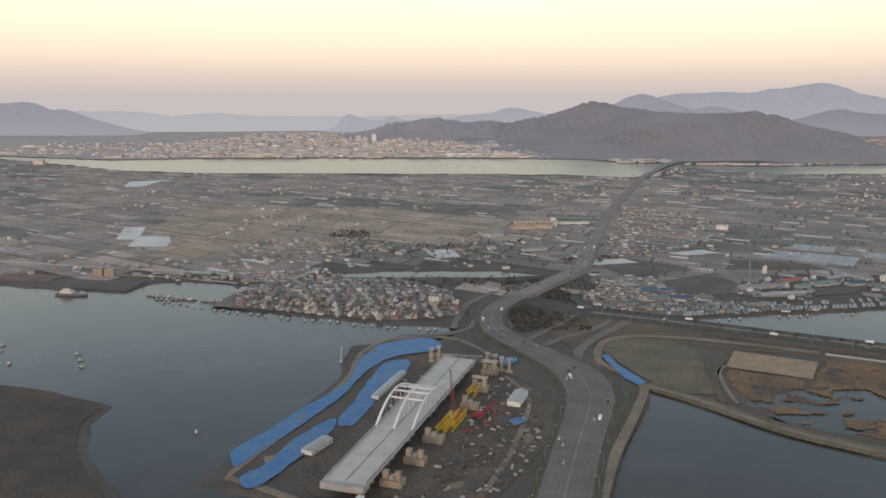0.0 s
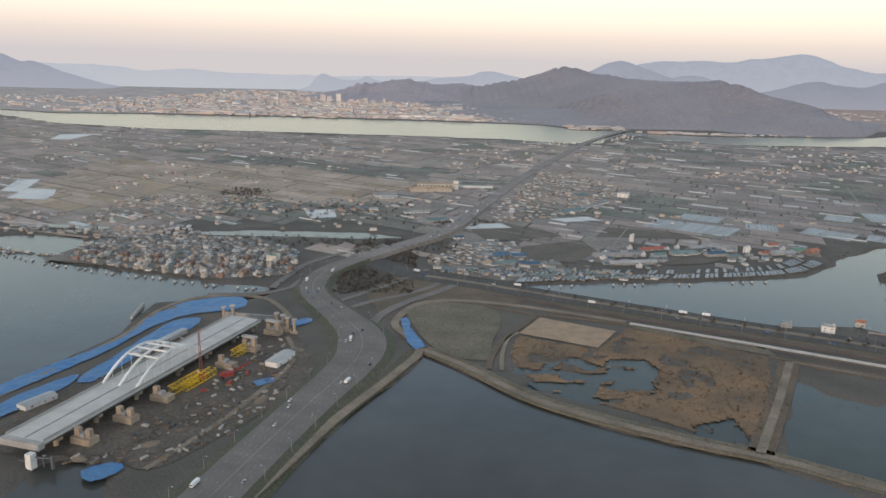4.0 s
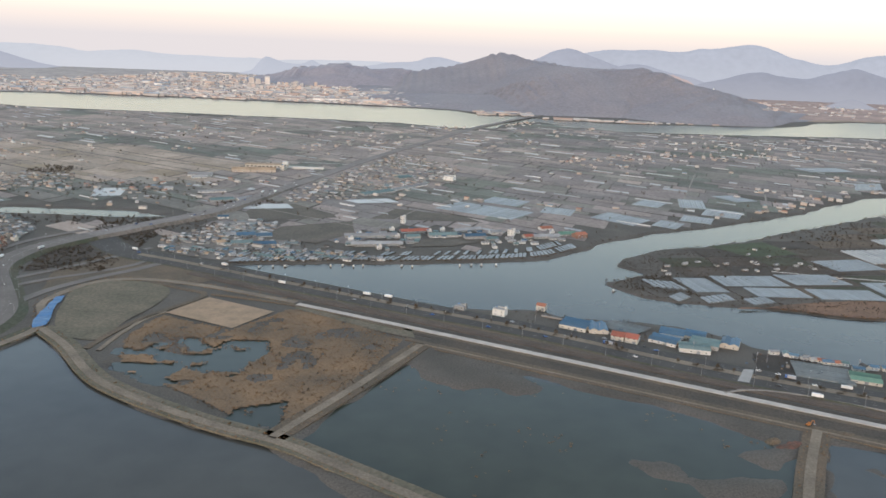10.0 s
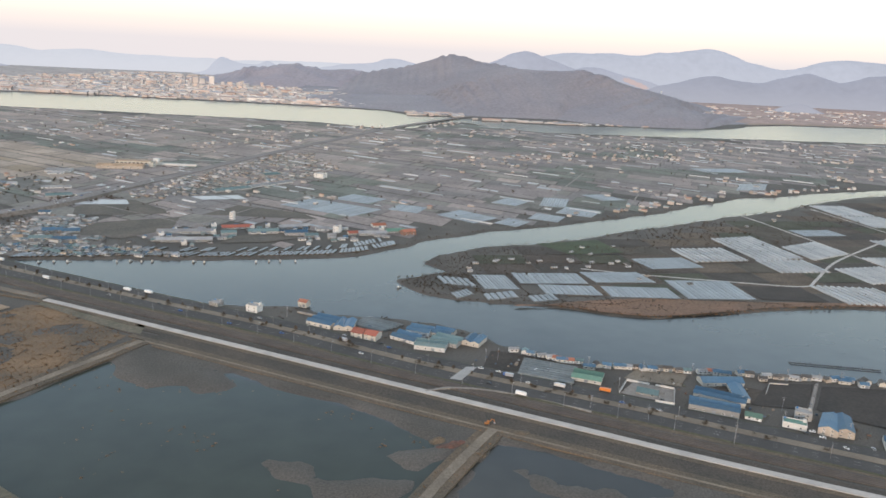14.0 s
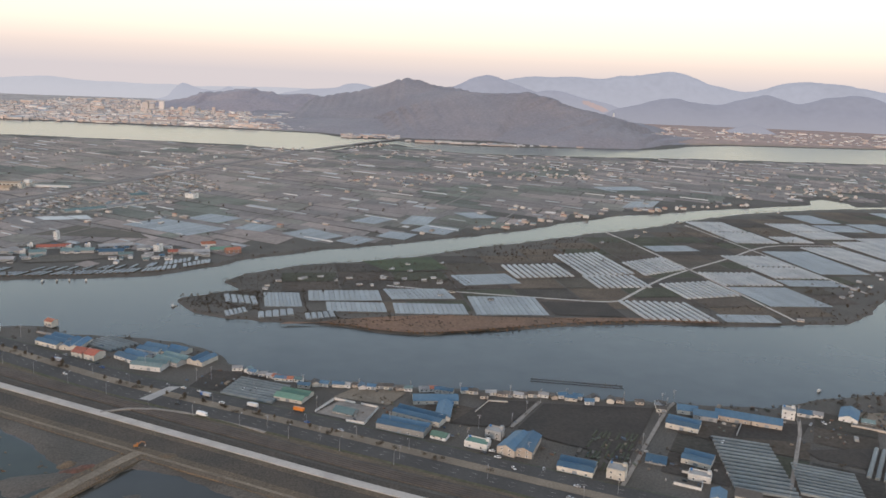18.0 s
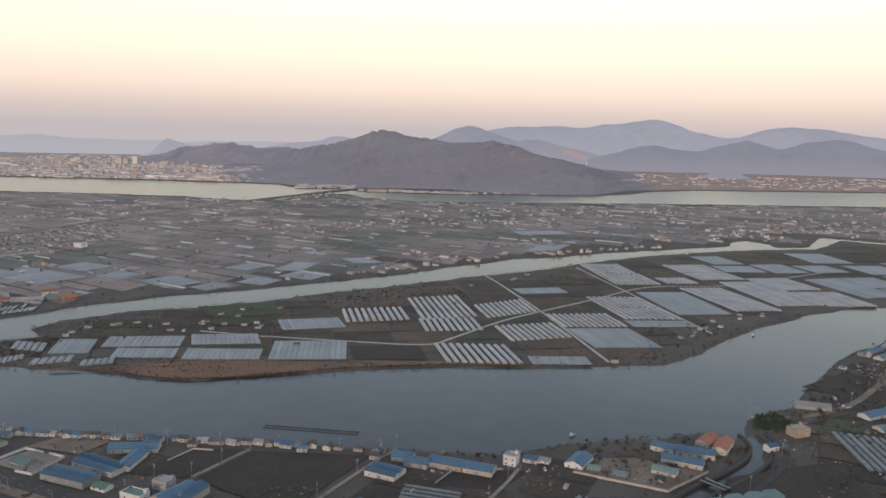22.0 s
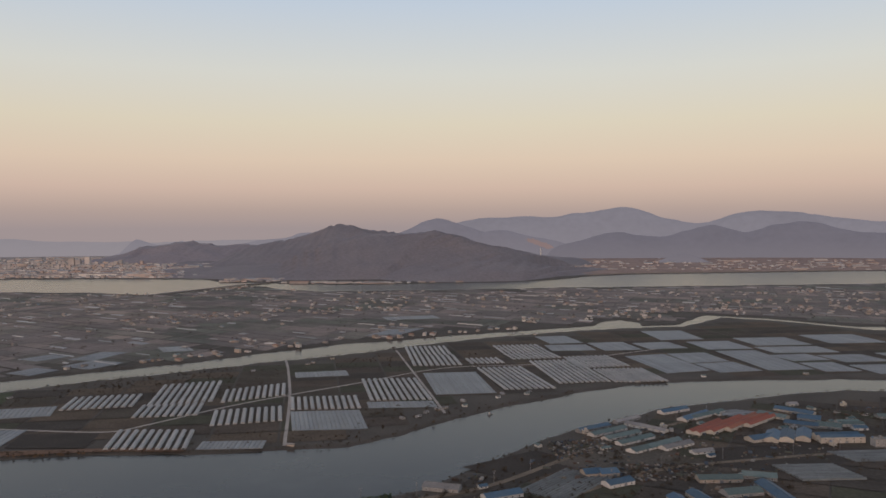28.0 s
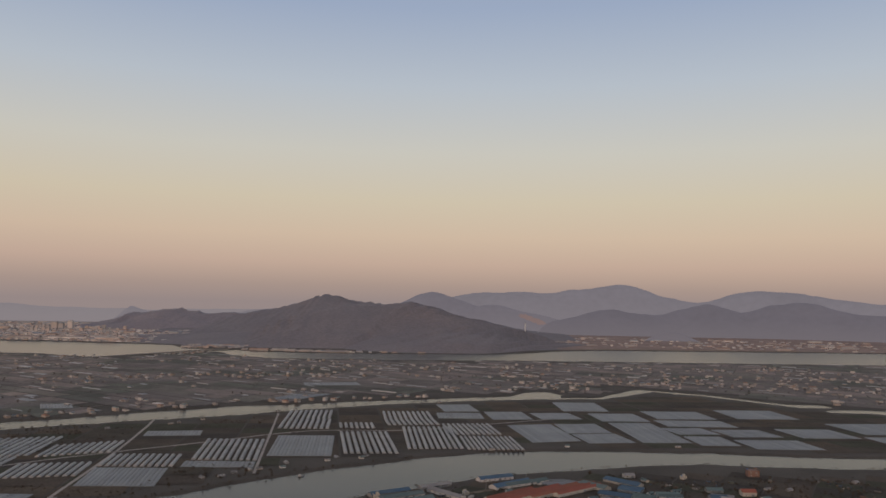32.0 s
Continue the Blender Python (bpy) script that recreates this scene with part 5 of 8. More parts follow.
# ---- villages: many small houses, each variant built once and then copied ----
KEEP_CLEAR = [[(217, 762), (282, 799), (290, 747), (260, 705), (212, 714)], [(180, 867), (212, 874), (258, 830), (266, 812), (185, 783), (170, 828)], [(323, 869), (394, 842), (414, 814), (299, 814)], [(352, 733), (421, 743), (380, 712), (343, 704)], [(686, 411), (708, 440), (733, 440), (713, 407)], [(719, 408), (737, 438), (795, 435), (757, 360), (755, 383), (732, 396)], [(823, 403), (854, 398), (870, 419), (835, 421)], [(853, 390), (883, 393), (917, 392), (893, 362), (855, 381)]]

CLEAR_BOXES = [(min(p[0] for p in z), min(p[1] for p in z), max(p[0] for p in z), max(p[1] for p in z)) for z in KEEP_CLEAR]


def clear_of_roads(x, y, gap):
    px, py = np.array([float(x)]), np.array([float(y)])
    for z, (x0, y0, x1, y1) in zip(KEEP_CLEAR, CLEAR_BOXES):
        if x0 < x < x1 and y0 < y < y1 and inside_distance(px, py, z)[0] > -1:
            return False
    return np.min(np.hypot(HIGHWAY[:, 0] - x, HIGHWAY[:, 1] - y)) > gap and np.min(np.hypot(COAST[:, 0] - x, COAST[:, 1] - y)) > gap + 4


def lots(zone, step, turn, jitter, seed, margin=4.0, keep=1.0, gap=16.0):
    """Building lots on a loose grid inside a zone, on dry land and off the roads."""
    rnd = random.Random(seed)
    z = np.array(zone, float)
    c = z.mean(0)
    a = radians(turn)
    u, v = np.array([math.cos(a), math.sin(a)]), np.array([-math.sin(a), math.cos(a)])
    R = np.max(np.linalg.norm(z - c, axis=1))
    n = int(R / step) + 2
    out = []
    for j in range(-n, n + 1):
        for i in range(-n, n + 1):
            p = c + u * (i + rnd.uniform(-jitter, jitter)) * step + v * (j + rnd.uniform(-jitter, jitter)) * step * 1.1
            if rnd.random() < keep and inside_distance(np.array([p[0]]), np.array([p[1]]), zone)[0] > 0 and clear_of_roads(p[0], p[1], gap):
                out.append((float(p[0]), float(p[1]), turn + rnd.choice((0, 0, 0, 90)) + rnd.uniform(-8, 8)))
    if not out:
        return []
    xy = np.array([(o[0], o[1]) for o in out])
    dry = land_level(xy[:, 0], xy[:, 1]) > margin
    return [o for o, ok in zip(out, dry) if ok]


def settle(places, variants, seed):
    """The first of each variant is built in place, the rest are copies."""
    rnd = random.Random(seed)
    made = {}
    for x, y, turn in places:
        k = rnd.randrange(len(variants))
        if k not in made:
            made[k] = variants[k](x, y, turn)
        else:
            copy_thing(made[k], pose(x, y, 0, 0, 0, turn))


SZ = 0.54


def fv(w, d, h, wall, wins=2):
    return lambda x, y, t: flat_house(x, y, w * SZ, d * SZ, t, h * SZ, wall, "village houses", True, wins)


def sv(w, d, h, roof, wall, kind="house", group="village houses"):
    return lambda x, y, t: shed(x, y, w * SZ, d * SZ, t, h * SZ, roof, wall, 2, group, kind)


W_VILLAGE = [(-205, 668), (-188, 745), (-120, 778), (-40, 768), (8, 722), (14, 640), (-40, 622), (-136, 652)]
settle([q for q in lots(W_VILLAGE, 6.5, -20, 0.4, 3, 5.0, 0.85) if q[1] < 690], [fv(8, 7, 6.5, "tan"), fv(9, 7, 5, "cream"), fv(6, 6, 4.4, "orange"), fv(7, 6, 4, "white"), fv(11, 7, 5.6, "red"), sv(8, 6, 4, "dark", "tan"), sv(9, 6, 4, "grey", "grey"), sv(6, 5, 3, "dark", "grey"), sv(11, 6, 3.5, "tan", "grey"), sv(7, 5, 3, "dark", "orange"), sv(7, 5, 3.4, "tan", "tan"),
       fv(8, 7, 5, "grey"), fv(7, 6, 6.4, "tan"), sv(10, 6, 3.4, "grey", "white"), sv(9, 6, 3.2, "teal", "grey")], 5)
MARKET = [(122, 690), (180, 795), (240, 755), (252, 684), (330, 664), (325, 654), (260, 647), (190, 634), (150, 650)]
settle([q for q in lots(MARKET, 6.4, -15, 0.42, 11, 4, 0.85) if q[1] < 676], [sv(7, 5, 3.2, "blue", "grey", "shop", "market shops"), sv(7, 5, 3.2, "teal", "grey", "shop", "market shops"), sv(8, 5, 3.4, "grey", "white", "shop", "market shops"), sv(13, 5, 3.4, "grey", "white", "shop", "market shops"), fv(6, 6, 3.5, "grey"), sv(5, 4, 3, "dark", "grey", "shop", "market shops"), sv(15, 5, 3.5, "teal", "grey", "shop", "market shops"), sv(6, 5, 3, "tan", "grey", "shop", "market shops")], 12)
settle([q for q in lots([(262, 694), (330, 690), (420, 712), (515, 752), (500, 785), (430, 782), (300, 770)], 10, 15, 0.4, 14, 5, 0.55)], [sv(12, 7, 4, "grey", "white", "shed", "bank sheds"), sv(9, 6, 3.4, "teal", "grey", "shed", "bank sheds"), sv(14, 7, 4, "grey", "grey", "shed", "bank sheds"), sv(8, 6, 3.6, "blue", "white", "shed", "bank sheds"), fv(8, 7, 5, "white"), sv(8, 6, 3, "dark", "grey", "shed", "bank sheds")], 15)
# the string of small houses on the river bank
shore = spline([(570, 478), (590, 468), (621, 458), (670, 454), (728, 450), (773, 445), (800, 440)], 4.4)
rnd = random.Random(21)
bank_styles = [sv(w, d, h, roof, wall, "cottage", "cottages on the bank") for w, d, h, roof, wall in ((9, 7, 4.6, "blue", "white"), (8, 7, 4.2, "orange", "white"), (10, 6, 4.2, "grey", "white"), (8, 6.5, 4.0, "teal", "white"), (9, 7, 4.6, "dark", "cream"), (12, 7, 4.4, "blue", "cream"), (8, 6, 4.0, "dark", "tan"), (9, 6, 4.2, "grey", "white"))]
settle([(p[0] + rnd.uniform(-1, 1), p[1] - rnd.uniform(1.0, 4.0), rnd.choice((0, 0, 90)) + rnd.uniform(-25, 12)) for p in shore if rnd.random() < 0.9] + [(p[0], p[1] - rnd.uniform(7, 11), rnd.uniform(-25, 12)) for p in shore if rnd.random() < 0.16], bank_styles, 22)

# huts among the market gardens on the island and the east bank
isle = lots([(545, 640), (600, 655), (700, 672), (712, 690), (640, 700), (560, 680)], 9, 12, 0.4, 30, 5, 0.3)
isle += lots([(560, 672), (640, 690), (760, 790), (860, 880), (960, 960), (920, 905), (800, 800), (740, 770), (640, 735)], 15, 40, 0.35, 31, 6, 0.3)
isle += lots([(1020, 660), (1060, 690), (1120, 745), (1180, 785), (1150, 790), (1080, 740), (1030, 690)], 13, 40, 0.35, 33, 6, 0.75)
isle += [(728, 631, 10), (700, 652, 5), (690, 640, 0), (1232, 803, 20), (1300, 826, 5), (1400, 834, 0), (955, 601, -10), (1000, 1010, 20), (1180, 1120, 30)]
settle(isle, [sv(7, 5, 3, "grey", "grey", "hut", "garden huts"), sv(6, 5, 3, "dark", "cream", "hut", "garden huts"), sv(9, 4, 2.6, "grey", "tan", "hut", "garden huts"), sv(8, 5, 3, "dark", "grey", "hut", "garden huts"), sv(6, 4, 2.8, "grey", "white", "hut", "garden huts"), sv(7, 5, 3, "teal", "white", "hut", "garden huts"), sv(9, 4, 2.4, "grey", "grey", "hut", "garden huts")], 34)
east = lots([(1010, 500), (1090, 590), (1200, 660), (1330, 700), (1500, 720), (1500, 600), (1380, 560), (1330, 600), (1220, 520), (1110, 530), (1060, 500)], 17, 25, 0.35, 35, 5, 0.2)
settle(east, [sv(9, 6, 3.6, "blue", "white", "shed", "yard sheds"), sv(8, 6, 3.4, "grey", "grey", "shed", "yard sheds"), sv(12, 6, 3.6, "teal", "cream", "shed", "yard sheds"), sv(8, 6, 3.4, "teal", "white", "shed", "yard sheds"), sv(6, 5, 3, "dark", "grey", "shed", "yard sheds"), sv(10, 5, 3, "grey", "white", "shed", "yard sheds"), fv(7, 6, 4, "cream")], 36)

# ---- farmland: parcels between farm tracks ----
# ploughed parcels carry painted distance haze: much paler than the near soil
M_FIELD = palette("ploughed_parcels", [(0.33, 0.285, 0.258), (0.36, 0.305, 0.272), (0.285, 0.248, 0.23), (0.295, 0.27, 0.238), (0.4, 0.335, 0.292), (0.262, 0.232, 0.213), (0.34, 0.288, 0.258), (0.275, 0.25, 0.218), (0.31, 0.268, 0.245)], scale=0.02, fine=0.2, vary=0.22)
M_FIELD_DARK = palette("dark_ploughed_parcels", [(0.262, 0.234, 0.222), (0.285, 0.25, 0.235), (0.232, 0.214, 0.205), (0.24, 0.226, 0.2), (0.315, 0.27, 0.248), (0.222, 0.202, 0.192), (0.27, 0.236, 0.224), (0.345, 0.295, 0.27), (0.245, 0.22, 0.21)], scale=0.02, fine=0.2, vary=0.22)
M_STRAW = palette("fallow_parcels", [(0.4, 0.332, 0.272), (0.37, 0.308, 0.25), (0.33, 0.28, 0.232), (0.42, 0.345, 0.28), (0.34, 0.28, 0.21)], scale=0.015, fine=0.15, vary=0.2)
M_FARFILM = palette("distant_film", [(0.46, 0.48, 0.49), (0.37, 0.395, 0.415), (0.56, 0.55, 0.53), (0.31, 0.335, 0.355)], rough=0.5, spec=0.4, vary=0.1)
M_GARDEN = palette("garden_plots", [(0.098, 0.082, 0.069), (0.116, 0.095, 0.077), (0.082, 0.073, 0.064), (0.085, 0.086, 0.062), (0.135, 0.108, 0.083), (0.1, 0.088, 0.071)], scale=0.04, fine=0.5, vary=0.3)
M_FALLOW = material("dark_fallow", (0.125, 0.108, 0.09), second=(0.09, 0.082, 0.068), scale=0.04, fine=0.5, vary=0.3)
M_SOIL = material("dark_ploughed_soil", (0.043, 0.037, 0.032), second=(0.056, 0.047, 0.04), scale=0.05, fine=0.6, vary=0.25)
M_TREE = palette("bare_shrubs", [(0.08, 0.065, 0.05), (0.1, 0.08, 0.06), (0.067, 0.063, 0.045), (0.12, 0.092, 0.07)], vary=0.3, fine=2.0)
# distance haze painted into these walls and roofs, paler than the nearer villages
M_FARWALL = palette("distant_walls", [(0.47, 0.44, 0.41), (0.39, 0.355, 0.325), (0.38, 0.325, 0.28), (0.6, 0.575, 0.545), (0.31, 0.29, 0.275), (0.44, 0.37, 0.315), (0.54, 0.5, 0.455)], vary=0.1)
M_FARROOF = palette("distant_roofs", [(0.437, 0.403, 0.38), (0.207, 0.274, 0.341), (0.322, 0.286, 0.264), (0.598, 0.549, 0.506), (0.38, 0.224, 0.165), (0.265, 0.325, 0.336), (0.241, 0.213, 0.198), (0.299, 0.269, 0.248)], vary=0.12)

U_DIR = np.array([math.cos(radians(-33)), math.sin(radians(-33))])
V_DIR = np.array([math.cos(radians(69)), math.sin(radians(69))])
rnd = random.Random(41)
cells = []
b = -760.0
while b < 2600:
    hb = rnd.choice((16, 22, 28, 36)) * (1.0 if b < 1300 else 1.4)
    a = -2400.0
    while a < 1900:
        wa = rnd.choice((14, 18, 24, 32, 45, 70, 90)) * rnd.uniform(0.8, 1.2)
        cells.append((a, b, wa, hb))
        a += wa + (rnd.choice((0.4, 0.6, 0.9, 2.6)))
    b += hb + rnd.choice((0.5, 0.8, 1.2, 3.0))
O = np.array([200.0, 700.0])
cen = np.array([O + U_DIR * (a + w / 2) + V_DIR * (b + h / 2) for a, b, w, h in cells])
ok = (inside_distance(cen[:, 0], cen[:, 1], DELTA) > 14) & (cen[:, 1] > 700) & (cen[:, 1] < 2300) & (cen[:, 0] > -1900) & (cen[:, 0] < 2700)
ZONES_BUILT = [W_VILLAGE, MARKET, [(270, 690), (520, 740), (505, 790), (300, 760)], [(-130, 770), (120, 780), (120, 830), (-130, 825)]]
for z, gap in zip(ZONES_BUILT, (0, 0, 0, -20)):
    ok &= inside_distance(cen[:, 0], cen[:, 1], z) < gap
TAN_ZONE = [(-420, 1290), (-130, 1285), (60, 1170), (60, 1015), (-60, 990), (-230, 925), (-360, 900)]
tan_in = inside_distance(cen[:, 0], cen[:, 1], TAN_ZONE) > -10
green_in = value_noise(cen[:, 0], cen[:, 1], 105, 77) > 0.22
DARK_ZONE = [(-120, 850), (-20, 842), (95, 860), (90, 950), (-10, 960), (-115, 930)]
green_in |= inside_distance(cen[:, 0], cen[:, 1], DARK_ZONE) > 0
F, D, T, G, FW, FR, VW, VR, GF = (Soup() for _ in range(9))


def far_house(x, y, w, d, h, turn, dull=False):
    a = radians(turn)
    c, s = math.cos(a), math.sin(a)
    q = lambda u, v, z: (x + u * c - v * s, y + u * s + v * c, z)
    o = [(-w / 2, -d / 2), (w / 2, -d / 2), (w / 2, d / 2), (-w / 2, d / 2)]
    (VW if dull else FW).add([q(*p, -0.3) for p in o] + [q(*p, h) for p in o], [(0, 1, 5, 4), (1, 2, 6, 5), (2, 3, 7, 6), (3, 0, 4, 7)])
    k = 1.05
    (VR if dull else FR).add([q(u * k, v * k, h) for u, v in o] + [q(-w * 0.5, 0, h + d * 0.2), q(w * 0.5, 0, h + d * 0.2)], [(0, 1, 5, 4), (2, 3, 4, 5), (1, 2, 5), (3, 0, 4), (3, 2, 1, 0)])


for (a, b, w, h), c, good, tan, green in zip(cells, cen, ok, tan_in, green_in):
    if not good:
        continue
    jitter = lambda: rnd.uniform(-0.8, 0.8)
    quad = [O + U_DIR * (a + i * w + jitter()) + V_DIR * (b + j * h + jitter()) for i, j in ((0, 0), (1, 0), (1, 1), (0, 1))]
    z = 0.32 + rnd.uniform(0, 0.08)
    if np.min(inside_distance(np.array([q[0] for q in quad]), np.array([q[1] for q in quad]), DELTA)) < 7:
        continue
    (T if tan else GF if green else D if c[0] + rnd.uniform(-220, 220) > 520 or (c[1] < 1010 and c[0] > 130) else F).add([(*p, z) for p in quad], [(0, 1, 2, 3)])
    free = clear_of_roads(c[0], c[1], 22)
    dense = (0.34 if 250 < c[0] < 1700 else 0.24) * (1.0 if c[1] < 1050 else 0.75)
    if free and not tan and rnd.random() < dense:
        lo = rnd.uniform(0.02, 0.6)
        hi = min(0.97, lo + rnd.uniform(12, 60) / w)
        thick = rnd.choice((1.6, 2.0, 2.6)) / h
        d0 = rnd.uniform(0.04, 0.7)
        p = lambda i, j, z: (*(O + U_DIR * (a + i * w) + V_DIR * (b + j * h)), z)
        for s in range(rnd.choice((1, 1, 1, 1, 2, 4))):
            d1 = d0 + thick
            if d1 > 0.97:
                break
            G.add([p(lo, d0, 0.2), p(hi, d0, 0.2), p(hi, d1, 0.2), p(lo, d1, 0.2), p(lo, (d0 + d1) / 2, 1.3), p(hi, (d0 + d1) / 2, 1.3)], [(0, 1, 5, 4), (2, 3, 4, 5), (1, 2, 5), (3, 0, 4)])
            d0 = d1 + 0.5 / h
    if free and rnd.random() < (0.09 if c[0] > 150 else 0.07):
        for _ in range(rnd.choice((1, 1, 2, 4, 6))):
            p = O + U_DIR * (a + rnd.uniform(0, w)) + V_DIR * (b + rnd.choice((0.0, 1.0)) * h + rnd.uniform(-3, 3))
            far_house(p[0], p[1], rnd.uniform(4, 8), rnd.uniform(3, 4.5), rnd.choice((1.6, 1.8, 2, 2.5, 3.2)), -33 + rnd.choice((0, 0, 102)))
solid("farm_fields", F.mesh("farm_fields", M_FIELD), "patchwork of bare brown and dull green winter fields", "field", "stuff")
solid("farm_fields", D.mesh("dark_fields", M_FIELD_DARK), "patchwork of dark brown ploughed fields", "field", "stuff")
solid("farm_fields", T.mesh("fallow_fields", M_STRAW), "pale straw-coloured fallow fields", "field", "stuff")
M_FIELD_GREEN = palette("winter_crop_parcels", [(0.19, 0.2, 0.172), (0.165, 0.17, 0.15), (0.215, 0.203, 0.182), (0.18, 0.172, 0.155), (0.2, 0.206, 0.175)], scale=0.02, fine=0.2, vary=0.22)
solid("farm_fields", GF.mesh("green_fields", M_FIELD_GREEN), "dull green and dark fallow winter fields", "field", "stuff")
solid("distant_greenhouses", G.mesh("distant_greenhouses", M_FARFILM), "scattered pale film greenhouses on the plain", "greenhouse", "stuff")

# strings of houses along the far farm roads and round the river bend
for line, n, spread in (([(1310, 1300), (1420, 1390), (1560, 1420), (1800, 1400), (2100, 1350)], 150, 45), ([(700, 890), (860, 1010), (1000, 1100), (1180, 1190)], 50, 14), ([(200, 1340), (300, 1600), (420, 1780)], 60, 40),
                        ([(430, 1800), (520, 1870), (600, 2000)], 50, 25), ([(640, 1300), (800, 1420), (1000, 1450)], 70, 45), ([(900, 1600), (1300, 1700), (1900, 1750)], 110, 70), ([(-900, 1400), (-500, 1500), (0, 1500)], 60, 90),
                        ([(-700, 830), (-500, 800), (-320, 830)], 60, 25), ([(1500, 1500), (1900, 1560), (2400, 1500)], 110, 60), ([(-300, 850), (-100, 900), (60, 960)], 40, 40)):
    sp = spline(line, 10)
    for _ in range(n):
        p = sp[rnd.randrange(len(sp))]
        x, y = p[0] + rnd.gauss(0, spread), p[1] + rnd.gauss(0, spread * 0.6)
        if inside_distance(np.array([x]), np.array([y]), DELTA)[0] > 8 and clear_of_roads(x, y, 18):
            far_house(x, y, rnd.uniform(4, 8), rnd.uniform(3.2, 5), rnd.choice((1.7, 2, 2, 2.6, 3.8)), -33 + rnd.choice((0, 102)) + rnd.uniform(-8, 8))

# the long factory on the plain
fac = thing("factory", "long cream factory hall with a stair tower", "factory", at=(132, 1122, 0), turn=1)
part("hall", Soup().box(-29, -8, -0.3, 29, 8, 4.6).mesh("hall", WALLS["cream"]), fac)
part("roof", Soup().box(-29.4, -8.4, 4.603, 29.4, 8.4, 5.1).mesh("roof", ROOFS["tan"]), fac)
part("tower", Soup().box(22, -8, 5.103, 28.9, 0, 9.5).mesh("tower", WALLS["white"]), fac)
part("side_wing", Soup().box(29.01, -4, -0.3, 78, 3, 2.6).mesh("side_wing", WALLS["white"]), fac)
for k in range(10):
    part("window", Soup().box(-27 + k * 5.4, -8.1, 1.8, -24 + k * 5.4, -8.003, 3.2).mesh("window", M_GLASS), fac)

# two inland villages
for zone, step, turn, seed, keep in (([(-254, 985), (-85, 1015), (-60, 940), (-140, 860), (-245, 820)], 8, 15, 7, 0.7), ([(91, 927), (160, 900), (186, 1000), (230, 1130), (300, 1300), (340, 1314), (404, 1154), (350, 1030), (250, 890), (207, 879)], 8.6, -20, 9, 0.6),
                                    ([(-330, 800), (-200, 800), (-130, 830), (-90, 780), (-200, 750), (-300, 775)], 8, 5, 13, 0.65), ([(-60, 770), (90, 830), (140, 880), (110, 940), (0, 940)], 15, 10, 17, 0.4), (W_VILLAGE, 5.6, -20, 3, 0.85), (MARKET, 5.2, -15, 11, 0.8)):
    for x, y, t in lots(zone, step, turn, 0.46, seed, 5, keep):
        if (zone is W_VILLAGE and y < 692) or (zone is MARKET and y < 684):
            continue
        far_house(x, y, rnd.choice((3, 3.6, 4.2, 5, 6, 9)) * rnd.uniform(0.8, 1.1), rnd.uniform(2.8, 4.6), rnd.choice((1.0, 1.2, 1.4, 1.6, 1.8, 2.6)), t, True)

# pale farm lanes across the plain
LN = Soup()
for fixed, along, vals in ((V_DIR, U_DIR, np.arange(40, 1300, 95.0)), (U_DIR, V_DIR, np.arange(-1100, 1500, 130.0))):
    for v in vals:
        v = v + rnd.uniform(-25, 25)
        lo, hi = (-1100, 1500) if along is U_DIR else (20, 1350)
        w = rnd.choice((1.6, 2.2, 3.0))
        t = lo + rnd.uniform(0, 200)
        while t < hi:
            e = t + rnd.uniform(60, 220)
            m = np.array([O + fixed * v + along * q for q in np.linspace(t, e, 5)])
            if np.all(inside_distance(m[:, 0], m[:, 1], DELTA) > 9) and m[:, 1].max() < 1860 and m[:, 1].min() > 720 and inside_distance(m[2:3, 0], m[2:3, 1], W_VILLAGE)[0] < 0 and inside_distance(m[2:3, 0], m[2:3, 1], MARKET)[0] < 0:
                LN.add([(*(O + fixed * (v + k * w / 2) + along * q), 0.52) for q, k in ((t, -1), (e, -1), (e, 1), (t, 1))], [(0, 1, 2, 3)])
            t = e + rnd.choice((0, 90, 160, 260))
lanes = LN.mesh("farm_lanes", M_LANE)
lanes.flip_normals() if lanes.polygons[0].normal.z < 0 else None
solid("farm_lanes", lanes, "thin pale concrete lanes between the fields", "lane", "stuff")
chim = thing("chimney", "slender white factory chimney at the hill's foot", "chimney", at=(1464, 3174, 0))
part("shaft", Soup().tube((0, 0, 0), (0, 0, 58), 3.4, 2.2, 10).mesh("shaft", WALLS["white"]), chim)
part("rim", Soup().tube((0, 0, 58), (0, 0, 60), 2.6, 2.6, 10).mesh("rim", ROOFS["grey"]), chim)

FW_NEAR, FR_NEAR, FW, FR = FW, FR, Soup(), Soup()
# the towns beyond the great river
for x0, x1, y0, y1, n, hmax in ((-1000, 480, 2360, 2480, 520, 7), (-1000, 500, 2480, 3300, 1500, 8), (-1500, -700, 2450, 3100, 200, 6), (480, 640, 2160, 2330, 110, 4), (650, 1250, 2090, 2130, 70, 3), (1480, 3200, 2600, 3350, 330, 4), (-520, -60, 2750, 3200, 60, 20), (-900, 300, 3200, 3900, 500, 8)):
    for _ in range(n):
        x, y = rnd.uniform(x0, x1), rnd.uniform(y0, y1)
        if inside_distance(np.array([x]), np.array([y]), FAR_SHORE)[0] > 10:
            big = rnd.random() < 0.1
            far_house(x, y, rnd.uniform(22, 55) if big else rnd.uniform(6, 15), rnd.uniform(10, 18) if big else rnd.uniform(5, 9), rnd.uniform(0.35, 1.0) * hmax, rnd.uniform(-12, 12))
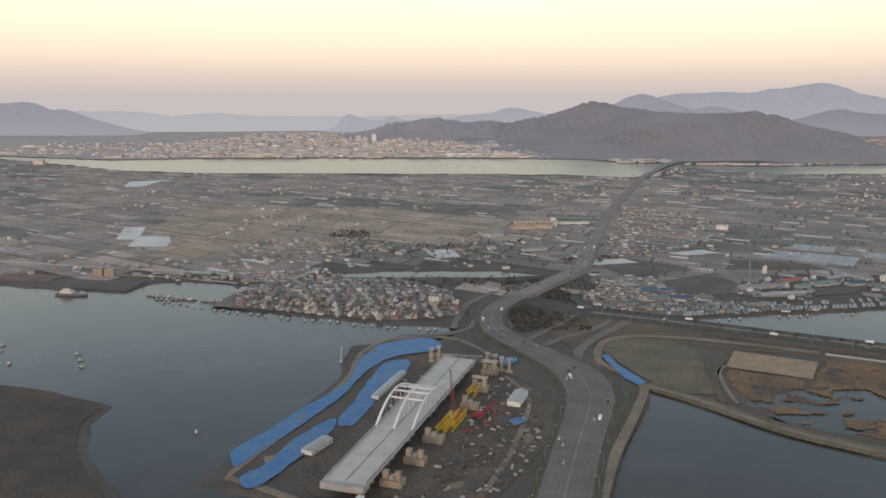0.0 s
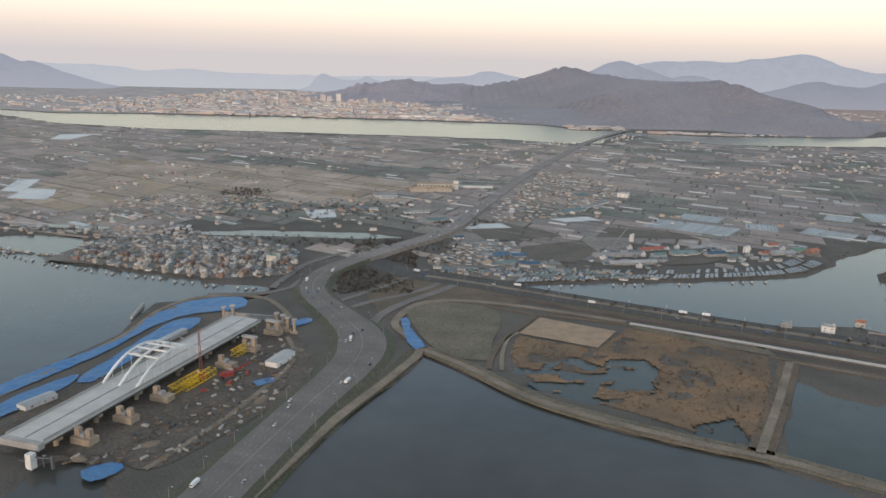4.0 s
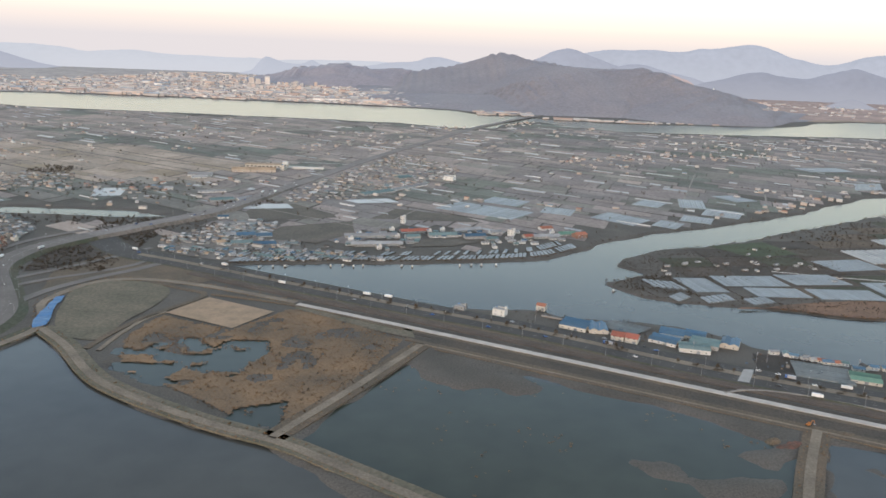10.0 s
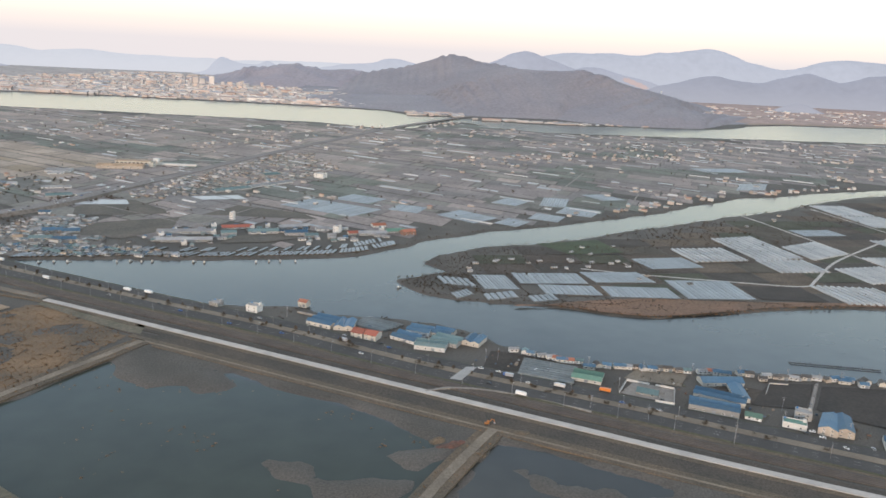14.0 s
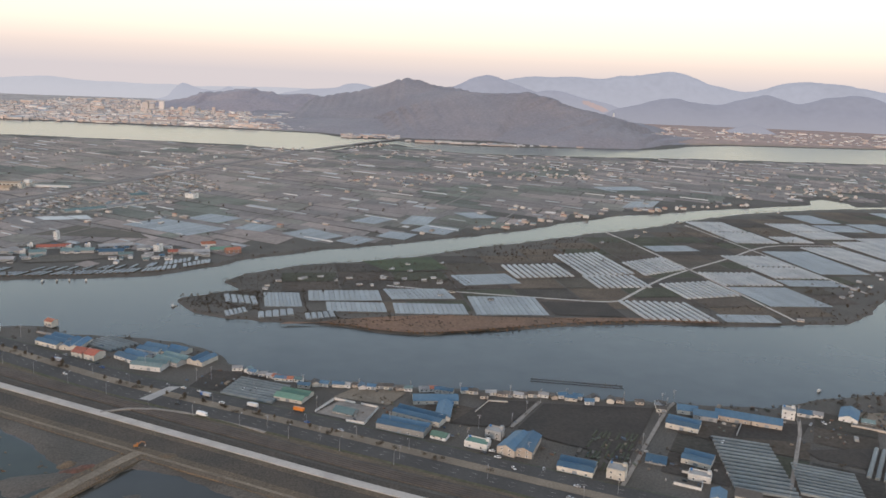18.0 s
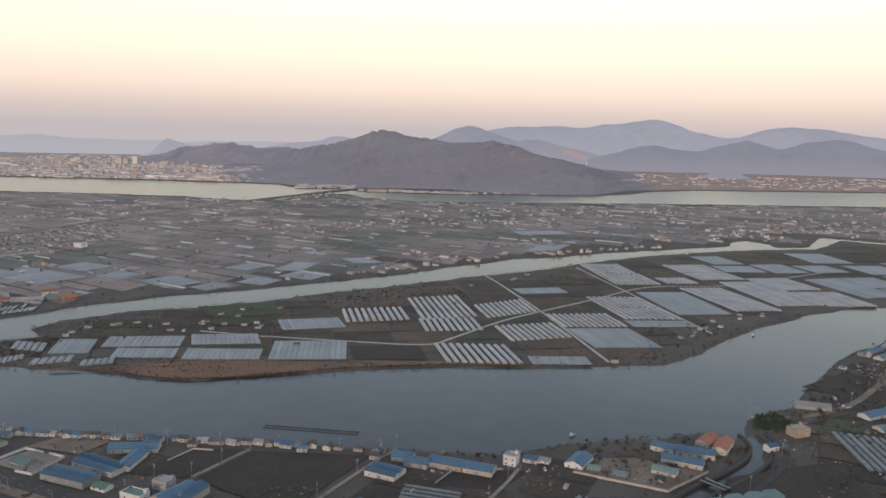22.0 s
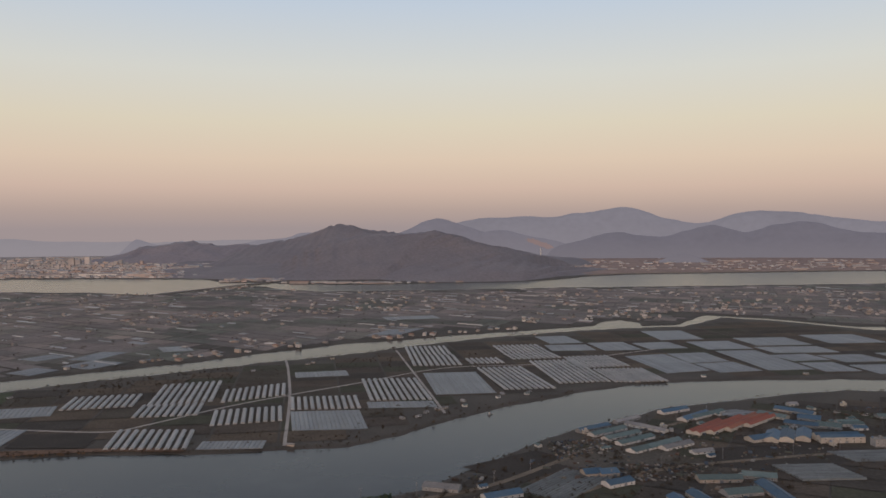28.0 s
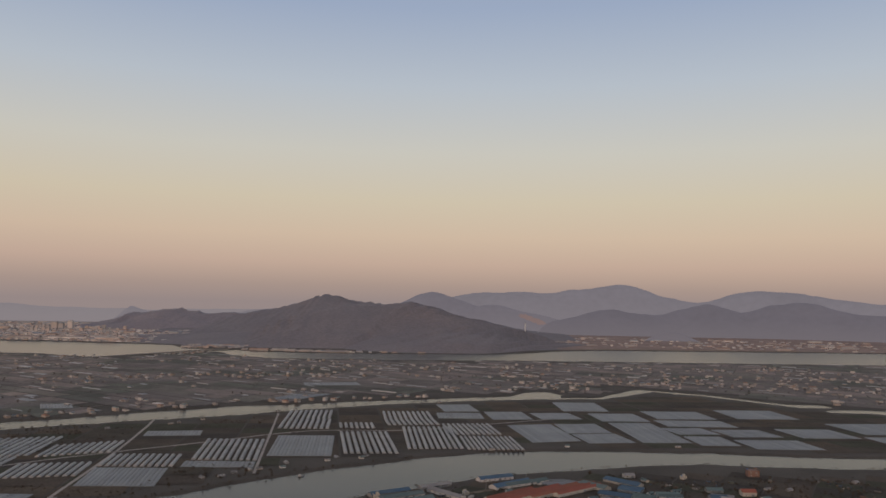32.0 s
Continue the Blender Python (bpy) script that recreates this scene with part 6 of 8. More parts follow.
for x, y, w, h in ((-560, 2395, 150, 9), (-690, 2388, 60, 8), (-60, 2400, 90, 9), (60, 2420, 110, 9), (190, 2390, 70, 10), (-330, 3100, 20, 30), (-305, 3100, 18, 26), (-270, 3100, 18, 34), (-1090, 2130, 26, 10), (-1330, 2200, 30, 14), (-1290, 2205, 26, 16), (-1250, 2195, 24, 13)):
    far_house(x, y, w, 16 if h < 40 else 14, h, 4)
# town walls and roofs are coloured paler still to stand for haze
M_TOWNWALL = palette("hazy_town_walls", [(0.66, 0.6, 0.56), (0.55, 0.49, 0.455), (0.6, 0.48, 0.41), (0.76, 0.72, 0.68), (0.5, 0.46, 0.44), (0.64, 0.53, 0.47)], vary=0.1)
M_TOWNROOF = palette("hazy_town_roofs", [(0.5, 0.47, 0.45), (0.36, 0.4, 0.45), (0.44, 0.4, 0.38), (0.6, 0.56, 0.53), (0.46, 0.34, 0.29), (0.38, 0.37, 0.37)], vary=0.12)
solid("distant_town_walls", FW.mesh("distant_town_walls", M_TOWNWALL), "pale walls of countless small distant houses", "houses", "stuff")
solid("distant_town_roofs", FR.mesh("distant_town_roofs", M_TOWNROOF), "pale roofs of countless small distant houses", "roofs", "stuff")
M_DULLWALL = palette("village_render", [(0.36, 0.34, 0.315), (0.3, 0.285, 0.27), (0.4, 0.35, 0.295), (0.56, 0.545, 0.525), (0.28, 0.268, 0.255), (0.36, 0.295, 0.24), (0.47, 0.455, 0.435)], vary=0.15)
M_DULLROOF = palette("village_roofs", [(0.25, 0.235, 0.22), (0.19, 0.22, 0.245), (0.22, 0.21, 0.2), (0.4, 0.39, 0.38), (0.24, 0.195, 0.165), (0.2, 0.24, 0.25), (0.17, 0.165, 0.158), (0.5, 0.49, 0.48)], vary=0.15)
solid("village_houses", VW.mesh("village_houses", M_DULLWALL), "dull tan and grey walls of crowded village houses", "houses", "stuff")
solid("village_house_roofs", VR.mesh("village_house_roofs", M_DULLROOF), "dull grey and brown roofs of crowded village houses", "roofs", "stuff")
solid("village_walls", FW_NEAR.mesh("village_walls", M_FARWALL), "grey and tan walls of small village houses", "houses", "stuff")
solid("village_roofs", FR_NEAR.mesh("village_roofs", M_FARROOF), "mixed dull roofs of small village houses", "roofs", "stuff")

# fields, yards and lanes in the near strip
for pts, label in (([(686, 411), (708, 440), (733, 440), (713, 407)], "dark ploughed field by the river"), ([(719, 408), (737, 438), (795, 435), (757, 360), (755, 383), (732, 396)], "dark ploughed field with sheds at its edge"),
                   ([(823, 403), (854, 398), (870, 419), (835, 421)], "dark field behind a long workshop"), ([(853, 390), (883, 393), (917, 392), (893, 362), (855, 381)], "dark field beside film tunnels"),
                   ([(549, 444), (557, 474), (594, 465), (570, 446)], "dark field beside a lane"), ([(961, 414), (1027, 436), (1021, 389), (958, 389)], "dark field beyond the inlet"),
                   ([(1037, 487), (1072, 505), (1076, 482), (1050, 480)], "dark field among sheds"), ([(1064, 552), (1112, 586), (1134, 560), (1095, 520)], "dark bare field near the bank"), ([(1204, 552), (1226, 588), (1290, 598), (1300, 560), (1256, 536)], "dark bare field before the sheds")):
    patch("field", pts, M_SOIL, label, "field", 0.34, False)
for pts in KEEP_CLEAR[:4]:
    patch("field", pts, M_FALLOW, "dark bare field among the village roofs", "field", 0.46, False)
patch("field", [(623, 748), (649, 712), (700, 728), (686, 774)], material("winter_greens", (0.07, 0.085, 0.045), second=(0.055, 0.066, 0.04), scale=0.04, fine=0.5, vary=0.25), "dull green field on the river island", "field", 0.36, False)
patch("field", [(772, 598), (824, 598), (818, 636), (766, 632)], M_SOIL, "dark ploughed field beside the reed bank", "field", 0.36, False)
# pale film ponds and flooded plots on the plain
M_FLOOD = material("pale_flooded_film", (0.42, 0.42, 0.415), second=(0.33, 0.335, 0.34), rough=0.4, spec=0.4, scale=0.03, fine=0.3, vary=0.1, bump=0.0)
for pts in ([(-447, 1093), (-418, 1093), (-399, 1020), (-359, 1016), (-342, 972), (-340, 945), (-386, 945), (-394, 991), (-420, 995)], [(-648, 1590), (-673, 1688), (-610, 1718), (-610, 1598)], [(-23, 920), (11, 930), (20, 883), (-8, 873)], [(150, 862), (205, 872), (215, 850), (165, 838)], [(262, 905), (310, 925), (325, 905), (280, 890)]):
    patch("flooded_plot", pts, M_FLOOD, "pale film-covered plot among brown fields", "plot", 0.5, False)
patch("yard", [(627, 440), (639, 455), (665, 448), (656, 431)], M_DIRT, "bare dry earth yard", "yard", 0.34, False)
patch("yard", [(891, 418), (898, 434), (925, 436), (956, 420), (930, 400)], M_DIRT, "walled earth yard with sheds", "yard", 0.36, False)
patch("yard", [(620, 420), (631, 435), (652, 427), (645, 409)], M_LANE, "concrete yard of a walled compound", "yard", 0.36, False)
patch("yard", [(1120, 560), (1160, 600), (1200, 580), (1165, 545)], M_FALLOW, "cluttered earth yard of a scrap dealer", "yard", 0.36)
patch("crossing", [(531, 430), (541, 447), (547, 447), (537, 428)], M_CONCRETE, "pale concrete crossing over the broad road", "crossing", 0.98, False)
for pts, w, label in (([(716, 408), (735, 440)], 2, "narrow pale lane between fields"), ([(750, 342), (800, 432), (808, 443)], 1.8, "farm lane to the river"), ([(821, 340), (860, 409), (867, 426)], 1.8, "farm lane beside the film tunnels"),
                      ([(1006, 470), (1006, 450), (997, 430), (974, 404), (958, 391), (938, 372), (918, 352)], 3.4, "lane along the canal"), ([(1010, 492), (1040, 498), (1080, 520), (1130, 570), (1180, 620), (1250, 672)], 4, "lane along the east bank"),
                      ([(1090, 470), (1130, 510), (1180, 545), (1230, 560), (1300, 575), (1400, 590)], 4, "lane between the workshops")):
    track(pts, w, M_LANE if w < 3 else M_OLD_ASPHALT if "canal" in label else M_DIRT, label, 0.42)
# the western shore: pale road, canal, docks and red earth
track([(-760, 930), (-495, 861), (-387, 832), (-302, 814), (-240, 806)], 3.2, M_GRAVEL, "pale concrete road along the western shore", 0.55)
track([(-700, 890), (-482, 837), (-410, 815), (-341, 793), (-285, 783), (-202, 756)], 4.0, M_LANE, "shore road behind the docks", 0.5)
patch("water", [(-268, 808), (-200, 803), (-196, 789), (-264, 794)], M_POND, "narrow still canal behind the village", "water", 0.52, False)
patch("yard", [(-459, 796), (-425, 798), (-388, 783), (-394, 760), (-438, 762)], material("red_earth", (0.2, 0.125, 0.105), second=(0.14, 0.1, 0.085), scale=0.06, fine=0.4, vary=0.3), "bare reddish earth yard behind the dock", "yard", 0.45, False)
patch("yard", [(-380, 775), (-330, 764), (-296, 770), (-298, 722), (-360, 735)], M_FALLOW, "dark paved dock yard at the water's edge", "yard", 0.4, False)
M_TRODDEN = material("trodden_village_ground", (0.19, 0.17, 0.15), second=(0.14, 0.128, 0.115), scale=0.05, fine=0.4, vary=0.3)
patch("village_ground", W_VILLAGE, M_TRODDEN, "trodden grey ground between village houses", "ground", 0.36, False)
patch("village_ground", [(126, 690), (180, 790), (236, 752), (250, 684), (326, 663), (322, 656), (260, 650), (192, 638), (152, 653)], M_TRODDEN, "trodden grey ground between market shops", "ground", 0.36, False)
# parcels of the island and the north bank
P2, plots = Soup(), []
M_PLOT = M_GARDEN.copy()
pn = M_PLOT.node_tree.nodes
M_PLOT.node_tree.links.new(pn.new("ShaderNodeObjectInfo").outputs["Random"], next(x for x in pn if x.bl_idname == "ShaderNodeValToRGB").inputs[0])
for poly, zdir, wa, hb, seed in ((ISLAND, (9, 99), 46, 30, 51), (NEAR, (-27, 62), 30, 22, 53)):
    rr = random.Random(seed)
    ua, va = (np.array([math.cos(radians(k)), math.sin(radians(k))]) for k in zdir)
    o = np.array([900.0, 600.0])
    grid = [(i, j) for i in range(-20, 26) for j in range(-14, 24)]
    c = np.array([o + ua * (i + 0.5) * wa + va * (j + 0.5) * hb for i, j in grid])
    inside = inside_distance(c[:, 0], c[:, 1], poly)
    for (i, j), p, sd in zip(grid, c, inside):
        if sd < 24 or p[0] > 1900 or (poly is ISLAND and p[0] < 900 and p[1] < 600) or (poly is NEAR and (p[0] < 560 or p[1] > 720 or not clear_of_roads(p[0], p[1], 26) or p[1] < 0.0 + 470 - 0.44 * (p[0] - 480) or inside_distance(p[:1], p[1:], CANAL_EAST)[0] > -24)):
            continue
        z = 0.30 + rr.uniform(-0.04, 0.0)
        cs = np.array([o + ua * (i + s) * wa + va * (j + t) * hb for s, t in ((0, 0), (1, 0), (1, 1), (0, 1))])
        if np.min(inside_distance(cs[:, 0], cs[:, 1], poly)) < 7:
            continue
        plot = [(*(o + ua * (i + s) * wa + va * (j + t) * hb), z) for s, t in ((0.02, 0.03), (0.98, 0.03), (0.98, 0.97), (0.02, 0.97))]
        plots.append((p[1] + (0 if poly is NEAR else 60), poly is NEAR, plot))
plots.sort(key=lambda q: q[0])
gardens = {True: thing("market_garden", "bare brown garden plots between the workshops", "garden", "structure"), False: thing("market_garden", "bare brown garden plots on the river island", "garden", "structure")}
count = {True: 0, False: 0}
M_PLOT_NEAR = M_PLOT.copy()
for e, c in zip(next(x for x in M_PLOT_NEAR.node_tree.nodes if x.bl_idname == "ShaderNodeValToRGB").color_ramp.elements, ((0.07, 0.061, 0.053), (0.085, 0.071, 0.058), (0.06, 0.055, 0.049), (0.066, 0.068, 0.05), (0.094, 0.078, 0.062), (0.074, 0.067, 0.056))):
    e.color = (*c, 1)
for _, side, plot in plots:
    count[side] += 1
    if count[side] <= 300:
        part("plot", mesh_of("plot", plot, [(0, 1, 2, 3)], M_PLOT_NEAR if side else M_PLOT), gardens[side])
    else:
        P2.add(plot, [(0, 1, 2, 3)])
solid("garden_parcels", P2.mesh("garden_parcels", M_GARDEN), "bare market-garden parcels in browns and dull greens", "field", "stuff")

# ---- bare bushes and trees ----
def twig_cloud(n, w, h, seed):
    """A ragged winter bush: many small blades on thin stems."""
    r = np.random.RandomState(seed)
    v, f = [], []
    for k in range(n):
        a, q = r.rand() * 6.283, r.rand() ** 0.6
        z = h * (0.1 + 0.9 * r.rand())
        rad = w * 0.5 * q * (1.05 - 0.55 * (z / h) ** 2)
        p = np.array([math.cos(a) * rad, math.sin(a) * rad, z])
        s = w * (0.08 + 0.13 * r.rand())
        d1, d2 = r.randn(3), r.randn(3)
        d1, d2 = d1 / np.linalg.norm(d1) * s, d2 / np.linalg.norm(d2) * s
        i = len(v)
        v += [p - d1, p + d2, p + d1 * 0.8 - d2 * 0.3]
        f.append((i, i + 1, i + 2))
    for k in range(5):
        a = r.rand() * 6.283
        i = len(v)
        v += [np.array([-0.05 * w, 0, -0.2]), np.array([0.05 * w, 0, -0.2]), np.array([math.cos(a) * w * 0.3, math.sin(a) * w * 0.3, h * 0.8])]
        f.append((i, i + 1, i + 2))
    return np.array(v), np.array(f)


def thicket(name, places, label, seed, mat=None):
    """Many bushes, joined."""
    kinds = [twig_cloud(44, 1.0, 1.0, seed + k) for k in range(5)]
    V, Fc, o = [], [], 0
    r = random.Random(seed)
    for x, y, s, h in places:
        v, f = kinds[r.randrange(5)]
        a = r.uniform(0, 6.28)
        c, q = math.cos(a), math.sin(a)
        V.append(np.stack([x + s * (v[:, 0] * c - v[:, 1] * q), y + s * (v[:, 0] * q + v[:, 1] * c), h * v[:, 2]], 1))
        Fc.append(f + o)
        o += len(v)
    me = mesh_of(name, np.concatenate(V).tolist(), np.concatenate(Fc).tolist(), mat or M_TREE)
    return solid(name, me, label, "bushes", "stuff")


def along_shore(poly, a, b, step, inset, seed, size, keep=1.0):
    r = random.Random(seed)
    out = []
    sp = spline(poly[a:b], step)
    t = np.gradient(sp, axis=0)
    for p, d in zip(sp, t):
        if r.random() > keep:
            continue
        n = np.array([-d[1], d[0]]) / (np.linalg.norm(d) + 1e-9)
        k = r.uniform(*inset)
        q = p + n * k + np.array([r.uniform(-step, step) * 0.4, 0])
        s = r.uniform(*size)
        out.append((q[0], q[1], s * 1.2, s * r.uniform(0.45, 0.8)))
    return out


bushes = []
bushes += along_shore(ISLAND, 0, 13, 3.2, (-5, 1), 61, (1.2, 2.6), 0.8)
bushes += along_shore(ISLAND, 27, 47, 3.0, (-5, 0.5), 62, (1.1, 2.4), 0.6)
bushes += along_shore(DELTA, 20, 36, 4.2, (1, 6), 63, (1.1, 2.3), 0.6)
bushes += along_shore(NEAR, 15, 43, 3.5, (-1, 5), 64, (1.2, 2.5), 0.7)
bushes += along_shore(DELTA, 3, 16, 4.0, (0, 5), 65, (1.1, 2.2), 0.5)
rnd = random.Random(71)
for (x0, y0, x1, y1), n, lo, hi in (((545, 680, 720, 750), 1000, 0.7, 2.0), ((505, 590, 560, 640), 300, 1.2, 2.4), ((520, 632, 720, 690), 1500, 0.6, 1.7), ((720, 740, 900, 900), 420, 1.2, 3), ((920, 860, 1100, 1020), 160, 1.5, 3), ((850, 580, 1010, 640), 160, 1.2, 2.6), ((560, 560, 700, 592), 160, 1.2, 2.2), ((700, 576, 900, 594), 60, 1.2, 2.0), ((700, 770, 860, 880), 130, 2, 4), ((56, 594, 118, 764), 900, 2, 3.6), ((110, 690, 160, 780), 80, 2, 4), ((-80, 740, 110, 785), 160, 2, 4.5),
                                    ((990, 640, 1110, 720), 80, 2, 3.5), ((1010, 470, 1200, 600), 190, 2, 4), ((1180, 600, 1500, 720), 170, 2, 4), ((900, 425, 1000, 470), 90, 2, 4), ((380, 500, 560, 540), 80, 1.5, 3), ((240, 355, 330, 470), 150, 1.2, 2.4),
                                    ((-190, 655, 10, 770), 260, 1.6, 3.2), ((130, 640, 330, 700), 120, 1.4, 2.6), ((-140, 870, 110, 990), 200, 2.5, 5), ((130, 850, 200, 885), 110, 3, 5), ((-150, 1000, -90, 1060), 90, 3, 6)):
    for _ in range(n):
        x, y = rnd.uniform(x0, x1), rnd.uniform(y0, y1)
        s = rnd.uniform(lo, hi) * 0.95
        bushes.append((x, y, s, s * rnd.uniform(0.4, 0.75)))
for line in ([(500, 600), (509, 618.5), (549, 635)], [(507, 589), (532, 581), (559, 592)], [(516, 622), (529, 581)], [(529.5, 627), (541, 593)], [(551, 636), (564, 576)], [(561, 589), (586, 586), (618, 576), (653, 572)], [(584, 641), (595, 587)],
             [(613, 589), (618, 574)], [(512, 598), (554, 610)], [(652, 598), (653, 572)], [(595, 590), (652, 593)], [(549, 635), (584, 641), (650, 655), (712, 664)], [(653, 572), (700, 590), (790, 588)]):
    for q in spline(line, 1.3):
        bushes.append((q[0] + rnd.uniform(-0.7, 0.7), q[1] + rnd.uniform(-0.7, 0.7), rnd.uniform(0.8, 1.5), rnd.uniform(0.5, 1.1)))
xy = np.array([(b[0], b[1]) for b in bushes])
dry = land_level(xy[:, 0], xy[:, 1]) > 1.0
bushes = [b for b, k in zip(bushes, dry) if k and clear_of_roads(b[0], b[1], 12.0)]
thicket("shore_bushes", bushes, "ragged dark bare bushes along banks and plots", 81)
far_bushes = []
for _ in range(1500):
    a, b = rnd.uniform(-900, 1700), rnd.uniform(60, 1500)
    p = O + U_DIR * a + V_DIR * b
    if 760 < p[1] < 1850:
        s = rnd.uniform(1.8, 4)
        far_bushes.append((p[0], p[1], s, s * rnd.uniform(0.6, 1.0)))
xy = np.array([(b[0], b[1]) for b in far_bushes])
good = inside_distance(xy[:, 0], xy[:, 1], DELTA) > 6
thicket("field_bushes", [b for b, k in zip(far_bushes, good) if k], "scattered dark bushes and hedges on the plain", 91)
reed_tufts = []
for _ in range(3400):
    x, y = rnd.uniform(180, 350), rnd.uniform(355, 530)
    reed_tufts.append((x, y, rnd.uniform(0.9, 2.0), rnd.uniform(0.35, 0.75)))
xy = np.array([(b[0], b[1]) for b in reed_tufts])
bed = REED_YARD
good = (inside_distance(xy[:, 0], xy[:, 1], bed) > 2) & (land_level(xy[:, 0], xy[:, 1]) > 1.0)
M_TUFT = palette("reed_tufts", [(0.25, 0.155, 0.085), (0.21, 0.13, 0.07), (0.16, 0.105, 0.062), (0.28, 0.18, 0.1)], vary=0.2, fine=2.0)
thicket("reed_tufts", [b for b, k in zip(reed_tufts, good) if k], "tufts of rust-brown dry reeds", 95, M_TUFT)
iso = []
for _ in range(900):
    x, y = rnd.uniform(600, 840), rnd.uniform(544, 590)
    iso.append((x, y, rnd.uniform(1.2, 2.4), rnd.uniform(0.5, 1.1)))
xy = np.array([(b[0], b[1]) for b in iso])
good = inside_distance(xy[:, 0], xy[:, 1], [(600, 568), (645, 558), (678, 552), (733, 565), (773, 580), (834, 590), (834, 584), (773, 573), (733, 558), (678, 545), (645, 551)]) > 0
thicket("reed_tufts", [b for b, k in zip(iso, good) if k], "reed tufts along the island bank", 97, M_TUFT)


def tree(x, y, h, seed):
    """A bare winter tree: tapered trunk, limbs and a thin twiggy crown."""
    r = random.Random(seed)
    ob = thing("tree", "small bare winter tree with a thin twiggy crown", "tree", group="roadside trees", at=(x, y, 0))
    S = Soup().tube((0, 0, -0.3), (0.1, 0, h * 0.55), h * 0.035, h * 0.018, 6)
    for k in range(6):
        a, z = k * 1.1 + r.uniform(0, 1), h * r.uniform(0.28, 0.5)
        S.tube((0, 0, z), (math.cos(a) * h * 0.28, math.sin(a) * h * 0.28, z + h * 0.32), h * 0.014, h * 0.005, 5)
    part("trunk", S.mesh("trunk", M_TREE), ob)
    v, f = twig_cloud(150, h * 0.75, h * 0.75, seed)
    v[:, 2] += h * 0.28
    part("crown", mesh_of("crown", v.tolist(), f.tolist(), M_TREE), ob)
    return ob


protos = [tree(430, 500, 2.6, 201), tree(452, 488, 2.1, 202), tree(474, 476, 3.2, 203)]
for k, p in enumerate(COAST[18:62:1]):
    if rnd.random() < 0.85:
        copy_thing(protos[k % 3], pose(p[0] + rnd.uniform(-1.2, 1.2), p[1] + rnd.uniform(-1.5, 1.5), 0.9, 0, 0, rnd.uniform(0, 360)))
for x, y in ((118, 660), (104, 690), (60, 560), (66, 610), (80, 640), (96, 640), (12, 612), (20, 640), (310, 655), (352, 664), (400, 672), (540, 726), (600, 640), (760, 800), (1012, 640), (1050, 690), (1100, 560), (1005, 500), (880, 447), (905, 455), (925, 452), (1210, 700), (1300, 708), (1150, 1140), (690, 836), (1240, 1210)):
    if land_level(np.array([float(x)]), np.array([float(y)]))[0] > 2:
        copy_thing(protos[rnd.randrange(3)], pose(x, y, 0, 0, 0, rnd.uniform(0, 360)))

# ---- the bridge under construction on the peninsula ----
def at_deck(u, v):
    """A place on the deck: u across it (0 to 1), v along it from its near end (0 to 1)."""
    a, b, c, d = (np.array(p, float) for p in ((-55, 336), (-35, 330), (22, 502), (0, 510)))
    p = (a * (1 - u) + b * u) * (1 - v) + (d * (1 - u) + c * u) * v
    return float(p[0]), float(p[1])


bridge = thing("bridge", "unfinished concrete road bridge with white steel arches", "bridge", at=(0, 0, 0))
DZ = 8.0
S = Soup()
S.slab([at_deck(0, 0), at_deck(1, 0), at_deck(1, 1), at_deck(0, 1)], DZ - 1.4, DZ)
part("deck", S.mesh("deck", M_DECK), bridge, "pale grey concrete deck")
for u0, u1, h, nm in ((0.0, 0.02, 1.0, "parapet"), (0.98, 1.0, 1.0, "parapet"), (0.49, 0.51, 0.35, "median_kerb")):
    part(nm, Soup().slab([at_deck(u0, 0), at_deck(u1, 0), at_deck(u1, 1), at_deck(u0, 1)], DZ + 0.003, DZ + h).mesh(nm, M_CONCRETE), bridge)
M_GIRDER = material("dark_girder", (0.12, 0.12, 0.13), rough=0.6, vary=0.1)
for u in (0.12, 0.36, 0.64, 0.88):
    part("girder", Soup().slab([at_deck(u - 0.05, 0.01), at_deck(u + 0.05, 0.01), at_deck(u + 0.05, 0.99), at_deck(u - 0.05, 0.99)], DZ - 3.2, DZ - 1.4).mesh("girder", M_GIRDER), bridge)
part("end_wall", Soup().slab([at_deck(-0.02, -0.02), at_deck(1.02, -0.02), at_deck(1.02, 0.0), at_deck(-0.02, 0.0)], DZ - 3.0, DZ - 0.02).mesh("end_wall", M_CONCRETE), bridge, "grey formed concrete end beam")
ARC = {}
for i, u in enumerate((0.03, 0.5, 0.97)):
    S = Soup()
    pts = []
    for k in range(25):
        s = k / 24
        x, y = at_deck(u, 0.335 + 0.33 * s)
        pts.append((x, y, DZ + 10.8 * 4 * s * (1 - s)))
    for p, q in zip(pts, pts[1:]):
        S.beam(p, q, 1.0, 1.1)
    part("arch_rib", S.mesh("arch_rib", M_STEEL_WHITE), bridge, "white painted steel arch")
    for k in range(3, 23, 3):
        part("hanger", Soup().tube(pts[k], (pts[k][0], pts[k][1], DZ), 0.1, n=6).mesh("hanger", M_STEEL_WHITE), bridge)
    ARC[i] = pts
for k in (8, 11, 14, 17):
    for a, b in ((0, 1), (1, 2)):
        part("cross_beam", Soup().beam(ARC[a][k], ARC[b][k], 0.9, 0.7).mesh("cross_beam", M_STEEL_WHITE), bridge)
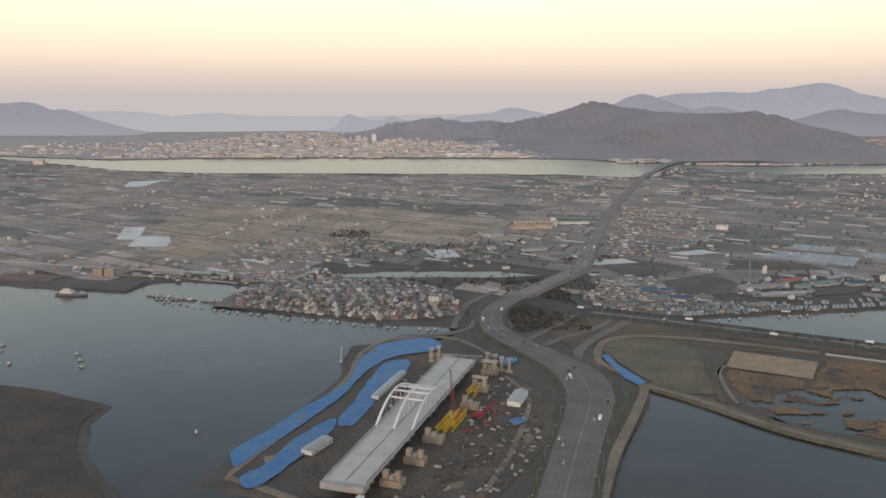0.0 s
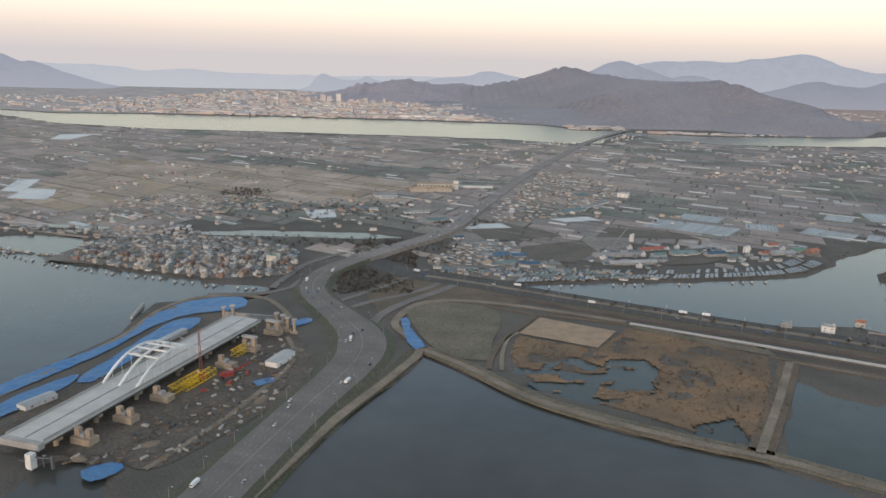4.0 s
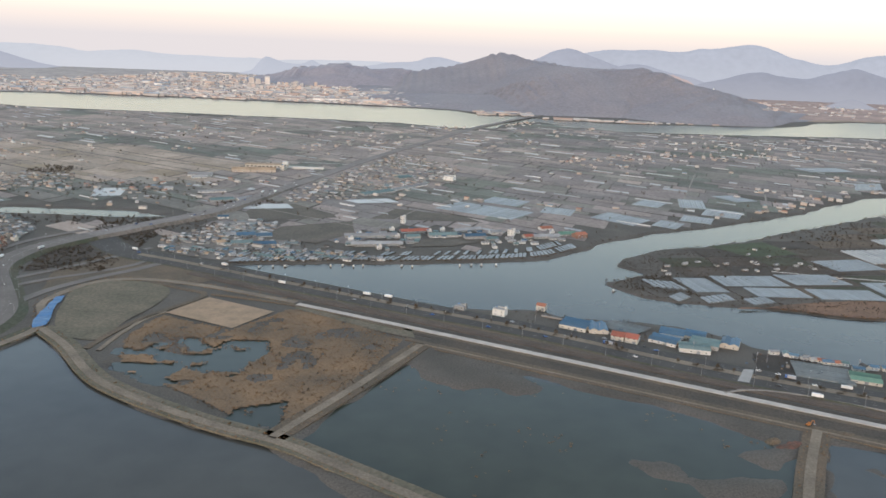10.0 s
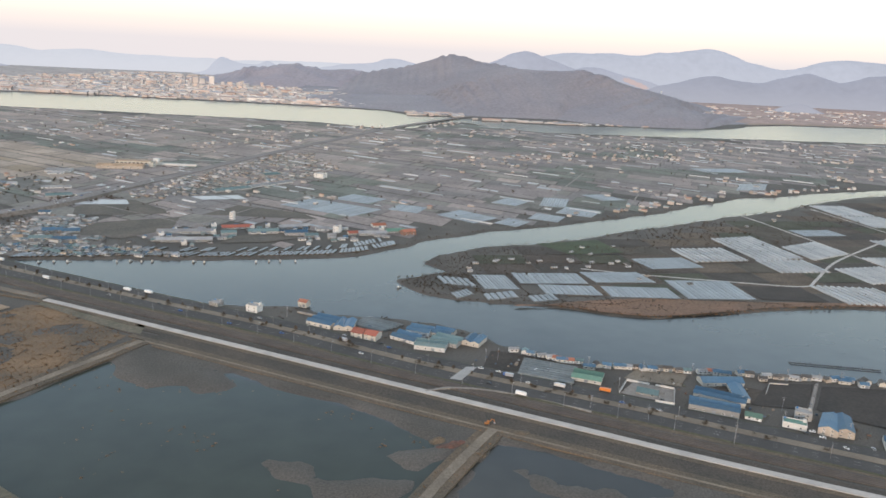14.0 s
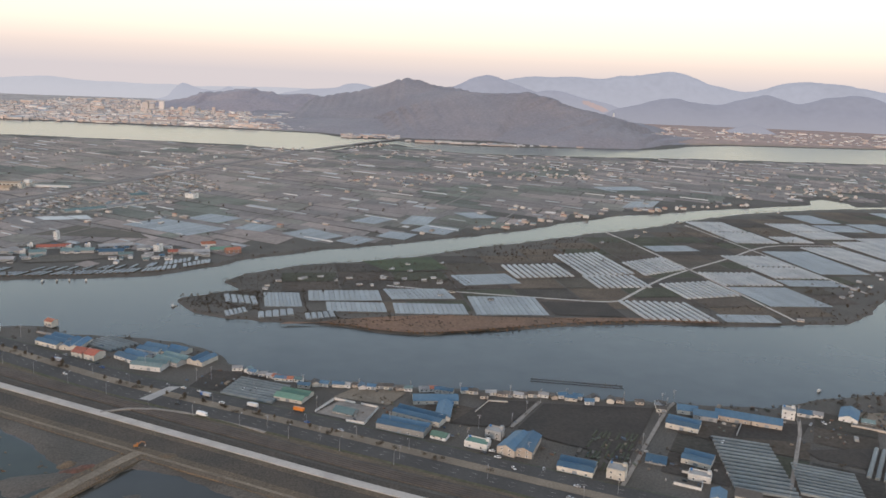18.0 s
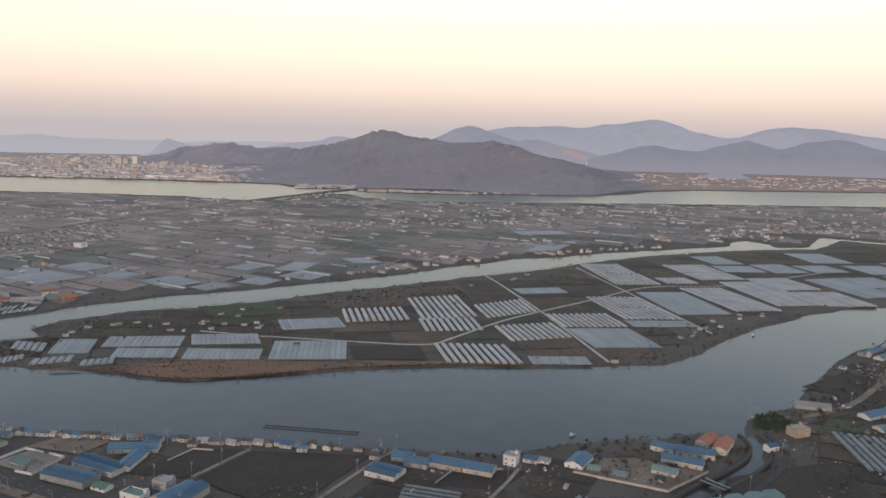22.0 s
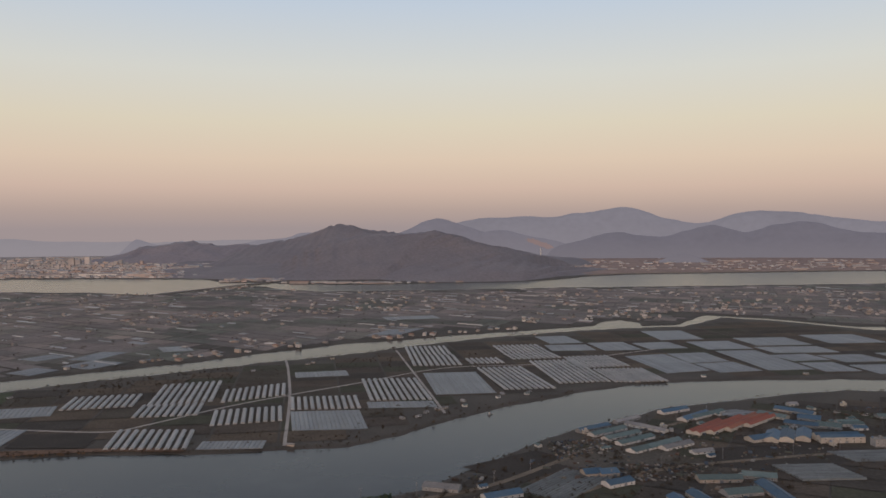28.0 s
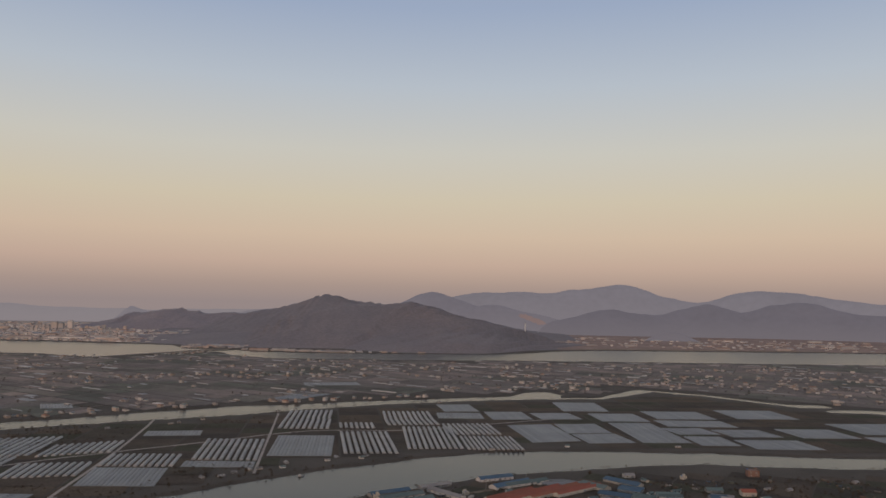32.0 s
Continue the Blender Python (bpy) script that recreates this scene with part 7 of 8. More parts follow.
for v, n in ((0.06, 2), (0.2, 2), (0.36, 2), (0.55, 2), (0.7, 2), (0.86, 2), (0.98, 2)):
    for u in (0.2, 0.8):
        x, y = at_deck(u, v)
        part("pier", Soup().tube((x, y, -0.5), (x, y, DZ - 3.2), 1.3, n=12).mesh("pier", M_TAN), bridge, "tan concrete pier")
    a, b = at_deck(0.05, v), at_deck(0.95, v)
    part("pier_cap", Soup().beam((*a, DZ - 3.9), (*b, DZ - 3.9), 2.4, 1.3).mesh("pier_cap", M_TAN), bridge)

# piers of the second carriageway, waiting for their deck
for x, y, n in ((-8, 391, 0), (-17, 366, 1), (-27, 343, 1), (13, 437, 0), (20, 465, 2), (28, 495, 2)):
    ob = thing("bridge_pier", "free-standing tan concrete bridge pier on a block footing", "bridge pier", group="waiting piers", at=(x + 3, y + 2, 0), turn=-18)
    part("footing", Soup().box(-5.5, -3.2, -0.5, 5.5, 3.2, 3.4).mesh("footing", M_TAN), ob)
    part("stem", Soup().box(-4.6, -1.2, 3.4, -1.8, 1.2, 7.4).mesh("stem", M_TAN), ob)
    if n:
        part("stem", Soup().box(1.6, -1.2, 3.4, 4.2, 1.2, 6.4 + n).mesh("stem", M_TAN), ob)
        if n == 2:
            part("pier_cap", Soup().box(-5, -1.5, 8.403, 5, 1.5, 9.6).mesh("pier_cap", M_CONCRETE), ob)
    part("formwork", Soup().box(-1.2, -1.6, 3.403, 1.2, 1.6, 5.2).mesh("formwork", M_GREY_STEEL), ob)
for x, y in ((-8, 522), (-3, 526), (30, 512), (35, 508), (39, 503), (44, 500)):
    ob = thing("column", "bare tan concrete column with starter bars", "column", group="bridge columns", at=(x, y, 0))
    part("shaft", Soup().tube((0, 0, -0.5), (0, 0, 9.0), 1.0, n=12).mesh("shaft", M_TAN), ob)
    part("capital", Soup().box(-1.6, -1.3, 9.0, 1.6, 1.3, 10.0).mesh("capital", M_CONCRETE), ob)
    part("footing", Soup().box(-2.2, -2.2, -0.5, 2.2, 2.2, 1.0).mesh("footing", M_TAN), ob)
ob = thing("retaining_wall", "long low concrete abutment wall", "wall", at=(4, 527, 0), turn=-10)
part("wall", Soup().box(-14, -0.6, -0.5, 24, 0.6, 3.4).mesh("wall", M_CONCRETE), ob)
part("coping", Soup().box(-14.1, -0.75, 3.403, 24.1, 0.75, 3.7).mesh("coping", M_CONCRETE), ob)


def truss(x, y, turn, length):
    """A launching truss of yellow steel lattice."""
    ob = thing("launching_truss", "yellow steel lattice truss lying beside the piers", "truss", group="yellow trusses", at=(x, y, 0.2), turn=turn)
    n = int(length / 3.2)
    for s in (-2.2, 2.2):
        for z in (0.6, 4.2):
            part("chord", Soup().beam((s, -length / 2, z), (s, length / 2, z), 0.34).mesh("chord", M_YELLOW_STEEL), ob)
        for k in range(n):
            y0, y1 = -length / 2 + k * length / n, -length / 2 + (k + 1) * length / n
            part("brace", Soup().beam((s, y0, 0.6), (s, y1, 4.2), 0.17).beam((s, y1, 0.6), (s, y1, 4.2), 0.17).mesh("brace", M_YELLOW_STEEL), ob)
    for k in range(n + 1):
        y0 = -length / 2 + k * length / n
        for z in (0.6, 4.2):
            part("cross_tie", Soup().beam((-2.2, y0, z), (2.2, y0, z), 0.17).mesh("cross_tie", M_YELLOW_STEEL), ob)
    return ob


truss(2, 412, -20, 26)
truss(7, 416, -20, 26)
truss(19, 462, -20, 16)


def crawler_crane(x, y, turn, boom, label):
    ob = thing("crawler_crane", label, "crane", at=(x, y, 0), turn=turn)
    for s in (-1.9, 1.9):
        part("crawler_track", Soup().box(s - 0.5, -3.2, 0.0, s + 0.5, 3.2, 1.1).box(s - 0.5, -2.6, 1.1, s + 0.5, 2.6, 1.3).mesh("crawler_track", M_GIRDER), ob)
    part("body", Soup().box(-2, -3.6, 1.3, 2, 2.4, 3.6).box(-1.6, -4.4, 1.6, 1.6, -3.6, 3.2).mesh("body", M_RED_STEEL), ob)
    part("cab", Soup().box(-2.1, 1.2, 1.35, -0.9, 3.2, 3.9).mesh("cab", M_STEEL_WHITE), ob)
    tip = boom
    S = Soup()
    for s, q in ((-0.7, 0), (0.7, 0), (-0.7, 1.2), (0.7, 1.2)):
        S.beam((s, 2.0, 2.2 + q), (s * 0.4, tip[0], tip[1] + q * 0.3), 0.22)
    L = 14
    for k in range(L):
        f0, f1 = k / L, (k + 1) / L
        for s in (-1, 1):
            p = lambda f, q: (s * 0.7 * (1 - 0.6 * f), 2.0 + (tip[0] - 2.0) * f, 2.2 + q * (1 - 0.7 * f) + (tip[1] - 2.2) * f)
            S.beam(p(f0, 0), p(f1, 1.2), 0.13)
    part("boom", S.mesh("boom", M_RED_STEEL), ob)
    part("hoist_rope", Soup().beam((0, tip[0], tip[1]), (0, tip[0] + 0.1, 3.0), 0.12).mesh("hoist_rope", M_GIRDER), ob)
    part("stay", Soup().beam((0, -3.0, 3.6), (0, tip[0], tip[1] + 0.4), 0.14).mesh("stay", M_GIRDER), ob)
    return ob


crawler_crane(7, 422, 24, (7, 27), "red lattice-boom crawler crane beside the bridge")
crawler_crane(21, 425, -50, (14, 6), "red crawler crane with lowered boom")
for x, y, t in ((13, 405, 20), (30, 430, 100), (24, 416, 70)):
    ob = thing("steel_stack", "stack of red steel formwork on the ground", "stack", group="steel stacks", at=(x, y, 0.1), turn=t)
    ob.scale = (0.7, 0.7, 0.7)
    for k in range(3):
        part("frame", Soup().box(-2.6 + k * 0.3, -1.2, k * 0.6, 2.6 - k * 0.2, 1.2, k * 0.6 + 0.5).mesh("frame", M_RED_STEEL), ob)


def site_hut(x, y, w, d, turn, h, label):
    ob = thing("site_hut", label, "hut", group="site huts", at=(x, y, 0), turn=turn)
    part("body", Soup().box(-w / 2, -d / 2, -0.3, w / 2, d / 2, h).mesh("body", WALLS["white"]), ob)
    part("roof", Soup().add([(-w / 2 - 0.3, -d / 2 - 0.3, h), (w / 2 + 0.3, -d / 2 - 0.3, h), (w / 2 + 0.3, d / 2 + 0.3, h), (-w / 2 - 0.3, d / 2 + 0.3, h), (-w / 2 - 0.3, 0, h + d * 0.14), (w / 2 + 0.3, 0, h + d * 0.14)],
                          [(0, 1, 5, 4), (2, 3, 4, 5), (1, 2, 5), (3, 0, 4), (3, 2, 1, 0)]).mesh("roof", M_FILM_WHITE), ob)
    for k in (-0.3, 0.1, 0.35):
        part("window", window_mesh(1.0, 0.9), ob, at=(k * w, -d / 2 - 0.02, 1.0))
    return ob


site_hut(-66, 385, 18, 7, 62, 2.6, "long white site hut")
site_hut(45, 450, 20, 8, 70, 3.4, "white site office with a pale roof")
site_hut(-34, 474, 46, 4.5, 71, 2.6, "long white formwork shelter beside the deck")
ob = thing("pump_house", "small white concrete pump house with an iron frame", "pump house", at=(-37, 322, 0), turn=-20)
part("tower", Soup().box(-1.6, -1.6, -0.5, 1.6, 1.6, 6.5).mesh("tower", WALLS["white"]), ob)
part("frame", Soup().beam((1.6, 1, 4.5), (9, 3, 4.5), 0.5).beam((9, 3, -0.5), (9, 3, 5.5), 1.1).beam((5, 2, 0), (5, 2, 4.5), 0.5).beam((-7, 0, 2), (-1.6, 0, 2), 0.5).mesh("frame", M_GIRDER), ob)
ob = thing("jetty", "white concrete mooring wall at the water's edge", "jetty", at=(-73, 540, -0.5), turn=6)
part("wall", Soup().box(-0.8, -18, -1, 0.8, 12, 1.6).mesh("wall", M_CONCRETE), ob)

patch("site_ground", [(-62, 337), (-36, 334), (-8, 332), (14, 322), (34, 350), (58, 400), (66, 440), (60, 470), (40, 505), (20, 530), (-20, 535), (-40, 500), (-55, 440), (-70, 380)], material("churned_earth", (0.078, 0.068, 0.058), second=(0.115, 0.098, 0.08), scale=0.06, fine=0.5, vary=0.35), "churned grey earth of the building site", "ground", 0.28)


def crumpled_sheet(pts, label, z, seed):
    """A tarpaulin: a creased sheet with a ragged outline."""
    p = spline(pts, 4, True)
    x0, y0, x1, y1 = *p.min(0), *p.max(0)
    X, Y = np.meshgrid(np.arange(x0, x1 + 1, 1.1), np.arange(y0, y1 + 1, 1.1))
    X2, Y2 = X + value_noise(X, Y, 2.5, seed) * 0.7, Y + value_noise(X, Y, 2.5, seed + 1) * 0.7
    d = inside_distance(X, Y, p) + value_noise(X, Y, 7, seed + 2) * 1.2
    gx = (inside_distance(X + 0.1, Y, p) - inside_distance(X - 0.1, Y, p)) / 0.2
    gy = (inside_distance(X, Y + 0.1, p) - inside_distance(X, Y - 0.1, p)) / 0.2
    out = np.clip(-d, 0, 3)
    X2, Y2 = X2 + gx * out, Y2 + gy * out
    Z = z + 0.1 + value_noise(X + 0.6 * Y, Y - 0.4 * X, 2.6, seed + 3) * 0.45 + value_noise(X, Y, 9, seed + 4) * 0.4
    i = np.arange(X.size).reshape(X.shape)
    ok = d > 0
    q = np.stack([i[:-1, :-1], i[:-1, 1:], i[1:, 1:], i[1:, :-1]], -1)[ok[:-1, :-1] | ok[1:, 1:] | ok[1:, :-1] | ok[:-1, 1:]]
    me = mesh_of("tarpaulin", np.stack([X2, Y2, Z], -1).reshape(-1, 3).tolist(), q.reshape(-1, 4).tolist(), M_TARP, True)
    return solid("tarpaulin", me, label, "tarpaulin", "", "tarpaulins")


crumpled_sheet([(112, 533), (116, 536), (118, 528), (120, 512), (126, 494), (130, 480), (125, 475), (119, 488), (115, 509)], "crumpled faded blue tarpaulin down the bank of a round field", 0.6, 140)
for k, (pts, label) in enumerate((([(-3, 566), (-16, 575), (-45, 560), (-59, 522), (-62.5, 480), (-84, 435), (-103, 394), (-110, 379), (-103, 363), (-96, 377), (-78, 418), (-61, 460), (-53, 495), (-38, 528), (-5, 546)], "broad bright blue tarpaulin over the shore bank"),
                   ([(-25, 524), (-40, 516), (-49, 479), (-54, 449), (-60, 420), (-56.5, 411), (-51, 412), (-44, 435), (-37, 464), (-24, 504)], "blue tarpaulin behind the columns"), ([(-63.5, 423), (-80, 394), (-90, 364), (-98, 353), (-92, 341), (-84, 348), (-73, 373), (-61, 407)], "long blue tarpaulin beside the site track"),
                   ([(38, 520), (48, 530), (52, 522), (42, 512)], "blue tarpaulin by the highway"), ([(36, 418), (46, 426), (48, 420), (40, 412)], "blue sheet on the ground"),
                   ([(-14, 318), (-4, 326), (4, 322), (-6, 310)], "crumpled blue sheet by the inlet"))):
    crumpled_sheet(pts, label, 0.5 + 0.07 * k, 150 + k)
track([(-66, 330), (-90, 345), (-104, 352), (-88, 400), (-74, 445), (-62, 490), (-58, 540), (-40, 572), (0, 578), (20, 560), (36, 530)], 4, M_DIRT, "brown dirt track round the tarpaulins", 0.42)
track([(12, 322), (24, 350), (35, 379), (47, 423), (52, 448), (50, 467), (41, 492)], 3, M_DIRT, "brown haul road past the piers", 0.42)

# loose site clutter
CL = Soup()
rr = random.Random(131)
for _ in range(900):
    x, y = rr.uniform(-50, 58), rr.uniform(322, 500)
    u = ((x + 45) - (y - 333) * 0.32) / 20
    if -0.4 < u < 1.6 and 333 < y < 508:
        continue
    w, d, h = rr.uniform(0.3, 2.0), rr.uniform(0.2, 0.9), rr.uniform(0.2, 1.1)
    a = rr.uniform(0, 3.1)
    c, q = math.cos(a), math.sin(a)
    o = [(x + i * w * c - j * d * q, y + i * w * q + j * d * c) for i, j in ((-1, -1), (1, -1), (1, 1), (-1, 1))]
    if inside_distance(np.array([x]), np.array([y]), [(-62, 335), (-30, 322), (20, 324), (42, 352), (56, 400), (62, 440), (40, 500), (-20, 520)])[0] > 3:
        CL.slab(o, 0.1, 0.28 + h)
solid("site_clutter", CL.mesh("site_clutter", palette("site_clutter", [(0.3, 0.28, 0.25), (0.16, 0.14, 0.12), (0.2, 0.14, 0.09), (0.08, 0.08, 0.085), (0.4, 0.38, 0.35), (0.14, 0.12, 0.1), (0.1, 0.09, 0.08)])), "scattered boards, blocks and bins on the building site", "clutter", "stuff")

# ---- traffic, lamps and boats ----
PAINT = {k: material("car_paint_" + k, c, rough=0.35, spec=0.5, vary=0.04, bump=0.0) for k, c in (("white", (0.75, 0.75, 0.74)), ("silver", (0.42, 0.43, 0.45)), ("black", (0.03, 0.03, 0.035)), ("blue", (0.05, 0.12, 0.35)), ("orange", (0.65, 0.22, 0.04)))}
M_TYRE = material("tyre_rubber", (0.03, 0.03, 0.03), vary=0.1)


def car(paint):
    def make(x, y, z, turn):
        ob = thing("car", f"{paint} car on the asphalt", "car", group="traffic", at=(x, y, z), turn=turn)
        B = Soup()
        prof = [(-2.2, 0.35), (2.2, 0.35), (2.25, 0.75), (1.4, 0.95), (-2.1, 1.0), (-2.25, 0.7)]
        n = len(prof)
        B.add([(u, s, w) for s in (-0.85, 0.85) for u, w in prof], [tuple(range(n)), tuple(range(n, 2 * n))[::-1]] + [(i, n + i, n + (i + 1) % n, (i + 1) % n) for i in range(n)])
        part("body", cached(("car", paint), lambda: B.mesh("body", PAINT[paint])), ob)
        C = Soup().add([(u, s * (0.8 if w < 1.2 else 0.62), w) for s in (-1, 1) for u, w in ((-1.9, 0.97), (1.1, 0.95), (0.4, 1.45), (-1.4, 1.48))], [(0, 1, 2, 3), (7, 6, 5, 4), (0, 4, 5, 1), (1, 5, 6, 2), (2, 6, 7, 3), (3, 7, 4, 0)])
        part("cabin", cached("cabin", lambda: C.mesh("cabin", M_GLASS)), ob)
        part("roof_panel", cached(("carroof", paint), lambda: Soup().box(-1.35, -0.6, 1.485, 0.35, 0.6, 1.53).mesh("roof_panel", PAINT[paint])), ob)
        for u in (-1.4, 1.4):
            for s in (-0.8, 0.8):
                part("wheel", cached("wheel", lambda: Soup().tube((0, -0.12, 0), (0, 0.12, 0), 0.33, n=10).mesh("wheel", M_TYRE)), ob, at=(u, s, 0.33))
        return ob
    return make


def truck(paint, load):
    def make(x, y, z, turn):
        ob = thing("truck", f"{paint} box truck on the asphalt", "truck", group="traffic", at=(x, y, z), turn=turn)
        part("chassis", cached("chassis", lambda: Soup().box(-4.4, -1.0, 0.6, 4.2, 1.0, 0.9).mesh("chassis", M_GIRDER)), ob)
        part("cab", cached(("truckcab", paint), lambda: Soup().box(2.4, -1.15, 0.9, 4.3, 1.15, 2.9).mesh("cab", PAINT[paint])), ob)
        part("windscreen", cached("windscreen", lambda: Soup().box(4.3, -1.0, 1.9, 4.36, 1.0, 2.7).mesh("windscreen", M_GLASS)), ob)
        part("cargo_box", cached(("cargo", load), lambda: Soup().box(-4.4, -1.2, 0.9, 2.2, 1.2, 3.2).mesh("cargo_box", PAINT[load])), ob)
        for u in (-3.4, -2.4, 3.2):
            for s in (-1.0, 1.0):
                part("wheel", cached("bigwheel", lambda: Soup().tube((0, -0.2, 0), (0, 0.2, 0), 0.5, n=10).mesh("wheel", M_TYRE)), ob, at=(u, s, 0.5))
        return ob
    return make


def on_line(line, z, s, off):
    p = np.asarray(line)
    d = np.r_[0, np.cumsum(np.linalg.norm(np.diff(p, axis=0), axis=1))]
    t = np.gradient(p, axis=0)
    t /= np.linalg.norm(t, axis=1)[:, None]
    k = np.interp(s, d, np.arange(len(p)))
    i = int(k)
    q = [np.interp(s, d, p[:, j]) for j in (0, 1)]
    return q[0] + t[i, 1] * off, q[1] - t[i, 0] * off, float(np.interp(s, d, np.broadcast_to(z, (len(p),)))), math.degrees(math.atan2(t[i, 1], t[i, 0]))


# the way along the highway to where it comes into view
HW0 = float(np.sum(np.linalg.norm(np.diff(HIGHWAY[HIGHWAY[:, 1] < 182], axis=0), axis=1)))
KINDS = [car("white"), car("silver"), car("black"), car("white"), car("blue"), truck("white", "white"), truck("orange", "orange"), truck("blue", "silver")]
BUILT = {}


def put_vehicle(k, x, y, z, turn):
    if k in BUILT:
        copy_thing(BUILT[k], pose(x, y, z, 0, 0, turn))
    else:
        BUILT[k] = KINDS[k](x, y, z, turn)
        BUILT[k].scale = (0.66, 0.66, 0.66)


rnd = random.Random(111)
for _ in range(46):
    s, off = HW0 + rnd.uniform(90, 900), rnd.choice((-10.5, -7.5, -4.5, 4.5, 7.5, 10.5))
    x, y, z, t = on_line(HIGHWAY, hw_z, s, off * (1.0 if s < HW0 + 330 else 0.6))
    put_vehicle(rnd.choice((0, 0, 1, 2, 3, 4, 5)), x, y, z + 0.03, t + (180 if off < 0 else 0))
for _ in range(30):
    s, off = rnd.uniform(60, 900), rnd.choice((-10, -7, -3.5, 3.5, 7, 10))
    x, y, z, t = on_line(COAST, cz, s, off)
    put_vehicle(rnd.choice((0, 1, 2, 3, 4, 5, 7)), x, y, z + 0.03, t + (180 if off < 0 else 0))
put_vehicle(5, 567, 412, 0.83, -25)
put_vehicle(6, 612, 420, 0.83, 155)
for x, y in ((700, 380), (704, 382), (706, 376), (712, 366), (725, 366), (580, 447), (583, 444), (586, 447), (640, 412), (812, 400), (816, 396), (878, 420), (870, 418), (492, 478), (470, 490), (1150, 560), (1155, 556)):
    put_vehicle(rnd.choice((0, 1, 2, 3)), x, y, 0.42, rnd.uniform(0, 360))


def street_lamp(x, y, z, turn):
    ob = thing("street_lamp", "tall grey street lamp with a curved arm", "street lamp", group="street lamps", at=(x, y, z), turn=turn)
    part("pole", Soup().tube((0, 0, -0.5), (0, 0, 9.5), 0.16, 0.1, 6).mesh("pole", M_GREY_STEEL), ob)
    part("arm", Soup().tube((0, 0, 9.4), (1.0, 0, 10.1), 0.08, 0.07, 5).tube((1.0, 0, 10.1), (2.4, 0, 10.3), 0.07, 0.06, 5).mesh("arm", M_GREY_STEEL), ob)
    part("lamp_head", Soup().box(2.2, -0.18, 10.2, 3.1, 0.18, 10.4).mesh("lamp_head", M_STEEL_WHITE), ob)
    return ob


first = None
for line, z, s0, s1, gap, sides in ((HIGHWAY, hw_z, HW0 + 90, HW0 + 640, 26, (-14.5, 14.5)), (COAST, cz, 60, 700, 27, (-1.2, 14.0))):
    for k, s in enumerate(np.arange(s0, s1, gap)):
        for off in sides:
            x, y, zz, t = on_line(line, z, s, off * (0.78 if line is HIGHWAY and s > HW0 + 380 else 1.0))
            turn = t + (90 if off > 2 else -90)
            if first is None:
                first = street_lamp(x, y, zz - 0.4, turn)
                first.scale = (0.62, 0.62, 0.62)
            else:
                copy_thing(first, pose(x, y, zz - 0.4, 0, 0, turn))


def boat(x, y, turn, size=1.0):
    ob = thing("boat", "small moored fishing boat with a white wheelhouse", "boat", group="fishing boats", at=(x, y, -1.15), turn=turn)
    S = Soup()
    prof = [(-3, 0.9), (0, 1.1), (2, 0.8), (3.6, 0.0)]
    top = [(u, w, 0.8 if u < 3 else 1.1) for u, w in prof] + [(u, -w, 0.8) for u, w in reversed(prof[:-1])]
    low = [(u * 0.85, w * 0.6, -0.3) for u, w, _ in top]
    n = len(top)
    S.add(low + top, [tuple(range(n)), tuple(range(n, 2 * n))[::-1]] + [(i, n + i, n + (i + 1) % n, (i + 1) % n) for i in range(n)])
    part("hull", cached("hull", lambda: S.mesh("hull", WALLS["grey"])), ob)
    part("wheelhouse", cached("wheelhouse", lambda: Soup().box(-2.0, -0.7, 0.7, -0.4, 0.7, 2.3).mesh("wheelhouse", WALLS["white"])), ob)
    part("mast", cached("mast", lambda: Soup().tube((0.4, 0, 0.7), (0.4, 0, 3.4), 0.06, 0.04, 5).mesh("mast", M_GREY_STEEL)), ob)
    return ob


b0 = boat(-254, 527, 20)
b0.scale = (0.75, 0.75, 0.75)
for x, y, t in ((-327, 561, 70), (-322, 548, 10), (-136, 407, 100), (-262, 540, 30), (-248, 514, 160), (-300, 520, 80), (-347, 716, 5), (-352, 712, 12), (-340, 720, 0)):
    copy_thing(b0, pose(x, y, -1.15, 0, 0, t))
for k, p in enumerate(spline([(-250, 690), (-190, 660), (-136, 640), (-86, 624), (-38, 608), (-6, 604)], 7)):
    if rnd.random() < 0.75:
        copy_thing(b0, pose(p[0], p[1] - rnd.uniform(2, 7), -1.15, 0, 0, rnd.uniform(40, 120)))
for k, p in enumerate(spline([(190, 622), (281, 640), (338, 646), (415, 660)], 8)):
    if rnd.random() < 0.6:
        copy_thing(b0, pose(p[0], p[1] - rnd.uniform(1, 4), -1.15, 0, 0, rnd.uniform(40, 120)))
for x, y in ((500, 600), (1090, 690), (1010, 500), (900, 470)):
    copy_thing(b0, pose(x, y - 3, -1.15, 0, 0, 40))
ferry = thing("ferry", "car ferry with white deckhouse moored at the dock", "ferry", at=(-346, 713, -1.15), turn=-8)
part("hull", Soup().slab([(-15, -3.6), (11, -3.6), (16, 0), (11, 3.6), (-15, 3.6)], -0.5, 1.9).mesh("hull", M_GIRDER), ferry, "dark steel hull")
part("deckhouse", Soup().box(-11, -2.6, 1.903, 1, 2.6, 4.2).box(-8, -2.1, 4.203, -2, 2.1, 5.8).mesh("deckhouse", WALLS["white"]), ferry, "white two-storey deckhouse")
part("funnel", Soup().tube((-9.5, 0, 4.2), (-9.5, 0, 6.6), 0.6, 0.5, 8).mesh("funnel", M_RED_STEEL), ferry)
part("mast", Soup().tube((-3, 0, 5.8), (-3, 0, 9.5), 0.12, 0.08, 6).mesh("mast", M_GREY_STEEL), ferry)
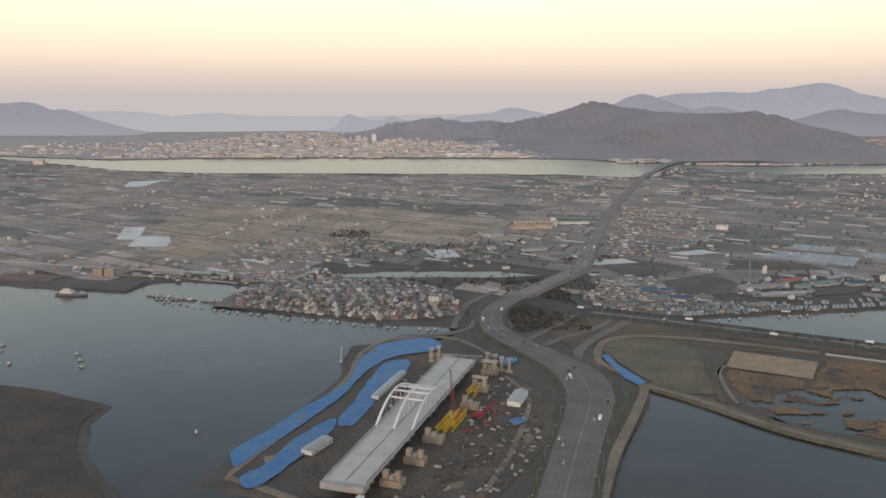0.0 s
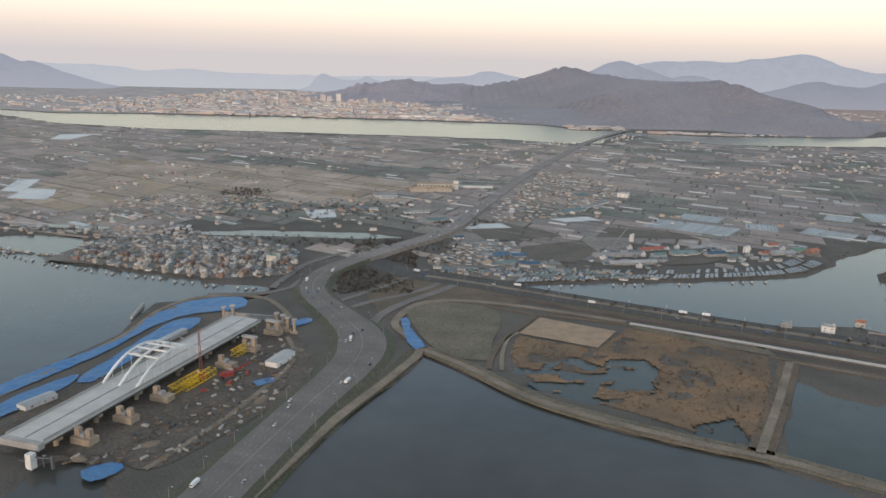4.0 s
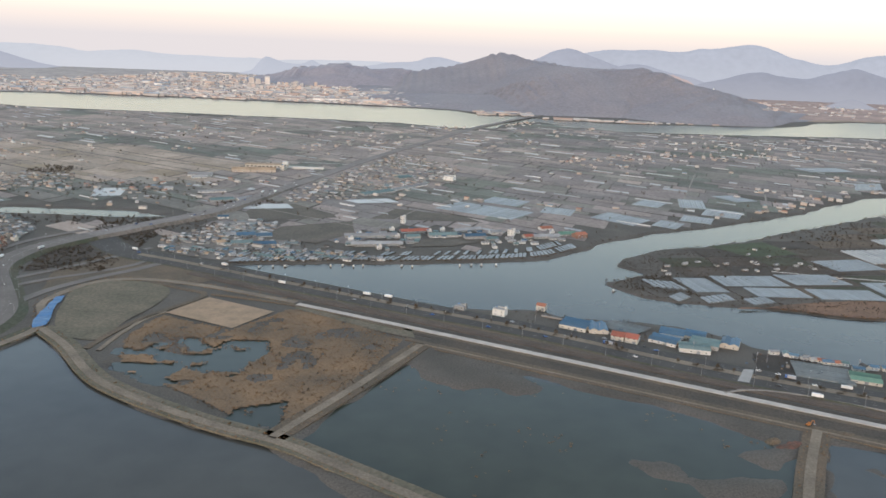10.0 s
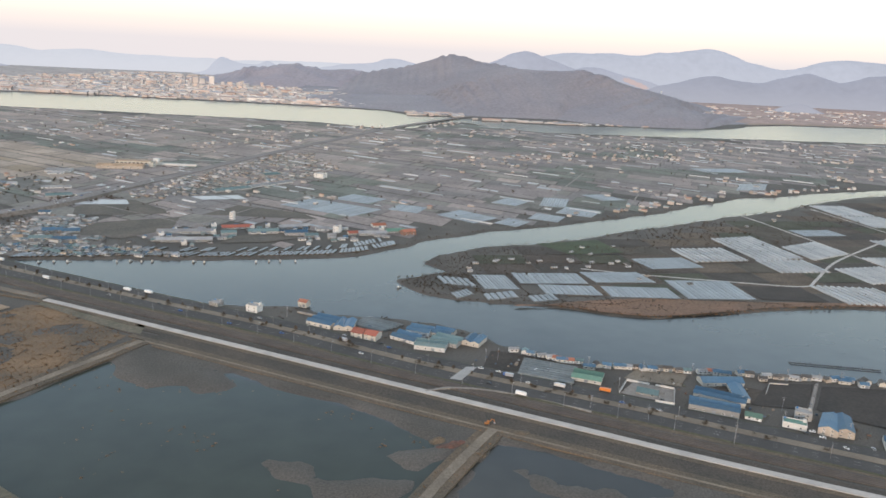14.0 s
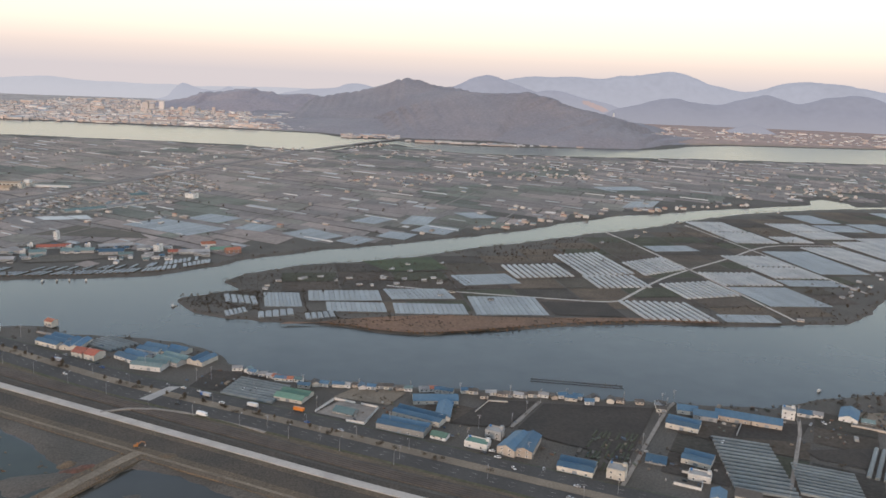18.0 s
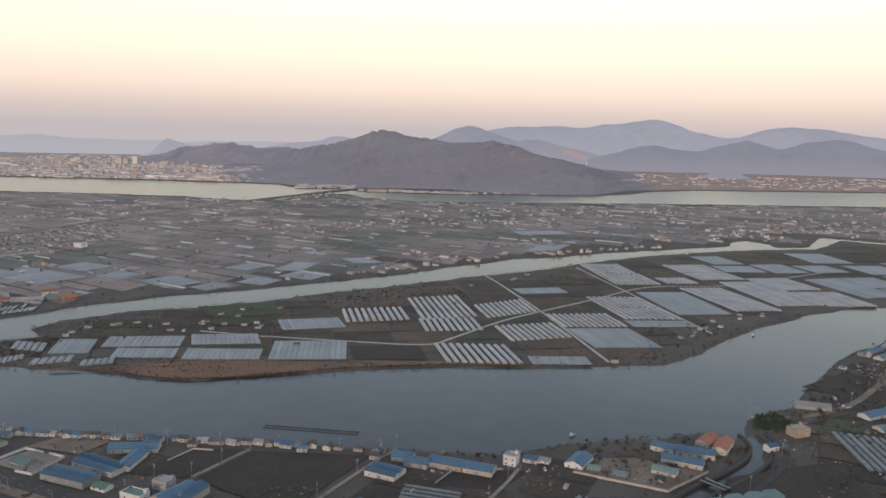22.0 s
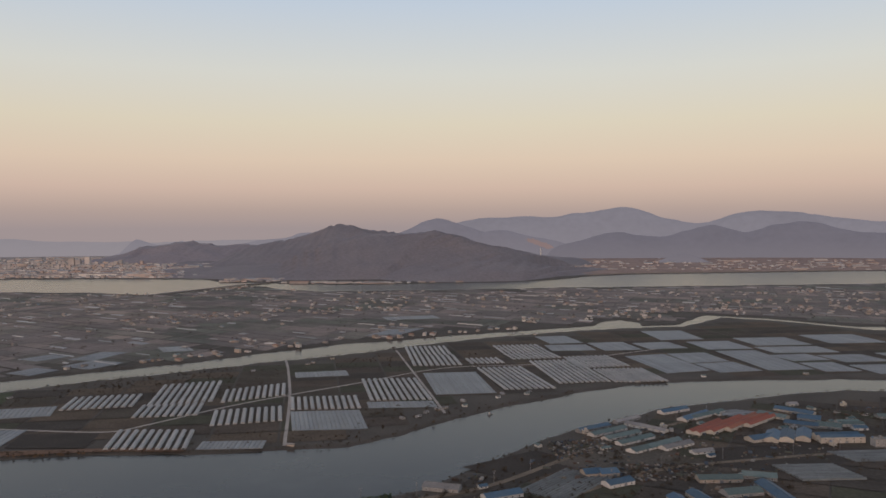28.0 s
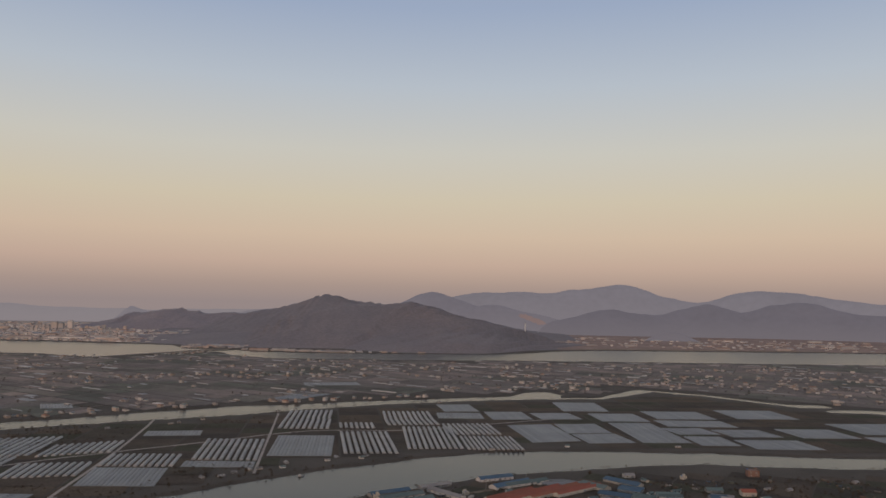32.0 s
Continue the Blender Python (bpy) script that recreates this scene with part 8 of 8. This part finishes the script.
part("ramp", Soup().box(8, -2.2, 1.903, 15, 2.2, 2.3).mesh("ramp", M_GREY_STEEL), ferry)
rail = Soup()
for k in range(9):
    rail.beam((-14 + k * 3, 3.4, 1.9), (-14 + k * 3, 3.4, 2.9), 0.1).beam((-14 + k * 3, -3.4, 1.9), (-14 + k * 3, -3.4, 2.9), 0.1)
part("railing", rail.beam((-14, 3.4, 2.9), (10, 3.4, 2.9), 0.1).beam((-14, -3.4, 2.9), (10, -3.4, 2.9), 0.1).mesh("railing", M_STEEL_WHITE), ferry)
for x, y, t, n in ((-262, 706, -14, 6), (-236, 696, -20, 7), (-206, 688, -4, 7), (-250, 694, -10, 5)):
    ob = thing("pontoon", "dark floating pontoon with small cabins", "pontoon", group="fishing pontoons", at=(x, y, -1.15), turn=t)
    part("deck", Soup().box(-13, -2, -0.2, 13, 2, 0.5).mesh("deck", M_GIRDER), ob)
    for k in range(n):
        part("cabin", Soup().box(-12 + k * 24 / n, -1.3, 0.503, -12 + k * 24 / n + 2.2, 1.1, 1.6 + 0.4 * (k % 2)).mesh("cabin", WALLS[("grey", "tan", "white")[k % 3]]), ob)
pole0 = thing("utility_pole", "tall concrete utility pole with a steel crossarm", "pole", group="utility poles", at=(700, 406, 0))
part("shaft", Soup().tube((0, 0, -0.4), (0, 0, 7.5), 0.09, 0.06, 6).mesh("shaft", M_GREY_STEEL), pole0)
part("crossarm", Soup().box(-1.0, -0.06, 6.9, 1.0, 0.06, 7.05).mesh("crossarm", M_GREY_STEEL), pole0)
part("transformer", Soup().tube((0.3, 0, 5.6), (0.3, 0, 6.4), 0.22, 0.22, 8).mesh("transformer", M_GREY_STEEL), pole0)
for line, gap in (([(716, 408), (735, 440)], 10), ([(752, 346), (800, 432), (808, 443)], 16), ([(823, 344), (860, 409), (867, 426)], 16), ([(1000, 440), (968, 402), (930, 368)], 18), ([(560, 460), (640, 448), (720, 444), (800, 438)], 17), ([(1010, 494), (1080, 522), (1180, 622), (1250, 674)], 22), ([(1092, 474), (1180, 548), (1300, 578)], 24), ([(600, 400), (700, 356), (800, 314)], 24), ([(430, 520), (520, 474), (620, 424), (720, 378)], 26)):
    for q in spline(line, gap * 1.4):
        copy_thing(pole0, pose(q[0] + rnd.uniform(-0.6, 0.6), q[1] + rnd.uniform(-0.6, 0.6), 0.3, 0, 0, rnd.uniform(0, 180)))
raft = thing("fish_raft", "long dark timber raft with netting poles on the river", "raft", at=(761, 470, -1.15), turn=-9)
for s in (-1.8, 1.8):
    part("float_beam", Soup().box(-26, s - 0.14, -0.1, 26, s + 0.14, 0.3).mesh("float_beam", M_GIRDER), raft)
for k in range(18):
    part("cross_plank", cached("plank", lambda: Soup().box(-0.12, -1.9, 0.3, 0.12, 1.9, 0.42).mesh("cross_plank", M_TREE)), raft, at=(-25 + k * 2.94, 0, 0))
    part("net_pole", cached("netpole", lambda: Soup().tube((0, 0, 0), (0, 0, 1.8), 0.07, n=5).mesh("net_pole", M_GIRDER)), raft, at=(-25 + k * 2.94, -1.6 if k % 2 else 1.6, 0.4))

# fish stalls and seed beds in dark frames along the north bank and the island's tip
stall = None
rows = spline([(205, 634), (281, 651), (338, 657), (415, 673), (462, 692), (496, 724)], 4.1)
tang = np.gradient(rows, axis=0)
for k, (p, d) in enumerate(zip(rows, tang)):
    ang = math.degrees(math.atan2(d[1], d[0]))
    n = np.array([-d[1], d[0]]) / np.linalg.norm(d)
    for j in (0, 1):
        q = p + n * (6.5 + j * 15)
        if stall is None:
            stall = thing("seed_bed", "low film-covered seed bed in a dark timber frame", "seed bed", group="seed beds", at=(q[0], q[1], 0.1), turn=ang - 32)
            part("film", Soup().add([(u, v, z) for v in (-6.8, 6.8) for u, z in ((-1.5, 0), (-1.5, 0.6), (0, 1.0), (1.5, 0.6), (1.5, 0))], [(0, 5, 6, 1), (1, 6, 7, 2), (2, 7, 8, 3), (3, 8, 9, 4), (0, 1, 2, 3, 4), (9, 8, 7, 6, 5)]).mesh("film", M_PLASTIC), stall)
            part("frame", Soup().box(-1.9, -7.2, 0, -1.52, 7.2, 0.7).box(1.52, -7.2, 0, 1.9, 7.2, 0.7).box(-1.52, -7.2, 0, 1.52, -6.82, 0.6).mesh("frame", M_TREE), stall)
        elif rnd.random() < (0.9 if j == 0 else 0.55):
            copy_thing(stall, pose(q[0], q[1], 0.1, 0, 0, ang - 32 + rnd.uniform(-5, 5)))
for quad in ([(535, 590), (553, 588), (556, 578), (540, 578)], [(560, 590), (585, 588), (588, 575), (562, 576)], [(592, 586), (614, 588), (616, 575), (596, 573)], [(531, 616), (549, 633), (555, 614), (537, 595)]):
    greenhouse(quad, 5, M_PLASTIC, "low dull film tunnels in dark plots at the island's tip", gap=0.15, height=0.9)

# ---- walls, digger, heaps and clutter of the near strip ----
def compound_wall(line, label, h=1.3, mat="white"):
    ob = thing("compound_wall", label, "wall", group="compound walls", at=(*line[0], 0.0))
    for a, b in zip(line, line[1:]):
        p = [(q[0] - line[0][0], q[1] - line[0][1]) for q in (a, b)]
        part("wall_panel", Soup().beam((*p[0], h / 2), (*p[1], h / 2), 0.3, h).mesh("wall_panel", WALLS[mat]), ob)
        part("coping", Soup().beam((*p[0], h + 0.06), (*p[1], h + 0.06), 0.42, 0.12).mesh("coping", M_CONCRETE), ob)
    return ob


compound_wall([(620, 421), (628, 437), (639, 432)], "white rendered wall round a concrete yard")
compound_wall([(642, 431), (651, 427), (645, 408), (636, 411)], "white rendered wall beside a blue-roofed yard")
compound_wall([(779, 356), (789, 351), (795, 363), (786, 366)], "low white wall of a farm yard")
compound_wall([(891, 418), (930, 399), (956, 420)], "long pale wall round an earth yard", 1.1, "tan")
compound_wall([(700, 425), (708, 439), (718, 438)], "pale garden wall beside a field", 0.9, "cream")
compound_wall([(826, 404), (836, 421), (858, 420)], "pale wall of a workshop yard", 1.0, "grey")


def digger(x, y, turn):
    ob = thing("excavator", "orange excavator standing on the dirt dyke", "excavator", at=(x, y, 0.5), turn=turn)
    ob.scale = (0.6, 0.6, 0.6)
    for s in (-1, 1):
        tr = part("crawler_track", Soup().box(-2.0, s * 1.1 - 0.3, 0.0, 2.0, s * 1.1 + 0.3, 0.8).mesh("crawler_track", M_TYRE), ob)
        for k in (-1.4, 0, 1.4):
            part("roller", Soup().tube((k, s * 1.1 - 0.35, 0.4), (k, s * 1.1 + 0.35, 0.4), 0.3, n=8).mesh("roller", M_GREY_STEEL), tr)
    part("body", Soup().box(-2.2, -1.2, 0.9, 1.0, 1.2, 2.0).mesh("body", M_DIGGER), ob)
    cab = part("cab", Soup().box(0.0, 0.2, 2.0, 1.3, 1.2, 3.1).mesh("cab", M_DIGGER), ob)
    part("window", Soup().box(1.3, 0.3, 2.2, 1.34, 1.1, 3.0).mesh("window", M_GLASS), cab)
    part("boom", Soup().beam((0.9, -0.2, 1.8), (3.4, -0.2, 4.2), 0.45).beam((3.4, -0.2, 4.2), (5.4, -0.2, 3.4), 0.4).mesh("boom", M_DIGGER), ob)
    part("dipper_arm", Soup().beam((5.4, -0.2, 3.6), (6.0, -0.2, 0.9), 0.35).mesh("dipper_arm", M_DIGGER), ob)
    part("bucket", Soup().slab([(5.5, -0.9), (6.5, -0.9), (6.5, 0.5), (5.5, 0.5)], 0.1, 1.0).mesh("bucket", M_GREY_STEEL), ob)


M_DIGGER = material("orange_machine_paint", (0.36, 0.16, 0.05), rough=0.6, vary=0.15)
digger(547, 379, 20)


def heap(x, y, w, d, h, turn, mat, label, seed, z=0.4):
    X, Y = np.meshgrid(np.linspace(-1, 1, 13), np.linspace(-1, 1, 13))
    R = np.clip(1 - np.hypot(X, Y), 0, 1)
    Z = h * R ** 0.8 * (1 + 0.5 * value_noise(X * w, Y * d, 1.6, seed)) - 0.25
    i = np.arange(X.size).reshape(X.shape)
    q = np.stack([i[:-1, :-1], i[:-1, 1:], i[1:, 1:], i[1:, :-1]], -1).reshape(-1, 4)
    ob = solid("earth_mound", mesh_of("earth_mound", np.stack([X * w, Y * d, Z], -1).reshape(-1, 3).tolist(), q.tolist(), mat), label, "mound", "", "earth mounds")
    ob.matrix_world = pose(x, y, z, 0, 0, turn)


M_RUST = material("red_spoil", (0.15, 0.07, 0.05), second=(0.10, 0.062, 0.048), scale=0.2, fine=1.0, vary=0.3)
heap(531, 360, 11, 5, 2.4, 28, M_RUST, "heap of reddish spoil at the pond's edge", 301, -1.0)
heap(524, 364, 5, 3.5, 2.4, 10, M_VERGE, "dark brown earth heap at the pond's edge", 302, -1.0)
heap(541, 352, 4, 3, 2.2, 40, M_VERGE, "low dark earth heap on the dyke", 303, -1.0)
heap(562, 372, 5, 3, 1.2, 0, M_VERGE, "low heap of dug earth beside the ditch", 304)
for k, (x, y) in enumerate(((-20, 330), (6, 345), (46, 396), (-88, 372), (52, 470), (30, 520), (-50, 545))):
    heap(x, y, 4 + k % 3, 3, 1.4 + 0.3 * (k % 2), k * 37, M_DIRT, "heap of brown earth on the building site", 310 + k)

# drains and rough verges round the round field
for line, w, mat, label in (([(168, 446), (172, 470), (180, 495), (188, 512), (206, 548), (190, 560), (160, 574)], 4.0, M_VERGE, "weedy drain bank round the reed yard"), ([(176, 444), (178, 470), (184, 500), (192, 512)], 2.6, M_DIRT, "narrow dirt path beside the reeds"),
                            ([(210, 552), (270, 534), (345, 494)], 3.4, M_VERGE, "brown bank above the reed yard")):
    solid("verge", strip(spline(line, 6), (-w / 2, w / 2), 0.56, "verge", mat, 0.9), label, "verge", "structure")
# the inlet beside the curved lane
canal = spline([(996, 470), (995, 452), (985, 434), (962.5, 413), (945.5, 400), (927, 383), (908.5, 365.5), (877, 335)], 5)
for a, b in ((-6.0, -4.2), (4.2, 6.0)):
    solid("canal_wall", strip(canal, (a, b), 0.42, "canal_wall", M_OLD_ASPHALT, 2.2), "grey concrete bank of the straight canal", "canal bank", "structure")
ob = thing("canal_bridge", "low concrete slab bridge over the canal", "bridge", at=(954, 406, 0), turn=37)
part("slab", Soup().box(-2.0, -6.6, 0.52, 2.0, 6.6, 0.85).mesh("slab", M_OLD_ASPHALT), ob)
for u in (-1.95, 1.8):
    part("rail", Soup().box(u, -6.6, 0.853, u + 0.15, 6.6, 1.4).mesh("rail", M_GREY_STEEL), ob)

# evergreen hedge clump and a dull green plot by the river bend
rr = random.Random(88)
CLUMP = [(1001, 477), (1010, 495), (1025, 505), (1027, 487), (1017, 474)]
spots = [(rr.uniform(998, 1029), rr.uniform(473, 506)) for _ in range(420)]
spots = [p for p in spots if inside_distance(np.array([p[0]]), np.array([p[1]]), CLUMP)[0] > 0]
thicket("evergreen_bushes", [(x, y, rr.uniform(1.4, 2.6), rr.uniform(1.4, 2.8)) for x, y in spots], "dense dark green bushes beside the river bend", 89, palette("evergreen_leaves", [(0.085, 0.12, 0.07), (0.11, 0.145, 0.085), (0.075, 0.098, 0.064)], vary=0.3, fine=2.0))
patch("vegetable_plot", [(1033, 471), (1053, 495), (1078, 490), (1074, 472)], material("winter_greens", (0.075, 0.085, 0.055), second=(0.06, 0.062, 0.045), scale=0.08, fine=0.8, vary=0.3), "dull green vegetable plot beside the lane", "plot", 0.36, False)

# vegetable rows on the dark plot
VR_ROW = thing("vegetable_bed", "low green vegetable row on dark soil", "vegetable bed", group="vegetable rows", at=(741, 372, 0.36), turn=62)
part("ridge", Soup().add([(u, v, z) for u in (-4.0, 4.0) for v, z in ((-0.6, 0), (-0.25, 0.35), (0.25, 0.35), (0.6, 0))], [(0, 4, 5, 1), (1, 5, 6, 2), (2, 6, 7, 3), (0, 1, 2, 3), (7, 6, 5, 4)]).mesh("ridge", material("row_greens", (0.066, 0.074, 0.046), second=(0.055, 0.055, 0.04), scale=0.3, fine=2.0, vary=0.3)), VR_ROW)
rr = random.Random(90)
for j in range(4):
    for k in range(10):
        if rr.random() < 0.8 and (j or k):
            copy_thing(VR_ROW, pose(741 + k * 2.1 + j * 5.0 + rr.uniform(-0.3, 0.3), 372 - k * 0.3 + j * 10.0 + rr.uniform(-1, 1), 0.36, 0, 0, 62 + rr.uniform(-2, 2)))

# odds and ends in the yards: crates, pallets, drums and sheets, too many to count
rr = random.Random(401)
OD = Soup()
STRIP_ZONE = [(455, 520), (560, 478), (670, 448), (800, 436), (900, 446), (985, 458), (1060, 530), (1200, 650), (1350, 695), (1500, 715), (1500, 560), (1300, 540), (1180, 470), (1060, 400), (1000, 350), (880, 340), (800, 348), (700, 380), (600, 425), (500, 472)]
pts = np.array([(rr.uniform(450, 1500), rr.uniform(330, 720)) for _ in range(9000)])
fit_in = (inside_distance(pts[:, 0], pts[:, 1], STRIP_ZONE) > 1) & (value_noise(pts[:, 0], pts[:, 1], 26, 402) > 0.04) & (land_level(pts[:, 0], pts[:, 1]) > 3)
for (x, y), good in zip(pts, fit_in):
    if not good or not clear_of_roads(x, y, 16):
        continue
    big = rr.random() < 0.12
    w, d, h = (rr.uniform(1.0, 2.6), rr.uniform(0.7, 1.4), rr.uniform(0.6, 1.2)) if big else (rr.uniform(0.25, 1.0), rr.uniform(0.25, 0.6), rr.uniform(0.2, 0.7))
    a = radians(-27 + rr.choice((0, 90)) + rr.uniform(-12, 12))
    c, q = math.cos(a), math.sin(a)
    OD.slab([(x + i * w * c - j * d * q, y + i * w * q + j * d * c) for i, j in ((-1, -1), (1, -1), (1, 1), (-1, 1))], 0.1, 0.35 + h)
for zone, n in (([(1120, 605), (1123, 566), (1159, 580), (1168, 614)], 420), ([(1158, 557), (1140, 519), (1192, 528), (1212, 553)], 620), ([(895, 418), (900, 432), (922, 433), (948, 420), (930, 404)], 60), ([(735, 396), (760, 366), (778, 380), (770, 400)], 60)):
    box = np.array(zone)
    for _ in range(n):
        x, y = rr.uniform(*(box[:, 0].min(), box[:, 0].max())), rr.uniform(*(box[:, 1].min(), box[:, 1].max()))
        if inside_distance(np.array([x]), np.array([y]), zone)[0] < 0:
            continue
        w, d, h = rr.uniform(0.3, 1.5), rr.uniform(0.2, 0.6), rr.uniform(0.1, 0.9)
        a = rr.uniform(0, 3.14)
        c, q = math.cos(a), math.sin(a)
        OD.slab([(x + i * w * c - j * d * q, y + i * w * q + j * d * c) for i, j in ((-1, -1), (1, -1), (1, 1), (-1, 1))], 0.1, 0.35 + h)
solid("yard_clutter", OD.mesh("yard_clutter", palette("yard_clutter", [(0.1, 0.095, 0.09), (0.16, 0.145, 0.13), (0.24, 0.2, 0.16), (0.07, 0.075, 0.08), (0.36, 0.35, 0.33), (0.1, 0.125, 0.16), (0.14, 0.1, 0.08), (0.13, 0.14, 0.12)])), "crates, drums and stacks scattered in the yards", "clutter", "stuff")
more = []
for _ in range(5200):
    x, y = rr.uniform(450, 1500), rr.uniform(340, 720)
    s = rr.uniform(0.8, 2.0) * (1.5 if x > 1000 else 1.0)
    more.append((x, y, s, s * rr.uniform(0.6, 1.0)))
xy = np.array([(m[0], m[1]) for m in more])
good = (inside_distance(xy[:, 0], xy[:, 1], STRIP_ZONE) > 0) & (value_noise(xy[:, 0], xy[:, 1], 18, 404) > np.where(xy[:, 0] > 1000, -0.12, 0.0)) & (land_level(xy[:, 0], xy[:, 1]) > 2)
thicket("yard_bushes", [m for m, k in zip(more, good) if k and clear_of_roads(m[0], m[1], 15)], "dark bare shrubs between the yards", 405)
# floating debris and mud flats in the murky pond
mud = []
for _ in range(420):
    x, y = rr.uniform(330, 535), rr.uniform(300, 440)
    mud.append((x, y, rr.uniform(0.8, 2.0), rr.uniform(0.2, 0.4)))
xy = np.array([(m[0], m[1]) for m in mud])
good = (inside_distance(xy[:, 0], xy[:, 1], POND_MID) > 2) & (value_noise(xy[:, 0], xy[:, 1], 24, 408) + 0.5 * (xy[:, 1] > 405) > 0.18)
pond_weed = thicket("pond_weed", [m for m, k in zip(mud, good) if k], "sparse dead weed standing in the pond", 409, M_TUFT)
pond_weed.location.z = -1.15

# weeds along the dykes, shrubs on the median
edge = []
for line, off, n, lo, hi in (([(291, 350), (326, 413), (356, 470)], 3.4, 130, 0.5, 1.3), ([(129, 476), (155, 450), (184, 413), (210, 391), (258, 363), (296, 346), (322, 329), (352, 309), (376, 294), (452, 258)], 3.6, 420, 0.5, 1.4),
                             ([(58, 290), (68, 318), (88, 376), (113, 434), (127, 474), (118, 500), (108, 526), (122, 568), (150, 580), (200, 570), (270, 540)], 3.6, 360, 0.5, 1.4), ([(549, 374), (530, 340), (513, 306), (490, 255)], 3.4, 110, 0.5, 1.3)):
    ln = spline(line, 3)
    tg = np.gradient(ln, axis=0)
    for _ in range(n):
        k = rr.randrange(len(ln))
        d = tg[k] / np.linalg.norm(tg[k])
        o = rr.choice((-1, 1)) * (off + rr.uniform(-0.8, 1.6))
        s = rr.uniform(lo, hi)
        edge.append((ln[k][0] - d[1] * o, ln[k][1] + d[0] * o, s, s * rr.uniform(0.4, 0.9)))
thicket("dyke_weeds", edge, "dry weeds and low scrub along the dykes", 421, M_TUFT)
shrubs = []
for k, p in enumerate(COAST[14:70]):
    if rr.random() < 0.7:
        for _ in range(rr.choice((1, 2, 4))):
            shrubs.append((p[0] + rr.uniform(-3, 3), p[1] + rr.uniform(-1.6, 1.6), rr.uniform(1.6, 3.0), rr.uniform(0.8, 1.3)))
md = thicket("median_shrubs", shrubs, "dark clipped shrubs on the median strip", 423)
md.location.z = 0.9
